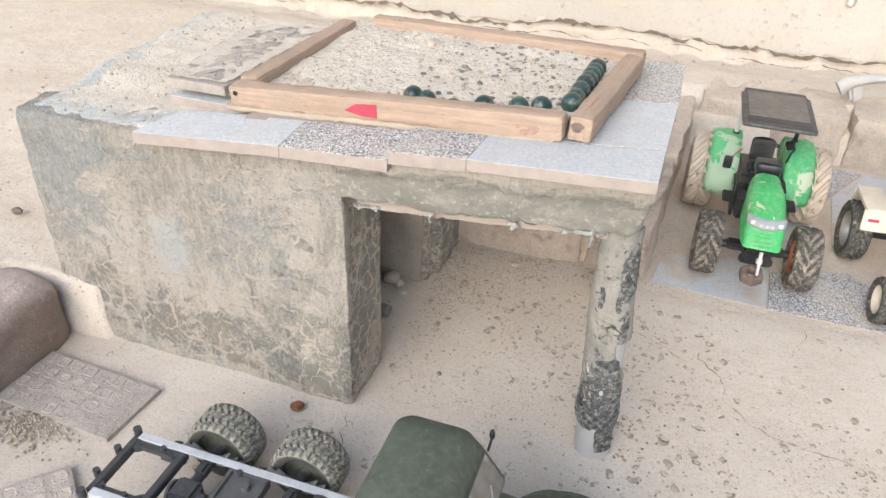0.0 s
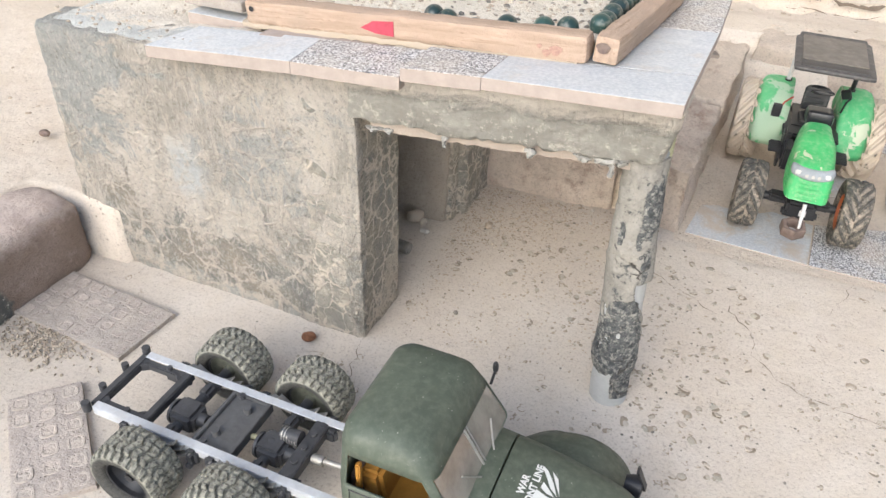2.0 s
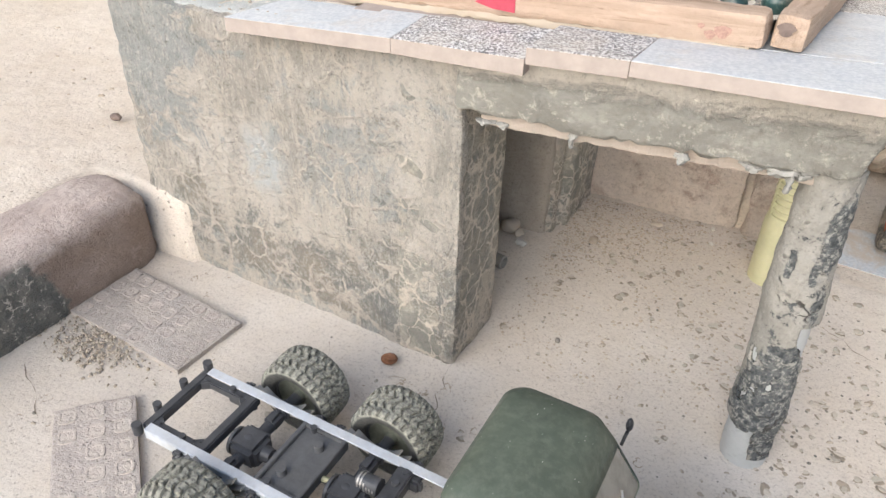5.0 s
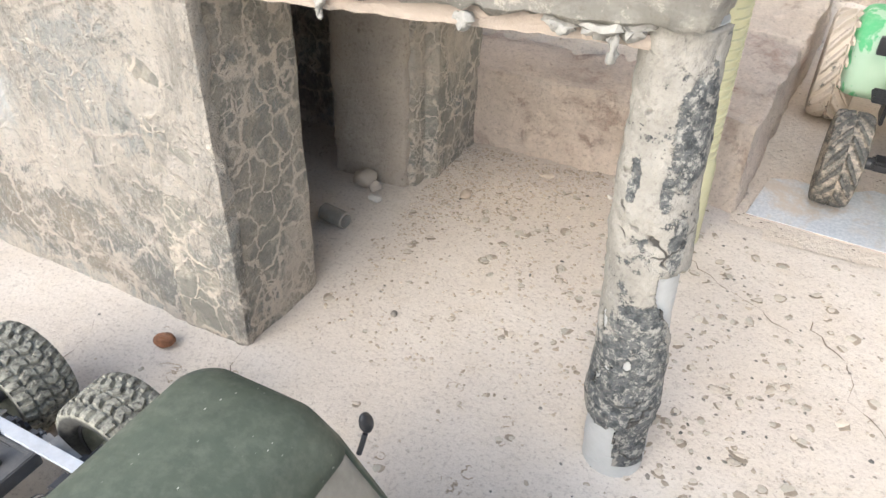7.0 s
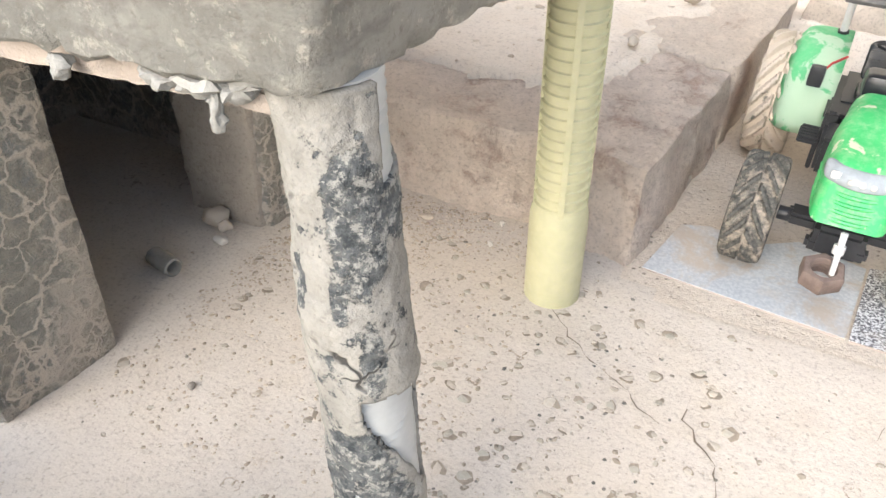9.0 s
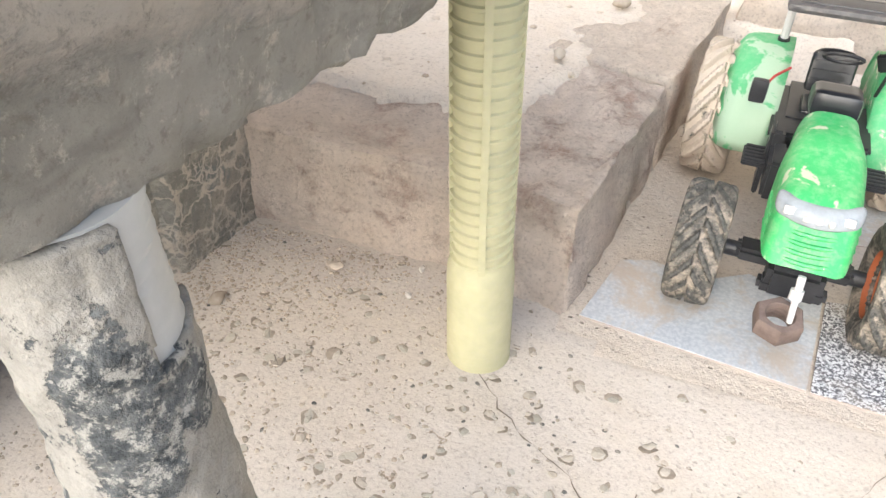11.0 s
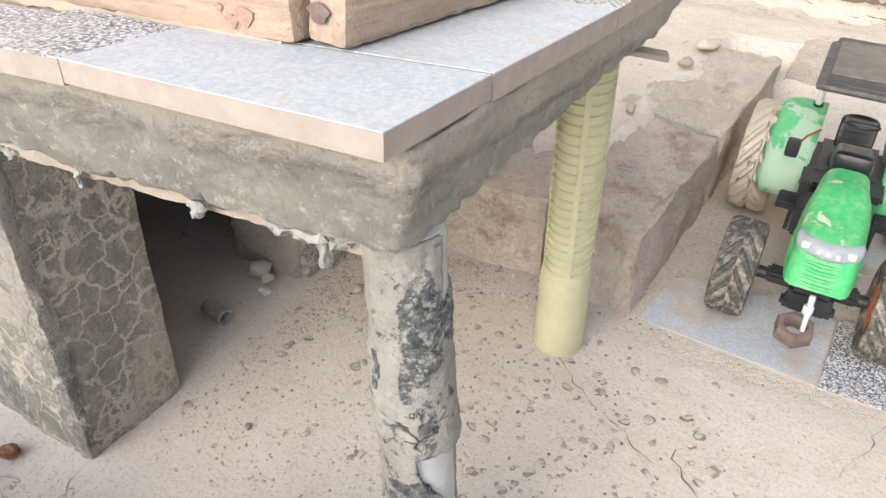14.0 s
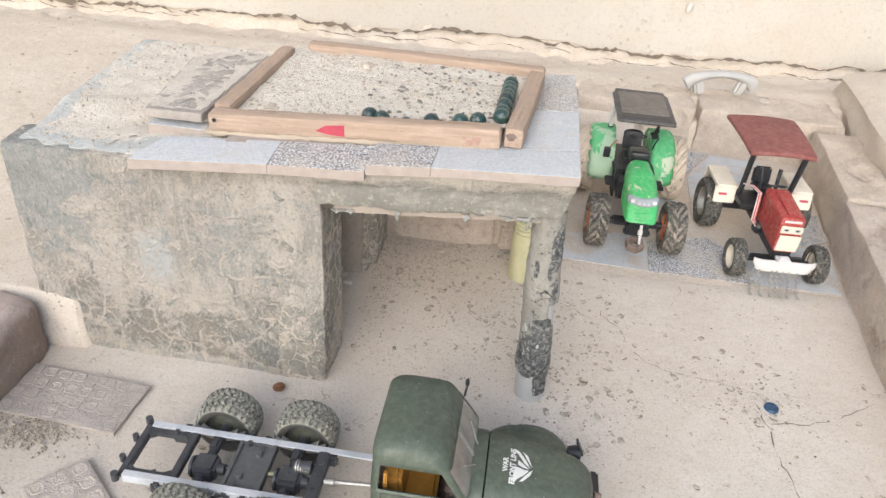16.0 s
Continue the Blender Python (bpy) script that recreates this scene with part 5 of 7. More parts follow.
def truck_wheel(parent, m, name="wheel"):
    R, w = 0.0268, 0.0275
    wheel = thing(name, m, "", "")
    wheel.parent = parent
    put_tyre(tyre_mesh("lorry", R, w, 0.0160, 0.0022, trail_tread, 540, 40), TYRE, wheel, "dusty knobbly off-road tyre")
    bm = bmesh.new()
    lathe(bm, [(0.0, 0.0035), (0.0045, 0.0040), (0.0055, 0.0020), (0.0120, 0.0015), (0.0145, 0.0050), (0.0158, 0.0092), (0.0160, 0.0100), (0.0150, 0.0096), (0.0146, -0.0096), (0.0158, -0.0100)], 36)
    for k in range(6):
        a = math.tau * k / 6
        rod(bm, (0.0082 * math.cos(a), 0.0082 * math.sin(a), 0.001), (0.0082 * math.cos(a), 0.0082 * math.sin(a), 0.0034), 0.0010, seg=6)
    rod(bm, (0, 0, 0.003), (0, 0, 0.008), 0.003, seg=12)
    rim = part("rim", bm, BLACK, wheel, "black beadlock rim")
    bm = bmesh.new()
    lathe(bm, [(0.0, -0.0090), (0.0040, -0.0090), (0.0046, -0.0062), (0.0100, -0.0056), (0.0125, -0.0066), (0.0150, -0.0094), (0.0158, -0.0098), (0.0158, -0.0080)], 30)
    part("inner_disc", bm, HUB, rim, "dusty olive inner disc")
    return wheel


def side(x, y, z, sign):
    """The pose of a wheel whose outer face looks to +y or -y."""
    return pose(x, y, z, -90 * sign, 0, 0)


# ---- the lorry ----
TRUCK = pose(-0.1275, -0.1310, 0, 0, 0, -3.2) @ Matrix.Scale(1.04, 4)
truck = thing("toy_lorry", TRUCK, "army green six-wheel toy lorry with a bare chassis", "toy truck")
RZ = 0.0335


def chassis():
    for s in (1, -1):
        bm = bmesh.new()
        for a, b in (((0.004, 0.0262 * s - 0.003, RZ + 0.0025), (0.33, 0.0262 * s + 0.003, RZ + 0.0035)), ((0.004, 0.0262 * s - (0.003 if s < 0 else -0.002), RZ - 0.0042), (0.33, 0.0262 * s + (-0.002 if s < 0 else 0.003), RZ + 0.0025))):
            size = tuple(q - p for p, q in zip(a, b))
            box(bm, size, tuple((p + q) / 2 for p, q in zip(a, b)), 0.0003)
        part("rail", bm, ALU, truck, "bare aluminium chassis rail")
    # rear bumper frame
    bm = bmesh.new()
    for x, wide in ((0.002, 0.006), (0.042, 0.006)):
        box(bm, (wide, 0.052, 0.007), (x, 0, RZ - 0.001), 0.0008)
    for s in (1, -1):
        box(bm, (0.044, 0.005, 0.006), (0.022, 0.0212 * s, RZ - 0.001), 0.0008)
        box(bm, (0.007, 0.003, 0.006), (0.0075, 0.0187 * s, RZ - 0.001), 0.0005, (0, 0, 35 * s))
        box(bm, (0.007, 0.003, 0.006), (0.0365, 0.0187 * s, RZ - 0.001), 0.0005, (0, 0, -35 * s))
        rod(bm, (-0.001, 0.0295 * s, RZ - 0.002), (-0.001, 0.0295 * s, RZ + 0.0055), 0.0030)
        rod(bm, (-0.004, 0.011 * s, RZ - 0.002), (-0.004, 0.011 * s, RZ + 0.004), 0.0026)
        box(bm, (0.012, 0.003, 0.009), (0.038, 0.0222 * s, RZ - 0.003), 0.0006)
    part("rear_frame", bm, CHASSIS, truck, "black plastic rear frame with tow loops")
    # middle plate and cross members
    bm = bmesh.new()
    box(bm, (0.029, 0.046, 0.004), (0.0965, 0, RZ - 0.0015), 0.0006)
    for x in (0.0825, 0.1105):
        box(bm, (0.003, 0.049, 0.008), (x, 0, RZ - 0.001), 0.0005)
    for x, y in ((0.100, 0.012), (0.092, -0.012)):
        rod(bm, (x, y, RZ), (x, y, RZ + 0.005), 0.0030, 0.0027)
    for s in (1, -1):
        box(bm, (0.029, 0.0014, 0.0035), (0.0965, 0.0223 * s, RZ + 0.0012), 0.0003)
    part("centre_plate", bm, DUSTPLATE, truck, "black plastic plate with two bosses")
    bm = bmesh.new()
    box(bm, (0.010, 0.049, 0.009), (0.152, 0, RZ - 0.001), 0.0008)
    for y in (-0.012, 0, 0.012):
        rod(bm, (0.152, y, RZ), (0.152, y, RZ + 0.0055), 0.0022)
    part("cross_member", bm, CHASSIS, truck)
    for x in (0.0595, 0.1285):
        bm = bmesh.new()
        rod(bm, (x, -0.045, 0.0265), (x, 0.045, 0.0265), 0.0040, seg=14)
        box(bm, (0.020, 0.019, 0.016), (x + 0.001, -0.002, 0.0275), 0.0028)
        ball = bmesh.ops.create_uvsphere(bm, u_segments=24, v_segments=14, radius=0.0094, matrix=pose(x, -0.002, 0.0265))
        for v in ball["verts"]:
            v.co.y = -0.002 + (v.co.y + 0.002) * 0.85
        rod(bm, (x, -0.002, 0.0265), (x + 0.017, -0.002, 0.0280), 0.0075, 0.0042, seg=16)
        rod(bm, (x - 0.0105, -0.002, 0.0262), (x - 0.0085, -0.002, 0.0263), 0.0088, seg=20)
        for k in range(8):
            a = math.tau * k / 8
            rod(bm, (x - 0.0112, -0.002 + 0.0075 * math.cos(a), 0.0262 + 0.0075 * math.sin(a)), (x - 0.010, -0.002 + 0.0075 * math.cos(a), 0.0262 + 0.0075 * math.sin(a)), 0.0009, seg=6)
        for s in (1, -1):
            box(bm, (0.008, 0.012, 0.010), (x, 0.020 * s, 0.0275), 0.0022)
        part("axle", bm, CHASSIS, truck, "black axle with a moulded gearbox")
        for s in (1, -1):
            bm = bmesh.new()
            for k in range(3):
                span = 0.027 - 0.006 * k
                pts = [(x + span * t, 0.031 * s, RZ - 0.0075 + 0.0020 * k + 0.0075 * (t * t)) for t in (-1, -0.6, -0.2, 0.2, 0.6, 1)]
                for p, q in zip(pts, pts[1:]):
                    d = Vector(q) - Vector(p)
                    box(bm, (d.length + 0.0006, 0.0045, 0.0010), tuple((Vector(p) + Vector(q)) / 2), 0.0, (0, -math.degrees(math.atan2(d.z, d.x)), 0))
            part("leaf_spring", bm, STEEL, truck, "steel leaf spring")
            bm = bmesh.new()
            for dx in (-0.027, 0.027):
                box(bm, (0.009, 0.007, 0.013), (x + dx, 0.0305 * s, RZ - 0.004), 0.0025)
                rod(bm, (x + dx, 0.026 * s, RZ - 0.008), (x + dx, 0.036 * s, RZ - 0.008), 0.0024, seg=10)
            box(bm, (0.010, 0.009, 0.008), (x, 0.031 * s, RZ - 0.0065), 0.0012)
            part("spring_shackle", bm, CHASSIS, truck)
            truck_wheel(truck, side(x, 0.0515 * s, 0.0265, s))
    bm = bmesh.new()
    rod(bm, (0.150, 0, 0.030), (0.215, 0.002, 0.034), 0.0020, seg=12)
    rod(bm, (0.158, 0, 0.0305), (0.166, 0, 0.031), 0.0034, seg=12)
    part("drive_shaft", bm, STEEL, truck, "steel drive shaft")
    bm = bmesh.new()
    rod(bm, (0.109, -0.002, 0.031), (0.116, 0, 0.0295), 0.0018, seg=10)
    part("coupling", bm, YELLOW, truck, "dull yellow coupling")
    bm = bmesh.new()
    rod(bm, (0.074, 0, 0.028), (0.124, 0, 0.028), 0.0022, seg=10)
    part("drive_shaft", bm, CHASSIS, truck)
    bm = bmesh.new()
    rod(bm, (0.132, 0.006, 0.0355), (0.146, 0.006, 0.0365), 0.0052, seg=16)
    motor = part("motor", bm, CHASSIS, truck, "small black motor")
    for k in range(6):
        bm = bmesh.new()
        rod(bm, (0.1335 + 0.0020 * k, 0.006, 0.0356), (0.1345 + 0.0020 * k, 0.006, 0.0357), 0.0054, seg=16)
        part("cooling_fin", bm, STEEL, motor, "bright cooling fin")
    for x in (0.030, 0.0925, 0.156):
        for s in (1, -1):
            bm = bmesh.new()
            box(bm, (0.014, 0.006, 0.010), (x, 0.0222 * s, RZ - 0.004), 0.0018)
            rod(bm, (x - 0.003, 0.0215 * s, RZ), (x - 0.003, 0.0215 * s, RZ + 0.0042), 0.0021, seg=10)
            rod(bm, (x + 0.004, 0.0215 * s, RZ - 0.002), (x + 0.004, 0.0275 * s, RZ - 0.002), 0.0014, seg=8)
            part("bracket", bm, CHASSIS, truck, "black moulded bracket with a boss")


def ring_rect(cx, ax, bx, z, corner, n=16, lift=0.0):
    """A rounded rectangle, anticlockwise from the front right."""
    pts = []
    for qx, qy, a0 in ((1, 1, 0), (-1, 1, 90), (-1, -1, 180), (1, -1, 270)):
        for k in range(n):
            a = radians(a0 + 90 * k / (n - 1))
            pts.append((cx + qx * (ax - corner) + corner * math.cos(a), qy * (bx - corner) + corner * math.sin(a), z + lift))
    return pts


def cab():
    n = 16
    rings = [ring_rect(0.2355, 0.0320, 0.0420, 0.036, 0.007, n), ring_rect(0.2355, 0.0325, 0.0440, 0.055, 0.008, n), ring_rect(0.2375, 0.0350, 0.0446, 0.083, 0.009, n), ring_rect(0.2378, 0.0353, 0.0444, 0.087, 0.009, n),
             ring_rect(0.2312, 0.0282, 0.0422, 0.1095, 0.010, n), ring_rect(0.2296, 0.0272, 0.0412, 0.1140, 0.011, n), ring_rect(0.2286, 0.0255, 0.0394, 0.1200, 0.012, n), ring_rect(0.2282, 0.0216, 0.0355, 0.1242, 0.013, n), ring_rect(0.2278, 0.0157, 0.0285, 0.1265, 0.013, n), ring_rect(0.2276, 0.0060, 0.0140, 0.1272, 0.006, n)]
    bm = bmesh.new()
    vs, faces = loft(bm, rings, caps=False)
    bm.faces.new(vs[-1])
    panes = {}
    gone = []
    # long edges of the ring carry the windows: front, left, rear, right
    for key, i in (("windscreen", 4 * n - 1), ("door_window", n - 1), ("rear_window", 2 * n - 1), ("door_window.2", 3 * n - 1)):
        span = range(i - 6, i + 7) if key == "windscreen" else range(i - 3, i + 4)
        quad = [faces[3, k % (4 * n)] for k in span]
        panes[key] = [[v.co.copy() for v in f.verts] for f in quad]
        gone += quad
    bmesh.ops.delete(bm, geom=gone, context="FACES")
    body = part("cab", bm, GREEN, truck, "rounded army green cab speckled with dust")
    mod = body.modifiers.new("thick", "SOLIDIFY")
    mod.thickness, mod.offset = 0.0016, -1
    for key in ("windscreen", "rear_window"):
        bm = bmesh.new()
        mid = Vector((0.232, 0, 0.097))
        for quad in panes[key]:
            bm.faces.new([bm.verts.new(p + (mid - p).normalized() * 0.0009) for p in quad])
        bmesh.ops.remove_doubles(bm, verts=bm.verts, dist=0.00002)
        ob = part("windscreen" if key == "windscreen" else "rear_window", bm, GLASS, truck, "dusty clear plastic pane")
        ob.visible_shadow = False
    bm = bmesh.new()
    rod(bm, (0.2728, -0.0012, 0.0868), (0.2592, -0.0010, 0.1095), 0.0010, seg=6)
    rod(bm, (0.2728, 0.0016, 0.0868), (0.2592, 0.0014, 0.1095), 0.0007, seg=6)
    part("window_bar", bm, STEEL, truck, "thin divider of the windscreen")
    for s in (1, -1):
        bm = bmesh.new()
        sweep(bm, [(0.2745, 0.010 * s, 0.0880), (0.2718, 0.014 * s, 0.0915), (0.2672, 0.022 * s, 0.0985)], 0.0006, 6)
        part("wiper", bm, STEEL, truck, "small grey wiper")
    # inside: seat, dashboard
    bm = bmesh.new()
    box(bm, (0.014, 0.062, 0.030), (0.218, 0, 0.069), 0.003, (0, -8, 0))
    box(bm, (0.030, 0.062, 0.012), (0.234, 0, 0.056), 0.003)
    part("seat", bm, AMBER, truck, "amber yellow bench seat")
    for s in (1, -1):
        bm = bmesh.new()
        box(bm, (0.003, 0.004, 0.030), (0.2130, 0.0360 * s, 0.082), 0.0008)
        part("window_trim", bm, AMBER, truck, "amber yellow window trim")
    bm = bmesh.new()
    box(bm, (0.046, 0.066, 0.003), (0.240, 0, 0.049), 0.001)
    box(bm, (0.004, 0.068, 0.024), (0.208, 0, 0.070), 0.001)
    part("cab_lining", bm, RUST, truck, "dark brown cab lining")
    bm = bmesh.new()
    box(bm, (0.010, 0.070, 0.014), (0.262, 0, 0.076), 0.002)
    for k in range(8):
        rod(bm, (0.2565, -0.028 + 0.008 * k, 0.079), (0.2555, -0.028 + 0.008 * k, 0.079), 0.002, seg=10)
    part("dashboard", bm, RUST, truck, "dark brown dashboard with round dials")
    # running boards and doors
    for s in (1, -1):
        bm = bmesh.new()
        sweep(bm, [(0.2115, 0.0440 * s, 0.050), (0.2115, 0.0446 * s, 0.084), (0.2560, 0.0446 * s, 0.084), (0.2560, 0.0440 * s, 0.050)], 0.0006, 6)
        part("door_seam", bm, BLACK, truck)
    bm = bmesh.new()
    sweep(bm, [(0.2595, 0.0420, 0.104), (0.2600, 0.0438, 0.108), (0.2604, 0.0446, 0.111)], 0.0009, 8)
    bmesh.ops.create_uvsphere(bm, u_segments=14, v_segments=10, radius=1, matrix=pose(0.2606, 0.0452, 0.1155, 20, 0, 0) @ Matrix.Diagonal((0.0018, 0.0026, 0.0056, 1)))
    part("wing_mirror", bm, BLACK, truck, "black wing mirror on a stalk")


def hood_half(x):
    """Half width and top of the bonnet."""
    t = (x - 0.262) / 0.103
    return 0.0445 - 0.013 * max(0, t) ** 1.8, 0.0882 - 0.002 * max(0, t) - 0.010 * max(0, t) ** 2


def hood_height(x, y):
    w, top = hood_half(x)
    end = max(0.0, min(1.0, (x - 0.345) / 0.022))
    top -= 0.020 * (1 - math.sqrt(max(0.0, 1 - end * end)))
    k = min(1.0, abs(y) / w)
    return 0.045 + (top - 0.045) * max(0.0, 1 - k**3.4) ** (1 / 2.6)


def bonnet(x0, x1, name, label):
    bm = bmesh.new()
    rings = []
    steps = max(4, int((x1 - x0) / 0.003))
    for k in range(steps + 1):
        x = x0 + (x1 - x0) * k / steps
        end = max(0.0, min(1.0, (x - 0.345) / 0.022))
        w = hood_half(x)[0] * (1 - 0.30 * (1 - math.sqrt(max(0.0, 1 - end * end))))
        ring = [(x, w, 0.040)]
        for i in range(33):
            a = math.pi * i / 32
            y = w * math.copysign(abs(math.cos(a)) ** 0.62, math.cos(a))
            ring.append((x, y, hood_height(x, y * hood_half(x)[0] / w)))
        ring.append((x, -w, 0.040))
        rings.append(ring)
    loft(bm, rings)
    return part(name, bm, GREEN, truck, label)


def front():
    bonnet(0.265, 0.2822, "cowl", "green cowl below the windscreen")
    hood = bonnet(0.2834, 0.367, "bonnet", "rounded green bonnet with white lettering")
    bm = bmesh.new()
    box(bm, (0.004, 0.060, 0.030), (0.2828, 0, 0.058), 0.0)
    part("bonnet_gap", bm, BLACK, truck)
    for s in (1, -1):
        bm = bmesh.new()
        rings = []
        for k in range(25):
            a = radians(-18 + 200 * k / 24)
            r = 0.0350 + (0.016 * max(0, (a - 2.0) / 1.3) if a > 2.0 else 0)
            cx, cz = 0.318 + r * math.cos(a) * 1.08, 0.0275 + r * 0.94 * math.sin(a)
            row = []
            for j in range(9):
                t = j / 8
                y = 0.032 + 0.0430 * t - 0.010 * max(0, (a - 2.2)) * t
                drop = 0.010 * t**3.2
                row.append((cx - drop * math.cos(a) * 0.4, s * y, cz - drop))
            rings.append(row)
        loft(bm, rings, closed=False)
        ob = part("mudguard", bm, GREEN, truck, "sweeping green front mudguard")
        mod = ob.modifiers.new("thick", "SOLIDIFY")
        mod.thickness = 0.0016
        truck_wheel(truck, side(0.318, 0.0545 * s, 0.0265, s))
        bm = bmesh.new()
        lathe(bm, [(0.0, -0.002), (0.0052, -0.002), (0.0070, 0.004), (0.0072, 0.008), (0.0062, 0.0085), (0.0, 0.0095)], 20, pose(0.349, 0.046 * s, 0.055, 0, 90, 0))
        part("headlamp", bm, BLACK, truck, "round headlamp in a dark shell")
        bm = bmesh.new()
        box(bm, (0.0016, 0.006, 0.016), (0.356, 0.046 * s, 0.063), 0.0005, (0, -25, 0))
        part("lamp_guard", bm, BLACK, truck, "dark pointed lamp guard")
    bm = bmesh.new()
    box(bm, (0.008, 0.100, 0.010), (0.372, 0, 0.030), 0.002)
    part("bumper", bm, BLACK, truck, "black front bumper")
    bm = bmesh.new()
    rod(bm, (0.366, 0.002, 0.060), (0.371, 0.002, 0.059), 0.0034)
    part("nose_cap", bm, RUST, truck, "brown knob on the nose")
    # white print on the bonnet
    def print_flat(name, me_bm):
        for v in me_bm.verts:
            v.co.z = hood_height(v.co.x, v.co.y) + 0.0005
        return part(name, me_bm, LIGHTPRINT, hood, "white print", False)

    for text, x, y, size in (("WAR", 0.2985, -0.0105, 0.0056), ("FRONT LINE", 0.3040, -0.0200, 0.0058)):
        cu = bpy.data.curves.new("lettering", "FONT")
        cu.body, cu.size, cu.offset, cu.resolution_u = text, size, 0.00022, 3
        tmp = new("lettering", cu)
        bpy.context.view_layer.update()
        me = bpy.data.meshes.new_from_object(tmp.evaluated_get(bpy.context.evaluated_depsgraph_get()))
        bpy.data.objects.remove(tmp)
        bm = bmesh.new()
        bm.from_mesh(me)
        bmesh.ops.triangulate(bm, faces=bm.faces)
        bmesh.ops.subdivide_edges(bm, edges=[e for e in bm.edges if e.calc_length() > 0.002], cuts=2)
        bmesh.ops.transform(bm, matrix=pose(x, y, 0, 0, 0, 90), verts=bm.verts)
        print_flat("lettering", bm)
    for outline in ([(0.3055, 0.0180), (0.3100, 0.0165), (0.3160, 0.0085), (0.3205, 0.0000), (0.3150, 0.0040), (0.3110, 0.0105)],
                    [(0.3100, 0.0065), (0.3155, 0.0020), (0.3195, -0.0015), (0.3140, -0.0010), (0.3095, 0.0015)],
                    [(0.3075, -0.0010), (0.3150, -0.0030), (0.3195, -0.0030), (0.3150, -0.0090), (0.3095, -0.0140), (0.3065, -0.0190), (0.3060, -0.0110)],
                    [(0.3165, -0.0085), (0.3200, -0.0040), (0.3225, -0.0015), (0.3205, -0.0080), (0.3145, -0.0150), (0.3115, -0.0160)],
                    [(0.3175, 0.0085), (0.3222, 0.0005), (0.3180, 0.0130), (0.3130, 0.0170)]):
        bm = bmesh.new()
        f = bm.faces.new([bm.verts.new((0.3075 + 0.86 * (x - 0.3075) - 0.0035, 0.86 * y - 0.003, 0)) for x, y in outline])
        bmesh.ops.triangulate(bm, faces=[f])
        bmesh.ops.subdivide_edges(bm, edges=list(bm.edges), cuts=3)
        print_flat("emblem", bm)


chassis()
cab()
front()


# ---- tractors ----
def tractor_wheel(parent, m, R, w, inner, tyre, rim, lugs, name, label, rim_label):
    wheel = thing(name, m, "", "")
    wheel.parent = parent
    put_tyre(tyre_mesh((R, tyre.name), R, w, inner, R * 0.085, farm_tread(lugs), lugs * 14, 24), tyre, wheel, label)
    bm = bmesh.new()
    h = w / 2
    lathe(bm, [(0.0, h * 0.25), (inner * 0.32, h * 0.28), (inner * 0.36, h * 0.10), (inner * 0.8, h * 0.05), (inner * 0.92, h * 0.62), (inner * 1.02, h * 0.80), (inner * 0.98, -h * 0.80), (inner * 1.01, -h * 0.80)], 32)
    for k in range(8):
        a = math.tau * k / 8
        rod(bm, (inner * 0.58 * math.cos(a), inner * 0.58 * math.sin(a), h * 0.05), (inner * 0.58 * math.cos(a), inner * 0.58 * math.sin(a), h * 0.17), inner * 0.07, seg=6)
    part("rim", bm, rim, wheel, rim_label)
    return wheel


def arch(bm, cx, cz, r0, y0, y1, a0, a1, curl, n=18):
    """A curved wing over a wheel."""
    rings = []
    for k in range(n + 1):
        a = radians(a0 + (a1 - a0) * k / n)
        row = []
        for j in range(7):
            t = j / 6
            r = r0 - curl * max(0, t - 0.7) ** 2 * 8
            row.append((cx + r * math.cos(a), y0 + (y1 - y0) * t, cz + r * math.sin(a)))
        rings.append(row)
    loft(bm, rings, closed=False)


def rounded(bm, size, at, radius, cell=0.004, taper=None):
    b = gridbox([a - s / 2 for a, s in zip(at, size)], [a + s / 2 for a, s in zip(at, size)], cell, radius, bm)
    return b


def thicken(ob, t, offset=0.0):
    mod = ob.modifiers.new("thick", "SOLIDIFY")
    mod.thickness, mod.offset = t, offset
    return ob


# local x points ahead; the tractors face the yard
GT = pose(0.3535, 0.3300, 0.004, 0, 0, -92.6)
green = thing("toy_tractor", GT, "bright green toy tractor splashed with dried mud, dark canopy", "toy tractor")


def nose_x(z):
    """The slanting front of the bonnet."""
    return 0.036 + 0.50 * (0.090 - z)


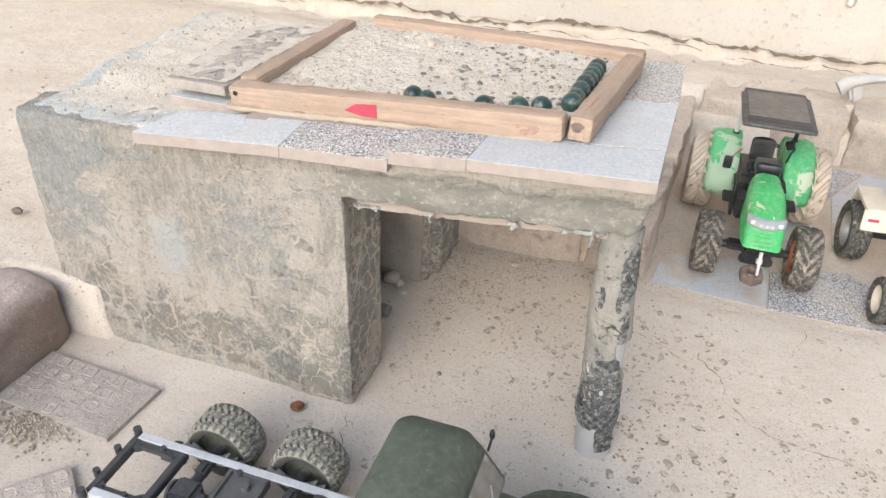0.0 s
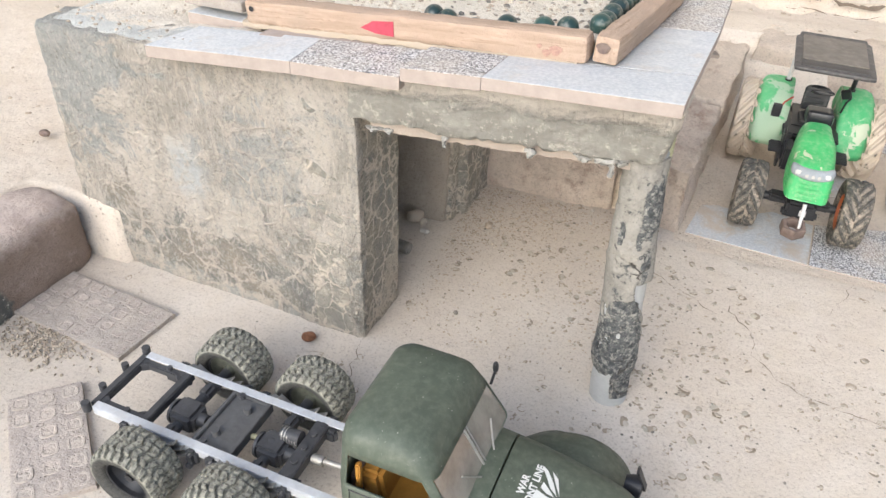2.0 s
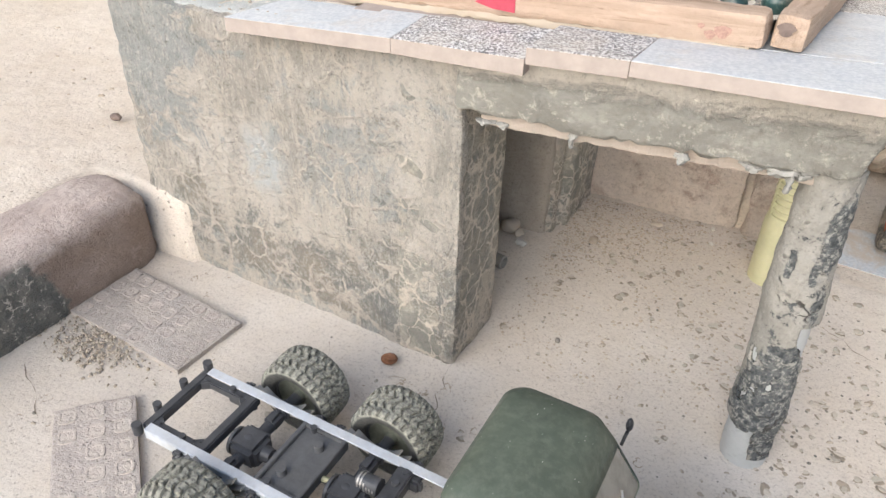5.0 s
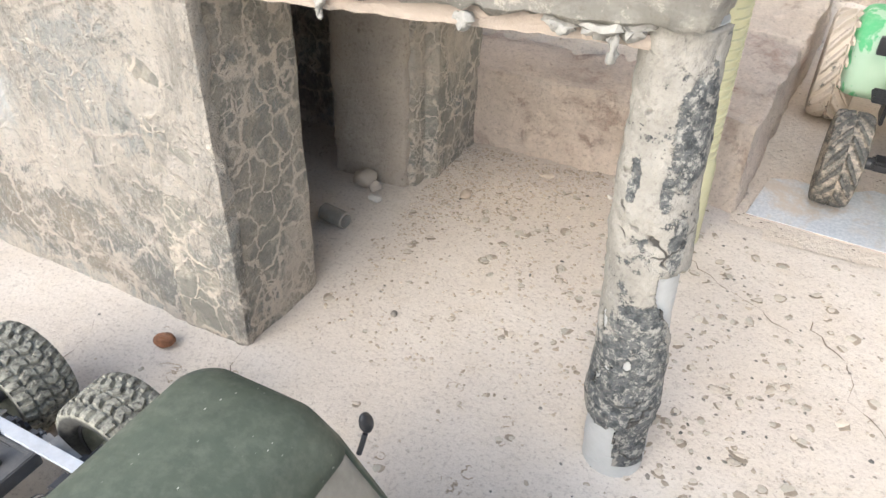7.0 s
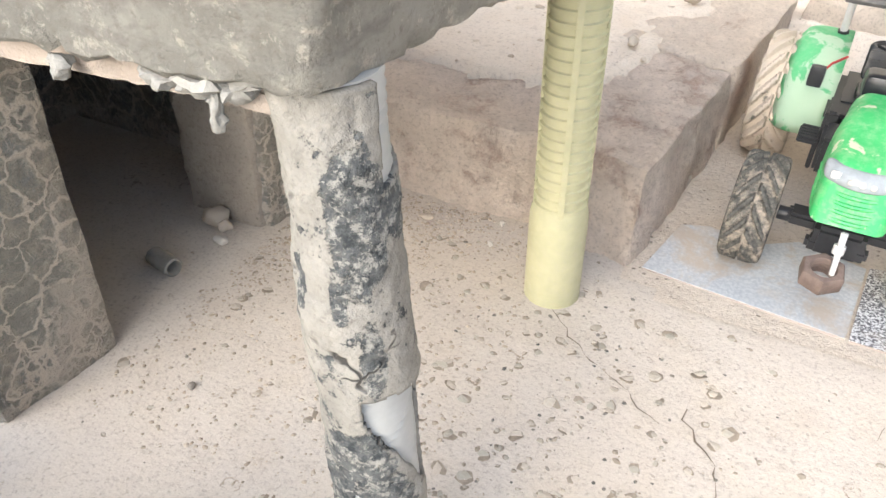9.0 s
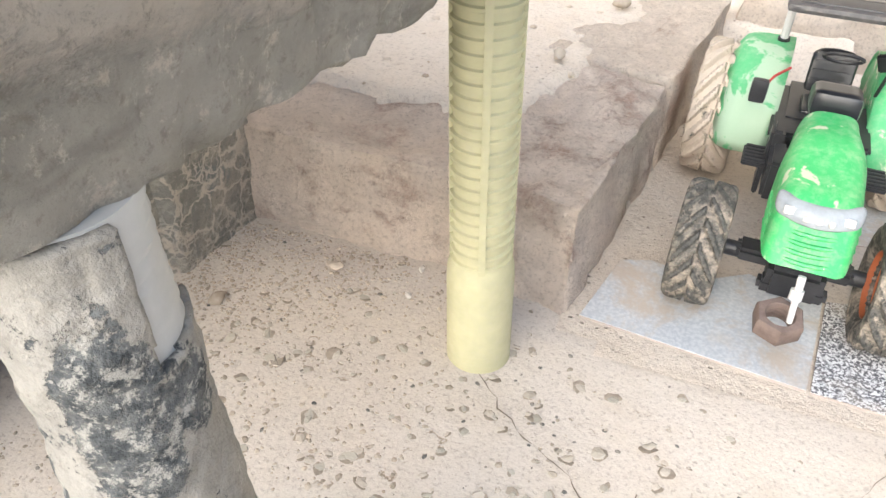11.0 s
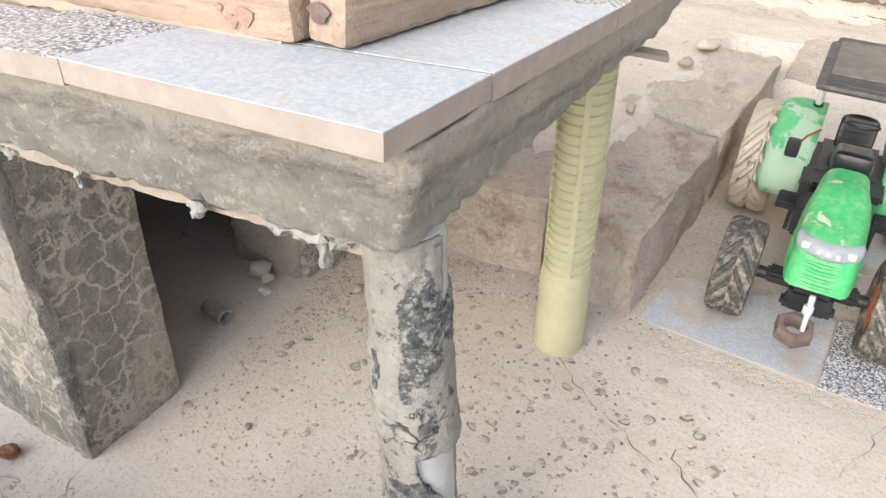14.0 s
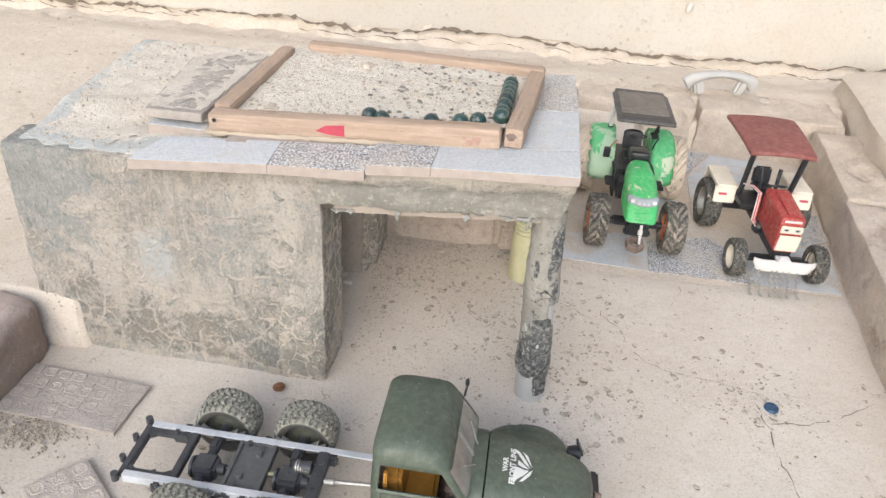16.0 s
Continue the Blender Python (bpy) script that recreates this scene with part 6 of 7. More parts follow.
def green_tractor():
    for s in (1, -1):
        tractor_wheel(green, side(0.002, 0.0500 * s, 0.0345, s), 0.0355, 0.026, 0.019, MUDTYRE, ORANGE, 15, "front_wheel", "black lugged tyre streaked with mud", "orange rim")
        tractor_wheel(green, side(-0.160, 0.0640 * s, 0.0470, s), 0.0480, 0.032, 0.027, CAKED, ORANGE, 16, "rear_wheel", "large tyre caked with pale mud", "orange rim")
    # bonnet
    bm = bmesh.new()
    rings = []
    for k in range(33):
        t = k / 32
        nose = math.sqrt(max(0.0, 1 - max(0.0, (0.14 - t) / 0.14) ** 2))
        x0 = 0.034 - 0.080 * t
        top = 0.0905 + 0.0105 * smooth01(t * 1.5) - 0.006 * (1 - nose)
        base = 0.058 + 0.008 * t
        w = (0.0205 + 0.0010 * smooth01(t * 3) - 0.0046 * smooth01((t - 0.45) / 0.55)) * (0.74 + 0.26 * nose)
        ring = []
        for i in range(29):
            a = math.pi * i / 28
            z = base + (top - base) * abs(math.sin(a)) ** 0.55
            ring.append((x0 + (1 - smooth01(t / 0.5)) * 0.50 * (0.090 - z), w * math.copysign(abs(math.cos(a)) ** 0.5, math.cos(a)), z))
        rings.append(ring)
    loft(bm, rings)
    part("bonnet", bm, TGREEN, green, "bright green bonnet with mud splashes")
    for k in range(4):
        z = 0.0612 + 0.0042 * k
        x = nose_x(z)
        bm = bmesh.new()
        sweep(bm, [(x - 0.036, 0.0212, z), (x - 0.014, 0.0204, z), (x - 0.0050, 0.0162, z), (x - 0.0014, 0.006, z), (x - 0.0008, 0, z), (x - 0.0014, -0.006, z), (x - 0.0050, -0.0162, z), (x - 0.014, -0.0204, z), (x - 0.036, -0.0212, z)], 0.0012, 6)
        part("grille_bar", bm, TGREEN, green, "raised green grille line")
    bm = bmesh.new()
    gridbox((0.0335, -0.0205, 0.0775), (0.0425, 0.0205, 0.0868), 0.0024, 0.0036, bm)
    for v in bm.verts:
        v.co.x -= 19.0 * v.co.y**2 + 0.50 * (v.co.z - 0.0820)
        v.co.z += 3 * v.co.y**2
    lamps = part("headlamp_strip", bm, CHROME, green, "clear wraparound headlamp strip")
    for y in (-0.0055, 0.0005, 0.0060):
        bm = bmesh.new()
        box(bm, (0.0010, 0.0030, 0.0032), (0.0425, y, 0.0822), 0.0005, (0, -26, 0))
        part("bulb", bm, STEEL, lamps, "grey lamp bulb")
    for y in (-0.013, 0.013):
        bm = bmesh.new()
        box(bm, (0.0010, 0.0065, 0.0044), (0.0390, y, 0.0832), 0.0010, (0, -26, 0))
        part("reflector", bm, WHITE, lamps, "pale lamp reflector")
    # chassis and stud
    bm = bmesh.new()
    box(bm, (0.150, 0.026, 0.020), (-0.050, 0, 0.044), 0.002)
    box(bm, (0.022, 0.028, 0.018), (0.024, 0, 0.042), 0.003)
    box(bm, (0.010, 0.034, 0.008), (0.028, 0, 0.037), 0.002)
    rod(bm, (0, -0.036, 0.0345), (0, 0.036, 0.0345), 0.0045)
    box(bm, (0.016, 0.060, 0.008), (0, 0, 0.036), 0.002)
    rod(bm, (-0.160, -0.055, 0.047), (-0.160, 0.055, 0.047), 0.008)
    box(bm, (0.070, 0.050, 0.030), (-0.135, 0, 0.058), 0.004)
    part("chassis", bm, BLACK, green, "black plastic chassis and axles")
    bm = bmesh.new()
    box(bm, (0.030, 0.010, 0.024), (-0.040, -0.021, 0.062), 0.002)
    box(bm, (0.020, 0.008, 0.030), (-0.062, -0.024, 0.066), 0.002)
    part("side_box", bm, BLACK, green, "black moulded engine side")
    bm = bmesh.new()
    rod(bm, (0.058, 0.000, 0.060), (0.064, 0.001, 0.036), 0.0020, 0.0015)
    rod(bm, (0.0595, 0.000, 0.053), (0.0608, 0.000, 0.0480), 0.0032)
    part("white_stud", bm, WHITE, green, "white plastic stud")
    # wings
    for s in (1, -1):
        bm = bmesh.new()
        arch(bm, -0.160, 0.046, 0.0545, 0.026 * s, 0.0620 * s, -4, 160, 0.016, 24)
        rim_rows = [(-0.160 + 0.0545 * math.cos(radians(a)), 0.028 * s, 0.046 + 0.0545 * math.sin(radians(a))) for a in range(-4, 161, 8)]
        lower = [(x, y, 0.060) for x, y, z in rim_rows]
        loft(bm, [rim_rows, lower], closed=False)
        thicken(part("wing", bm, TGREENMUD if s < 0 else TGREENDUST, green, "green wing smeared with mud" if s < 0 else "bright green wing with a dusty edge"), 0.003)
    bm = bmesh.new()
    box(bm, (0.064, 0.058, 0.006), (-0.100, 0, 0.069), 0.002)
    part("platform", bm, BLACK, green)
    for s in (1, -1):
        bm = bmesh.new()
        box(bm, (0.024, 0.014, 0.003), (-0.060, 0.033 * s, 0.060), 0.0008)
        box(bm, (0.026, 0.003, 0.020), (-0.060, 0.028 * s, 0.052), 0.0008)
        footstep = part("step", bm, BLACK, green, "black ribbed footstep")
        for k in range(5):
            bm = bmesh.new()
            box(bm, (0.002, 0.012, 0.0016), (-0.069 + 0.0045 * k, 0.033 * s, 0.0622), 0.0003)
            part("rib", bm, BLACK, footstep)
    # seat and dash
    bm = gridbox((-0.132, -0.014, 0.069), (-0.100, 0.014, 0.076), 0.004, 0.0035)
    seat = part("seat", bm, GLOSSBLACK, green, "black moulded seat")
    bm = gridbox((-0.141, -0.0140, 0.075), (-0.133, 0.0140, 0.103), 0.004, 0.004)
    for k in range(4):
        box(bm, (0.0014, 0.024, 0.0022), (-0.1335, 0, 0.084 + 0.0058 * k), 0.0004)
    shaped(bm, lambda x, y, z: (x - 0.25 * (z - 0.077) + 12 * y * y, y, z - 8 * y * y * (1 if z > 0.1 else 0)))
    part("backrest", bm, GLOSSBLACK, seat)
    bm = gridbox((-0.080, -0.0135, 0.090), (-0.050, 0.0135, 0.106), 0.004, 0.004)
    shaped(bm, lambda x, y, z: (x, y, z + 0.12 * (x + 0.083)))
    part("dashboard", bm, GLOSSBLACK, green, "dark glossy dashboard")
    bm = bmesh.new()
    pts = [(-0.094 + 0.006 * math.sin(a) * 0.6, 0.011 * math.cos(a), 0.114 + 0.009 * math.sin(a) * 0.4) for a in (math.tau * k / 16 for k in range(17))]
    sweep(bm, pts, 0.0011, 6)
    part("steering_wheel", bm, BLACK, green)
    # mirror, levers
    bm = bmesh.new()
    sweep(bm, [(-0.108, -0.026, 0.098), (-0.095, -0.034, 0.096), (-0.080, -0.039, 0.093)], 0.0009, 6)
    mirror = part("mirror_arm", bm, WIRERED, green, "thin orange arm")
    bm = gridbox((-0.084, -0.046, 0.083), (-0.078, -0.036, 0.098), 0.003, 0.0015)
    part("mirror", bm, BLACK, mirror, "black side mirror")
    bm = bmesh.new()
    sweep(bm, [(-0.112, 0.026, 0.088), (-0.104, 0.027, 0.104), (-0.100, 0.029, 0.110)], 0.0012, 6)
    box(bm, (0.004, 0.010, 0.014), (-0.116, 0.026, 0.108), 0.001, (20, 30, 0))
    part("lever", bm, BLACK, green)
    for s in (1, -1):
        bm = bmesh.new()
        rod(bm, (-0.150, 0.033 * s, 0.082), (-0.146, 0.034 * s, 0.104), 0.0040, seg=8)
        part("canopy_post", bm, BLACK, green)
        bm = bmesh.new()
        rod(bm, (-0.146, 0.034 * s, 0.104), (-0.135, 0.034 * s, 0.147), 0.0026, seg=8)
        part("canopy_post", bm, WHITE if s < 0 else BLACK, green, "slim canopy post")
    bm = gridbox((-0.174, -0.0395, 0.1465), (-0.055, 0.0395, 0.1520), 0.006, 0.0025)
    shaped(bm, lambda x, y, z: (x, y * (1.0 if x > -0.160 else 0.90), z))
    top = part("canopy", bm, CANOPYBLACK, green, "dusty dark plastic canopy")
    bm = gridbox((-0.158, -0.0325, 0.1515), (-0.079, 0.0325, 0.1535), 0.006, 0.001)
    part("canopy_panel", bm, CANOPYDUST, top, "dusty brown-grey panel")
    bm = gridbox((-0.076, -0.0335, 0.1510), (-0.060, 0.0335, 0.1530), 0.006, 0.001)
    part("canopy_visor", bm, BLACK, top, "dark glossy visor strip")

    for ob in green.children:
        if ob.name.split(".")[0] in ("platform", "seat", "mirror_arm", "lever", "canopy_post", "canopy", "steering_wheel", "step"):
            ob.location.x -= 0.006 if ob.name.startswith("step") else 0.012
        if ob.name.split(".")[0] in ("bonnet", "grille_bar", "headlamp_strip", "white_stud", "dashboard", "side_box"):
            ob.location.x -= 0.008


green_tractor()

# the big iron nut hung on the tractor's nose
hexa = bmesh.new()
N = 36
def hexr(a, r):
    k = (a + math.pi / 6) % (math.pi / 3) - math.pi / 6
    return r * math.cos(math.pi / 6) / math.cos(k)
rings = [[(hexr(a, r) * math.cos(a), hexr(a, r) * math.sin(a), z) if hx else (r * math.cos(a), r * math.sin(a), z) for a in (math.tau * i / N for i in range(N))] for r, z, hx in ((0.0078, 0.0, False), (0.0134, 0.0, True), (0.0143, 0.001, True), (0.0143, 0.011, True), (0.0132, 0.0125, True), (0.0084, 0.0125, False), (0.0075, 0.011, False))]
z = 0.0102
for k in range(8):
    rings.append([((0.0075 if k % 2 else 0.0080) * math.cos(a), (0.0075 if k % 2 else 0.0080) * math.sin(a), z - 0.0014 * k) for a in (math.tau * i / N for i in range(N))])
loft(hexa, rings, caps=False)
nut = part("iron_nut", hexa, RUST, None, "large rusty iron nut in front of the tractor")
tagged(nut, "", "nut")
nut.matrix_basis = pose(0.3475, 0.2790, 0.0310, 12, 0, 5) @ Matrix.Scale(0.88, 4)

RT = pose(0.5315, 0.2860, 0.004, 0, 0, -90.0) @ Matrix.Scale(0.95, 4)
red = thing("toy_tractor", RT, "red and ivory toy tractor with a faded red canopy", "toy tractor")


def red_tractor():
    for s in (1, -1):
        tractor_wheel(red, side(0.0, 0.0540 * s, 0.0255, s), 0.0262, 0.018, 0.016, DARKTYRE, IVORY, 17, "front_wheel", "small black lugged tyre", "ivory rim")
        tractor_wheel(red, side(-0.136, 0.0640 * s, 0.0350, s), 0.0365, 0.024, 0.022, DARKTYRE, STEEL, 18, "rear_wheel", "black lugged tyre", "grey rim")
    bm = gridbox((-0.062, -0.0160, 0.046), (0.016, 0.0160, 0.0955), 0.0045, 0.0035)
    shaped(bm, lambda x, y, z: (x + 0.10 * (0.09 - z) * (1 if x > 0 else 0), y, z + 0.05 * (-x)))
    bonnet_ob = part("bonnet", bm, TRED, red, "square red bonnet")
    bm = gridbox((-0.052, -0.0058, 0.0957), (0.010, 0.0058, 0.0974), 0.005, 0.0008)
    shaped(bm, lambda x, y, z: (x, y, z + 0.05 * (-x)))
    part("bonnet_ridge", bm, TRED, bonnet_ob)
    for z0, z1 in ((0.0480, 0.0725), (0.0740, 0.0850)):
        bm = bmesh.new()
        box(bm, (0.0020, 0.0280, z1 - z0), (0.0182 + 0.10 * (0.09 - (z0 + z1) / 2), 0, (z0 + z1) / 2), 0.0005, (0, 6, 0))
        face = part("front_panel", bm, IVORY, red, "ivory grille panel")
    for y in (-0.0072, 0.0072):
        bm = bmesh.new()
        box(bm, (0.0016, 0.0080, 0.0050), (0.0200, y, 0.0797), 0.0015, (0, 6, 0))
        part("headlamp", bm, CHROME, face)
        bm = bmesh.new()
        box(bm, (0.0016, 0.0032, 0.0028), (0.0207, y, 0.0797), 0.0006, (0, 6, 0))
        part("bulb", bm, BLACK, face)
    bm = bmesh.new()
    box(bm, (0.0010, 0.022, 0.0034), (0.0166, 0, 0.0900), 0.0003, (0, 6, 0))
    part("badge", bm, WHITE, red, "white badge with faint bars")
    bm = bmesh.new()
    box(bm, (0.140, 0.026, 0.018), (-0.060, 0, 0.044), 0.002)
    box(bm, (0.060, 0.030, 0.030), (-0.075, 0, 0.052), 0.004)
    rod(bm, (0, -0.044, 0.0255), (0, 0.044, 0.0255), 0.0034)
    box(bm, (0.010, 0.070, 0.007), (0, 0, 0.029), 0.0015)
    rod(bm, (-0.136, -0.054, 0.035), (-0.136, 0.054, 0.035), 0.007)
    bmesh.ops.create_uvsphere(bm, u_segments=14, v_segments=10, radius=0.010, matrix=pose(-0.052, -0.014, 0.046))
    part("chassis", bm, BLACK, red, "black chassis and engine block")
    bm = gridbox((-0.120, -0.040, 0.060), (-0.070, 0.040, 0.070), 0.006, 0.003)
    part("platform", bm, BLACK, red, "black footplate")
    bm = bmesh.new()
    box(bm, (0.032, 0.026, 0.010), (-0.118, 0, 0.075), 0.003)
    box(bm, (0.008, 0.026, 0.026), (-0.134, 0, 0.088), 0.003, (0, -10, 0))
    part("seat", bm, BLACK, red, "black seat")
    for s in (1, -1):
        bm = gridbox((-0.168, 0.0400 * s if s > 0 else -0.0690, 0.075), (-0.104, 0.0690 if s > 0 else -0.0400, 0.081), 0.005, 0.002)
        box(bm, (0.004, 0.030, 0.026), (-0.1055, 0.0545 * s, 0.066), 0.0012, (0, -14, 0))
        box(bm, (0.004, 0.030, 0.022), (-0.1680, 0.0545 * s, 0.068), 0.0012, (0, 14, 0))
        box(bm, (0.060, 0.004, 0.020), (-0.136, 0.0410 * s, 0.070), 0.001)
        fender = part("wing", bm, IVORY, red, "square ivory wing")
        bm = bmesh.new()
        box(bm, (0.0012, 0.0120, 0.0036), (-0.1028, 0.0580 * s, 0.0670), 0.0003, (0, -14, 0))
        part("reflector", bm, RED, fender, "small red reflector")
        bm = bmesh.new()
        rod(bm, (-0.106, 0.034 * s, 0.068), (-0.092, 0.036 * s, 0.1435), 0.0040, seg=8)
        part("canopy_post", bm, BLACK, red, "black canopy post")
        bm = bmesh.new()
        rod(bm, (-0.096, 0.010 * s, 0.075), (-0.106, 0.013 * s, 0.112), 0.0024, 0.0030, seg=8)
        part("lever", bm, BLACK, red, "dark upright lever")
    bm = gridbox((-0.205, -0.0480, 0.1455), (-0.080, 0.0480, 0.1530), 0.006, 0.0034)
    shaped(bm, lambda x, y, z: (x, y * (1.0 - 0.8 * (x + 0.142)), z - 1.2 * y * y - 0.7 * (x + 0.142) ** 2 - 0.03 * (x + 0.142)))
    part("canopy", bm, CANOPYRED, red, "faded red moulded canopy")
    bm = bmesh.new()
    pts = [(-0.074 + 0.007 * math.sin(a), 0.014 * math.cos(a), 0.101 + 0.004 * math.sin(a)) for a in (math.tau * k / 16 for k in range(17))]
    sweep(bm, pts, 0.0012, 6)
    rod(bm, (-0.074, 0, 0.101), (-0.064, 0, 0.090), 0.0014, seg=6)
    part("steering_wheel", bm, BLACK, red)
    for k, (mat_w, off) in enumerate(((WIRERED, 0.0), (WIREWHITE, 0.0016), (WIREWHITE, -0.0016), (WIRERED, 0.003))):
        bm = bmesh.new()
        sweep(bm, [(-0.100, -0.034 + off, 0.088), (-0.082, -0.028 + off, 0.094), (-0.066, -0.022 + off, 0.092), (-0.060, -0.023 + off, 0.070), (-0.056, -0.024 + off, 0.055), (-0.046, -0.020 + off, 0.050)], 0.0009, 6)
        part("wire", bm, mat_w, red, "loose thin wire")
    # front blade
    bm = gridbox((0.022, -0.0410, 0.023), (0.0260, 0.0410, 0.0400), 0.004, 0.0014)
    shaped(bm, lambda x, y, z: (x - 5 * max(0, abs(y) - 0.032) ** 1.2 * 0.18, 0.003 + y * (1.0 if z > 0.031 else 0.90), z + 0.10 * max(0, abs(y) - 0.03)))
    blade = part("front_blade", bm, WHITE, red, "white plastic front blade")
    bm = bmesh.new()
    rod(bm, (0.020, -0.005, 0.042), (0.020, 0.005, 0.042), 0.0036)
    box(bm, (0.014, 0.018, 0.005), (0.020, 0, 0.040), 0.001)
    part("hinge", bm, WHITE, blade)
    rnd = random.Random(8)
    for y in (-0.038, -0.029, -0.012, -0.006, 0.002, 0.010, 0.020):
        bm = bmesh.new()
        lean = rnd.uniform(-0.003, 0.003)
        pts = []
        for k in range(40):
            t = k / 39
            pts.append((0.026 + 0.026 * t + 0.0012 * math.cos(t * 40), y + lean * t + 0.0014 * math.sin(t * 40), max(0.0010, 0.026 - 0.031 * t)))
        sweep(bm, pts, 0.0010, 5)
        part("chain", bm, STEEL, blade, "dusty hanging chain")


red_tractor()
for ob in red.children:
    if ob.name.split(".")[0] in ("bonnet", "front_panel", "badge"):
        ob.location.x, ob.location.z = -0.005, 0.003

# ---- small things ----
def handle():
    """A white plastic handle with two feet, lying on the bricks."""
    bm = bmesh.new()
    rings = []
    for k in range(25):
        t = k / 24
        a = math.pi * (0.06 + 0.88 * t)
        x, z = -0.056 * math.cos(a), 0.010 + 0.022 * math.sin(a)
        w, h = 0.0085, 0.0055 + 0.0035 * abs(math.cos(a)) ** 2
        rings.append([(x + h * 0.7 * math.cos(b) * math.cos(a) * -1, w * math.sin(b), z + h * math.cos(b)) for b in (math.tau * i / 12 for i in range(12))])
    loft(bm, rings)
    for x in (-0.034, 0.034):
        box(bm, (0.016, 0.015, 0.026), (x, 0, 0.012), 0.004, (0, 20 * (1 if x > 0 else -1), 0))
    ob = part("plastic_handle", bm, DUSTYWHITE, None, "white plastic handle lying on the soil")
    ob.matrix_basis = pose(0.546, 0.742, 0.081, 0, 0, 9) @ Matrix.Scale(1.12, 4)
    tagged(ob, "", "handle")


handle()

bm = bmesh.new()
bmesh.ops.create_uvsphere(bm, u_segments=20, v_segments=14, radius=1)
for v in bm.verts:
    a = math.atan2(v.co.y, v.co.z)
    k = 1 + 0.15 * math.sin(a * 6 + 2.5 * v.co.x) * (1 - v.co.x**2)
    v.co = Vector((v.co.x * 0.0064, v.co.y * 0.0045 * k, v.co.z * 0.0042 * k))
rough(bm, 0.0005, 260, 2)
nut2 = part("nut_shell", bm, SHELL, None, "ridged brown nut shell on the cement floor")
tagged(nut2, "", "nut shell")
nut2.matrix_basis = pose(-0.0385, -0.0100, 0.0044, 0, 0, 25)

bm = bmesh.new()
lathe(bm, [(0.0, 0.0020), (0.0050, 0.0024), (0.0066, 0.0022), (0.0074, 0.0010), (0.0076, -0.002)], 24)
rough(bm, 0.0004, 200, 3)
cap = part("blue_glass_disc", bm, BLUE, None, "blue glass bead set into the cement floor")
tagged(cap, "", "bead")
cap.matrix_basis = pose(0.4640, 0.0385, 0.0008)

bm = bmesh.new()
lathe(bm, [(0.0050, 0.0), (0.0062, 0.0), (0.0062, 0.020), (0.0052, 0.021), (0.0045, 0.020), (0.0045, 0.002), (0.0045, 0.0)], 20)
rough(bm, 0.0003, 200, 3)
tube = part("broken_tube", bm, CEMENT, None, "short broken grey tube in the doorway")
tagged(tube, "", "tube")
tube.matrix_basis = pose(-0.026, 0.142, 0.0066, 0, 90, -12)
stone((-0.005, 0.180, 0.0025), (0.0055, 0.004, 0.0028), LIMEWHITE, "white chip on the floor by the doorway", 4)
stone((-0.022, 0.196, 0.006), (0.009, 0.008, 0.0075), SANDLUMP, "rounded clod inside the doorway", 5)
stone((-0.012, 0.192, 0.0035), (0.005, 0.004, 0.0045), SANDLUMP, "small clod inside the doorway", 6)
stone((0.151, 0.288, 0.0014), (0.0035, 0.002, 0.0014), LIMEWHITE, "tiny white chip on the floor", 7)
stone((0.153, 0.262, 0.0014), (0.003, 0.002, 0.0014), LIMEWHITE, "tiny white chip by the brick", 8)
stone((0.100, 0.2700, 0.002), (0.006, 0.004, 0.002), SANDLUMP, "flat dry clod under the porch", 9)
stone((0.514, 0.934, 0.177), (0.010, 0.004, 0.008), LIMEWHITE, "pale stone stuck in the wall", 10)
stone((0.053, 0.216, 0.002), (0.0065, 0.004, 0.0022), SANDLUMP, "flat clod under the porch", 11)
stone((0.0665, 0.0705, 0.001), (0.0028, 0.002, 0.0016), DARKGRAVEL, "dark pebble under the porch", 12)

stone((-0.398, 0.099, 0.072), (0.006, 0.004, 0.003), RUST, "small reddish stone on the soil", 13)
stone((0.203, 0.595, 0.082), (0.008, 0.006, 0.006), GRAVEL, "brown stone on the sandy soil", 14)
stone((0.213, 0.668, 0.081), (0.017, 0.011, 0.004), SANDLUMP, "broken crust of soil behind the porch", 15)
stone((0.182, 0.465, 0.080), (0.007, 0.004, 0.004), GRAVEL, "small stone on the soil edge", 16)
stone((0.183, 0.029, 0.2575), (0.0022, 0.0012, 0.0009), DARKGRAVEL, "dark crumb in the joint of the tiles", 17)
stone((0.177, 0.030, 0.2572), (0.0013, 0.0009, 0.0007), DARKGRAVEL, "small dark crumb in the joint of the tiles", 18)

rnd = random.Random(11)


def strewn(count, x0, x1, y0, y1, sizes, keep, height, lift=0.0):
    out = []
    while len(out) < count:
        x, y = rnd.uniform(x0, x1), rnd.uniform(y0, y1)
        if rnd.random() < keep(x, y):
            s = rnd.choice(sizes)
            out.append((x, y, height(x, y) - s * lift, s))
    return out


def open_floor(x, y):
    if -0.29 < x < 0.02 and y > -0.004 or bank_depth(x, y) > -0.012:
        return 0.0
    return 1.0


def thick(x, y):
    near = math.exp(-(((x - 0.255) / 0.06) ** 2 + ((y - 0.08) / 0.11) ** 2)) + 0.7 * math.exp(-(((x - 0.44) / 0.06) ** 2 + ((y - 0.07) / 0.06) ** 2)) + 0.5 * math.exp(-(((x - 0.13) / 0.12) ** 2 + ((y - 0.2) / 0.1) ** 2))
    return open_floor(x, y) * min(1.0, 0.035 + near)


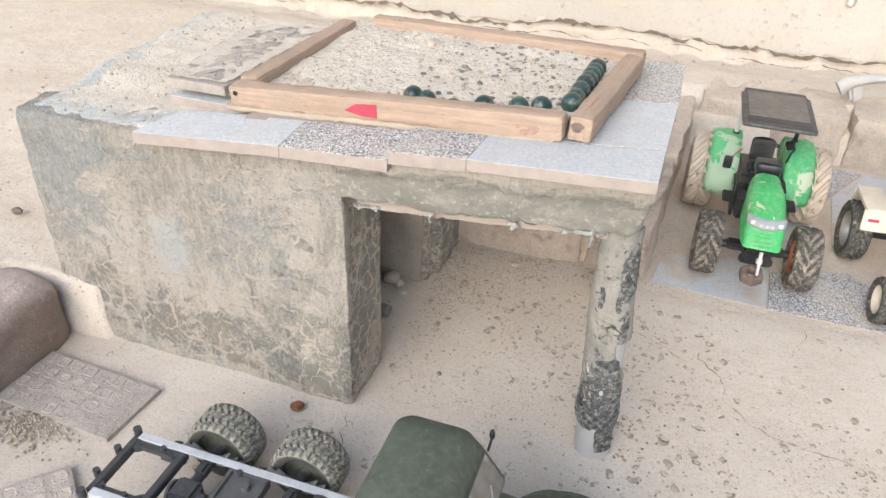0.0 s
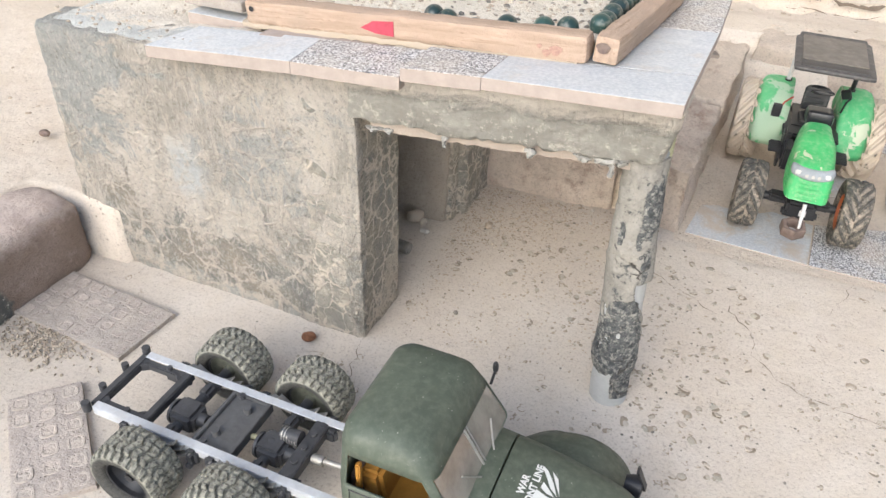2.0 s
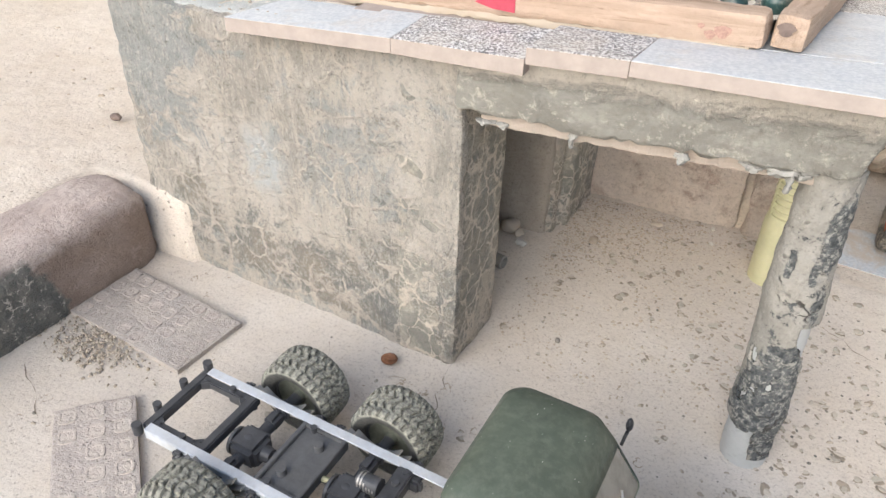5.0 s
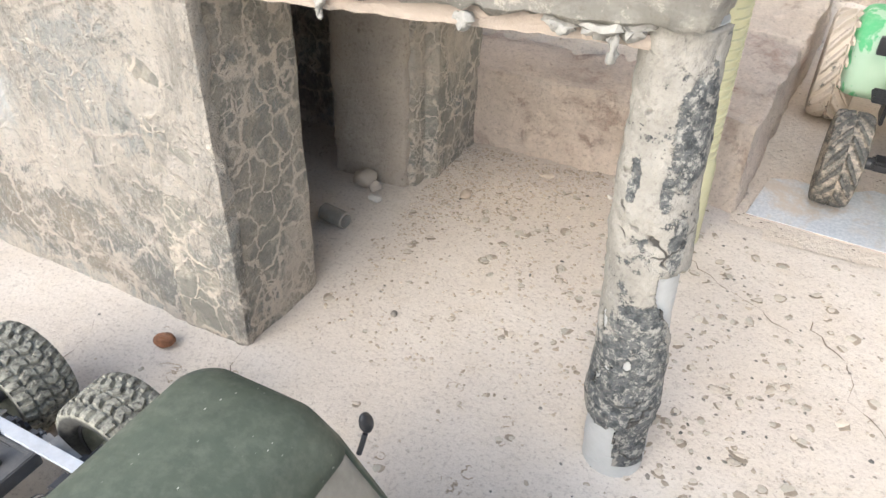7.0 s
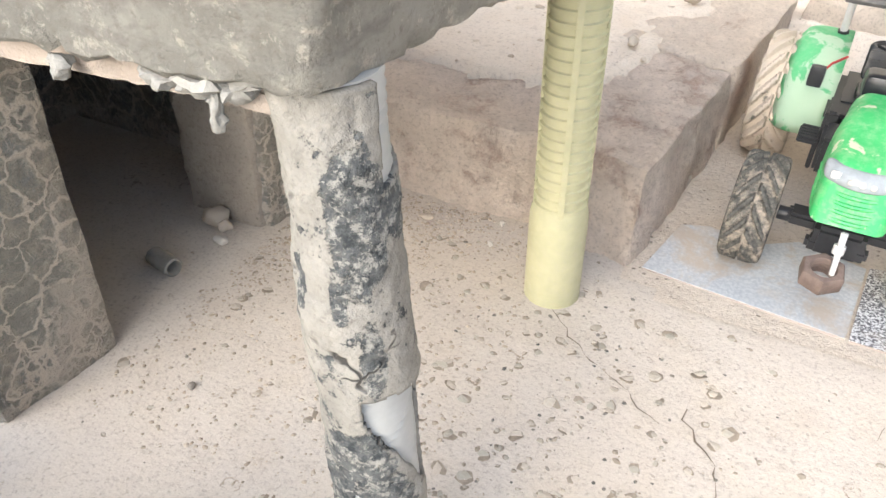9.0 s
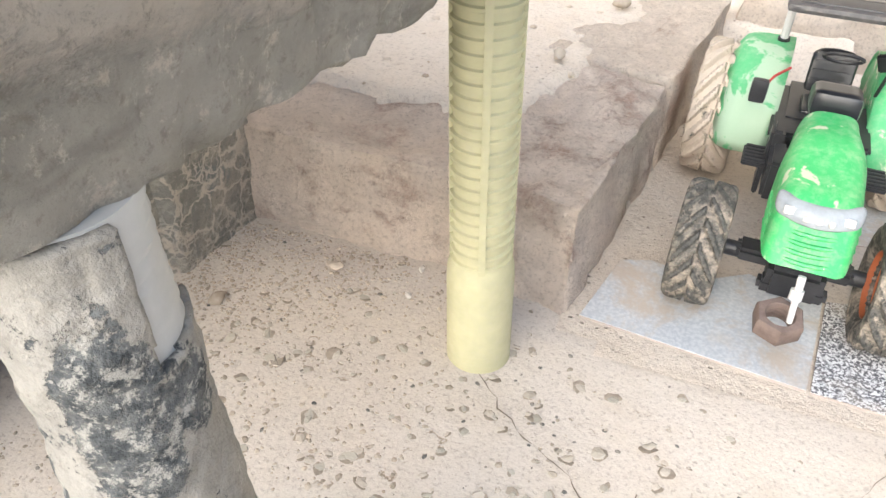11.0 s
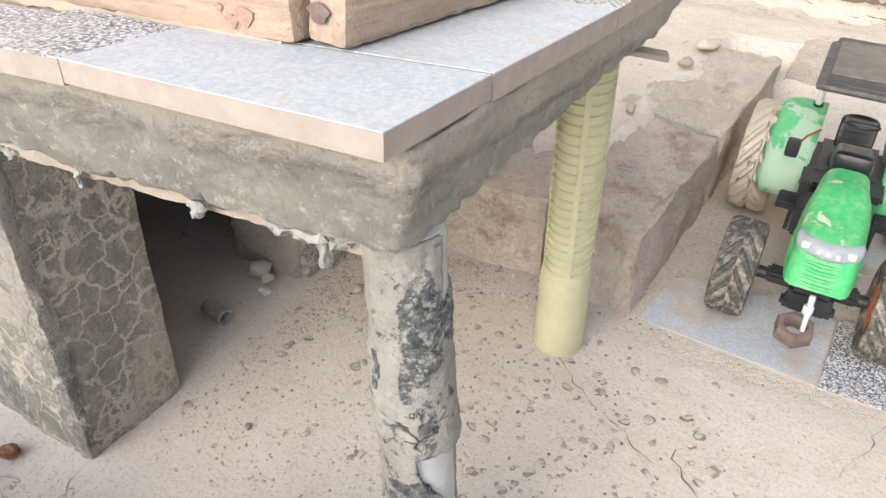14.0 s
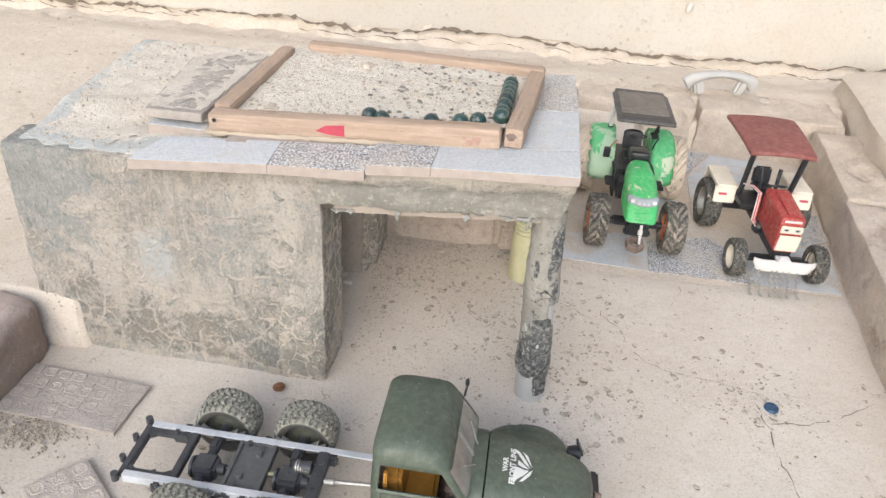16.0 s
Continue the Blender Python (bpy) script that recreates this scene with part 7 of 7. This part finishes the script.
scatter("embedded_stones", strewn(420, -0.28, 0.62, -0.25, 0.31, (0.0007, 0.0010, 0.0014, 0.0020, 0.0028), thick, floor_height, 0.30), GRAVEL, None, 6, 0.55, "small stones set in the worn cement floor", "stuff", "stones")
chips = strewn(560, -0.10, 0.62, -0.22, 0.31, (0.0010, 0.0014, 0.0018, 0.0024, 0.0030, 0.0042), thick, floor_height, 0.0)
# Thin darker discs stand in for the shade at the chip rims.
scatter("chip_rim_shade", [(x + 0.0002, y - 0.0002, z, 1.16 * r + 0.0002) for x, y, z, r in chips if r > 0.0012], RIMSHADE, None, 21, 0.07, "dark worn hollows round the bedded chips", "stuff", "hollows")
scatter("floor_chips", [(x, y, z + 0.0001, r) for x, y, z, r in chips], CHIPS, None, 16, 0.20, "flat grey and brown chips bedded in the worn cement floor", "stuff", "chips")
scatter("dark_grit", strewn(420, -0.28, 0.62, -0.25, 0.31, (0.0006, 0.0009, 0.0013, 0.0018), thick, floor_height, 0.2), DARKGRAVEL, None, 7, 0.5, "dark grit scattered over the cement floor", "stuff", "grit")
scatter("loose_gravel", strewn(700, -0.295, -0.175, -0.125, -0.055, (0.0005, 0.0008, 0.0011, 0.0016), lambda x, y: math.exp(-(((x + 0.245) / 0.035) ** 2 + ((y + 0.094) / 0.022) ** 2)), lambda x, y: 0.0022 * math.exp(-(((x + 0.235) / 0.03) ** 2 + ((y + 0.09) / 0.016) ** 2)) + 0.0008, 0), GRAVEL, None, 8, 0.8, "small heap of loose gravel by the relief tile", "stuff", "gravel")
scatter("soil_crumbs", strewn(900, -0.9, 1.0, 0.02, 0.93, (0.001, 0.0016, 0.0024, 0.004), lambda x, y: 1.0 if bank_depth(x, y) > 0.06 and not (-0.29 < x < 0.03 and y < 0.31) else 0.0, bank_height, 0.1), SANDLUMP, None, 9, 0.6, "crumbs and clods on the dry soil", "stuff", "crumbs")
scatter("porch_grit", strewn(1500, -0.03, 0.20, 0.03, 0.31, (0.0004, 0.0006, 0.0009, 0.0013), lambda x, y: open_floor(x, y) * (0.12 + 0.88 * smooth01((y - 0.10) / 0.12 + (0.05 - x) / 0.1)), floor_height, 0.1), GRAVEL, None, 12, 0.6, "brown grit scattered under the porch", "stuff", "grit")
scatter("porch_crumbs", strewn(1500, -0.02, 0.20, 0.04, 0.30, (0.0006, 0.0008, 0.0012, 0.0018), lambda x, y: open_floor(x, y) * (0.15 + 0.85 * smooth01((y - 0.15) / 0.1 + (0.06 - x) / 0.1)), floor_height, 0.1), SANDLUMP, None, 10, 0.6, "crumbs of mud under the porch", "stuff", "crumbs")
scatter("roof_crumbs", strewn(240, -0.270, -0.11, 0.01, 0.29, (0.0008, 0.0013, 0.002), lambda x, y: 1.0 if not (-0.17 < x and y < 0.21 and y > 0.03) else 0.0, lambda x, y: 0.2395, 0.0), SANDLUMP, None, 11, 0.5, "crumbs of soil on the toy house roof", "stuff", "crumbs")
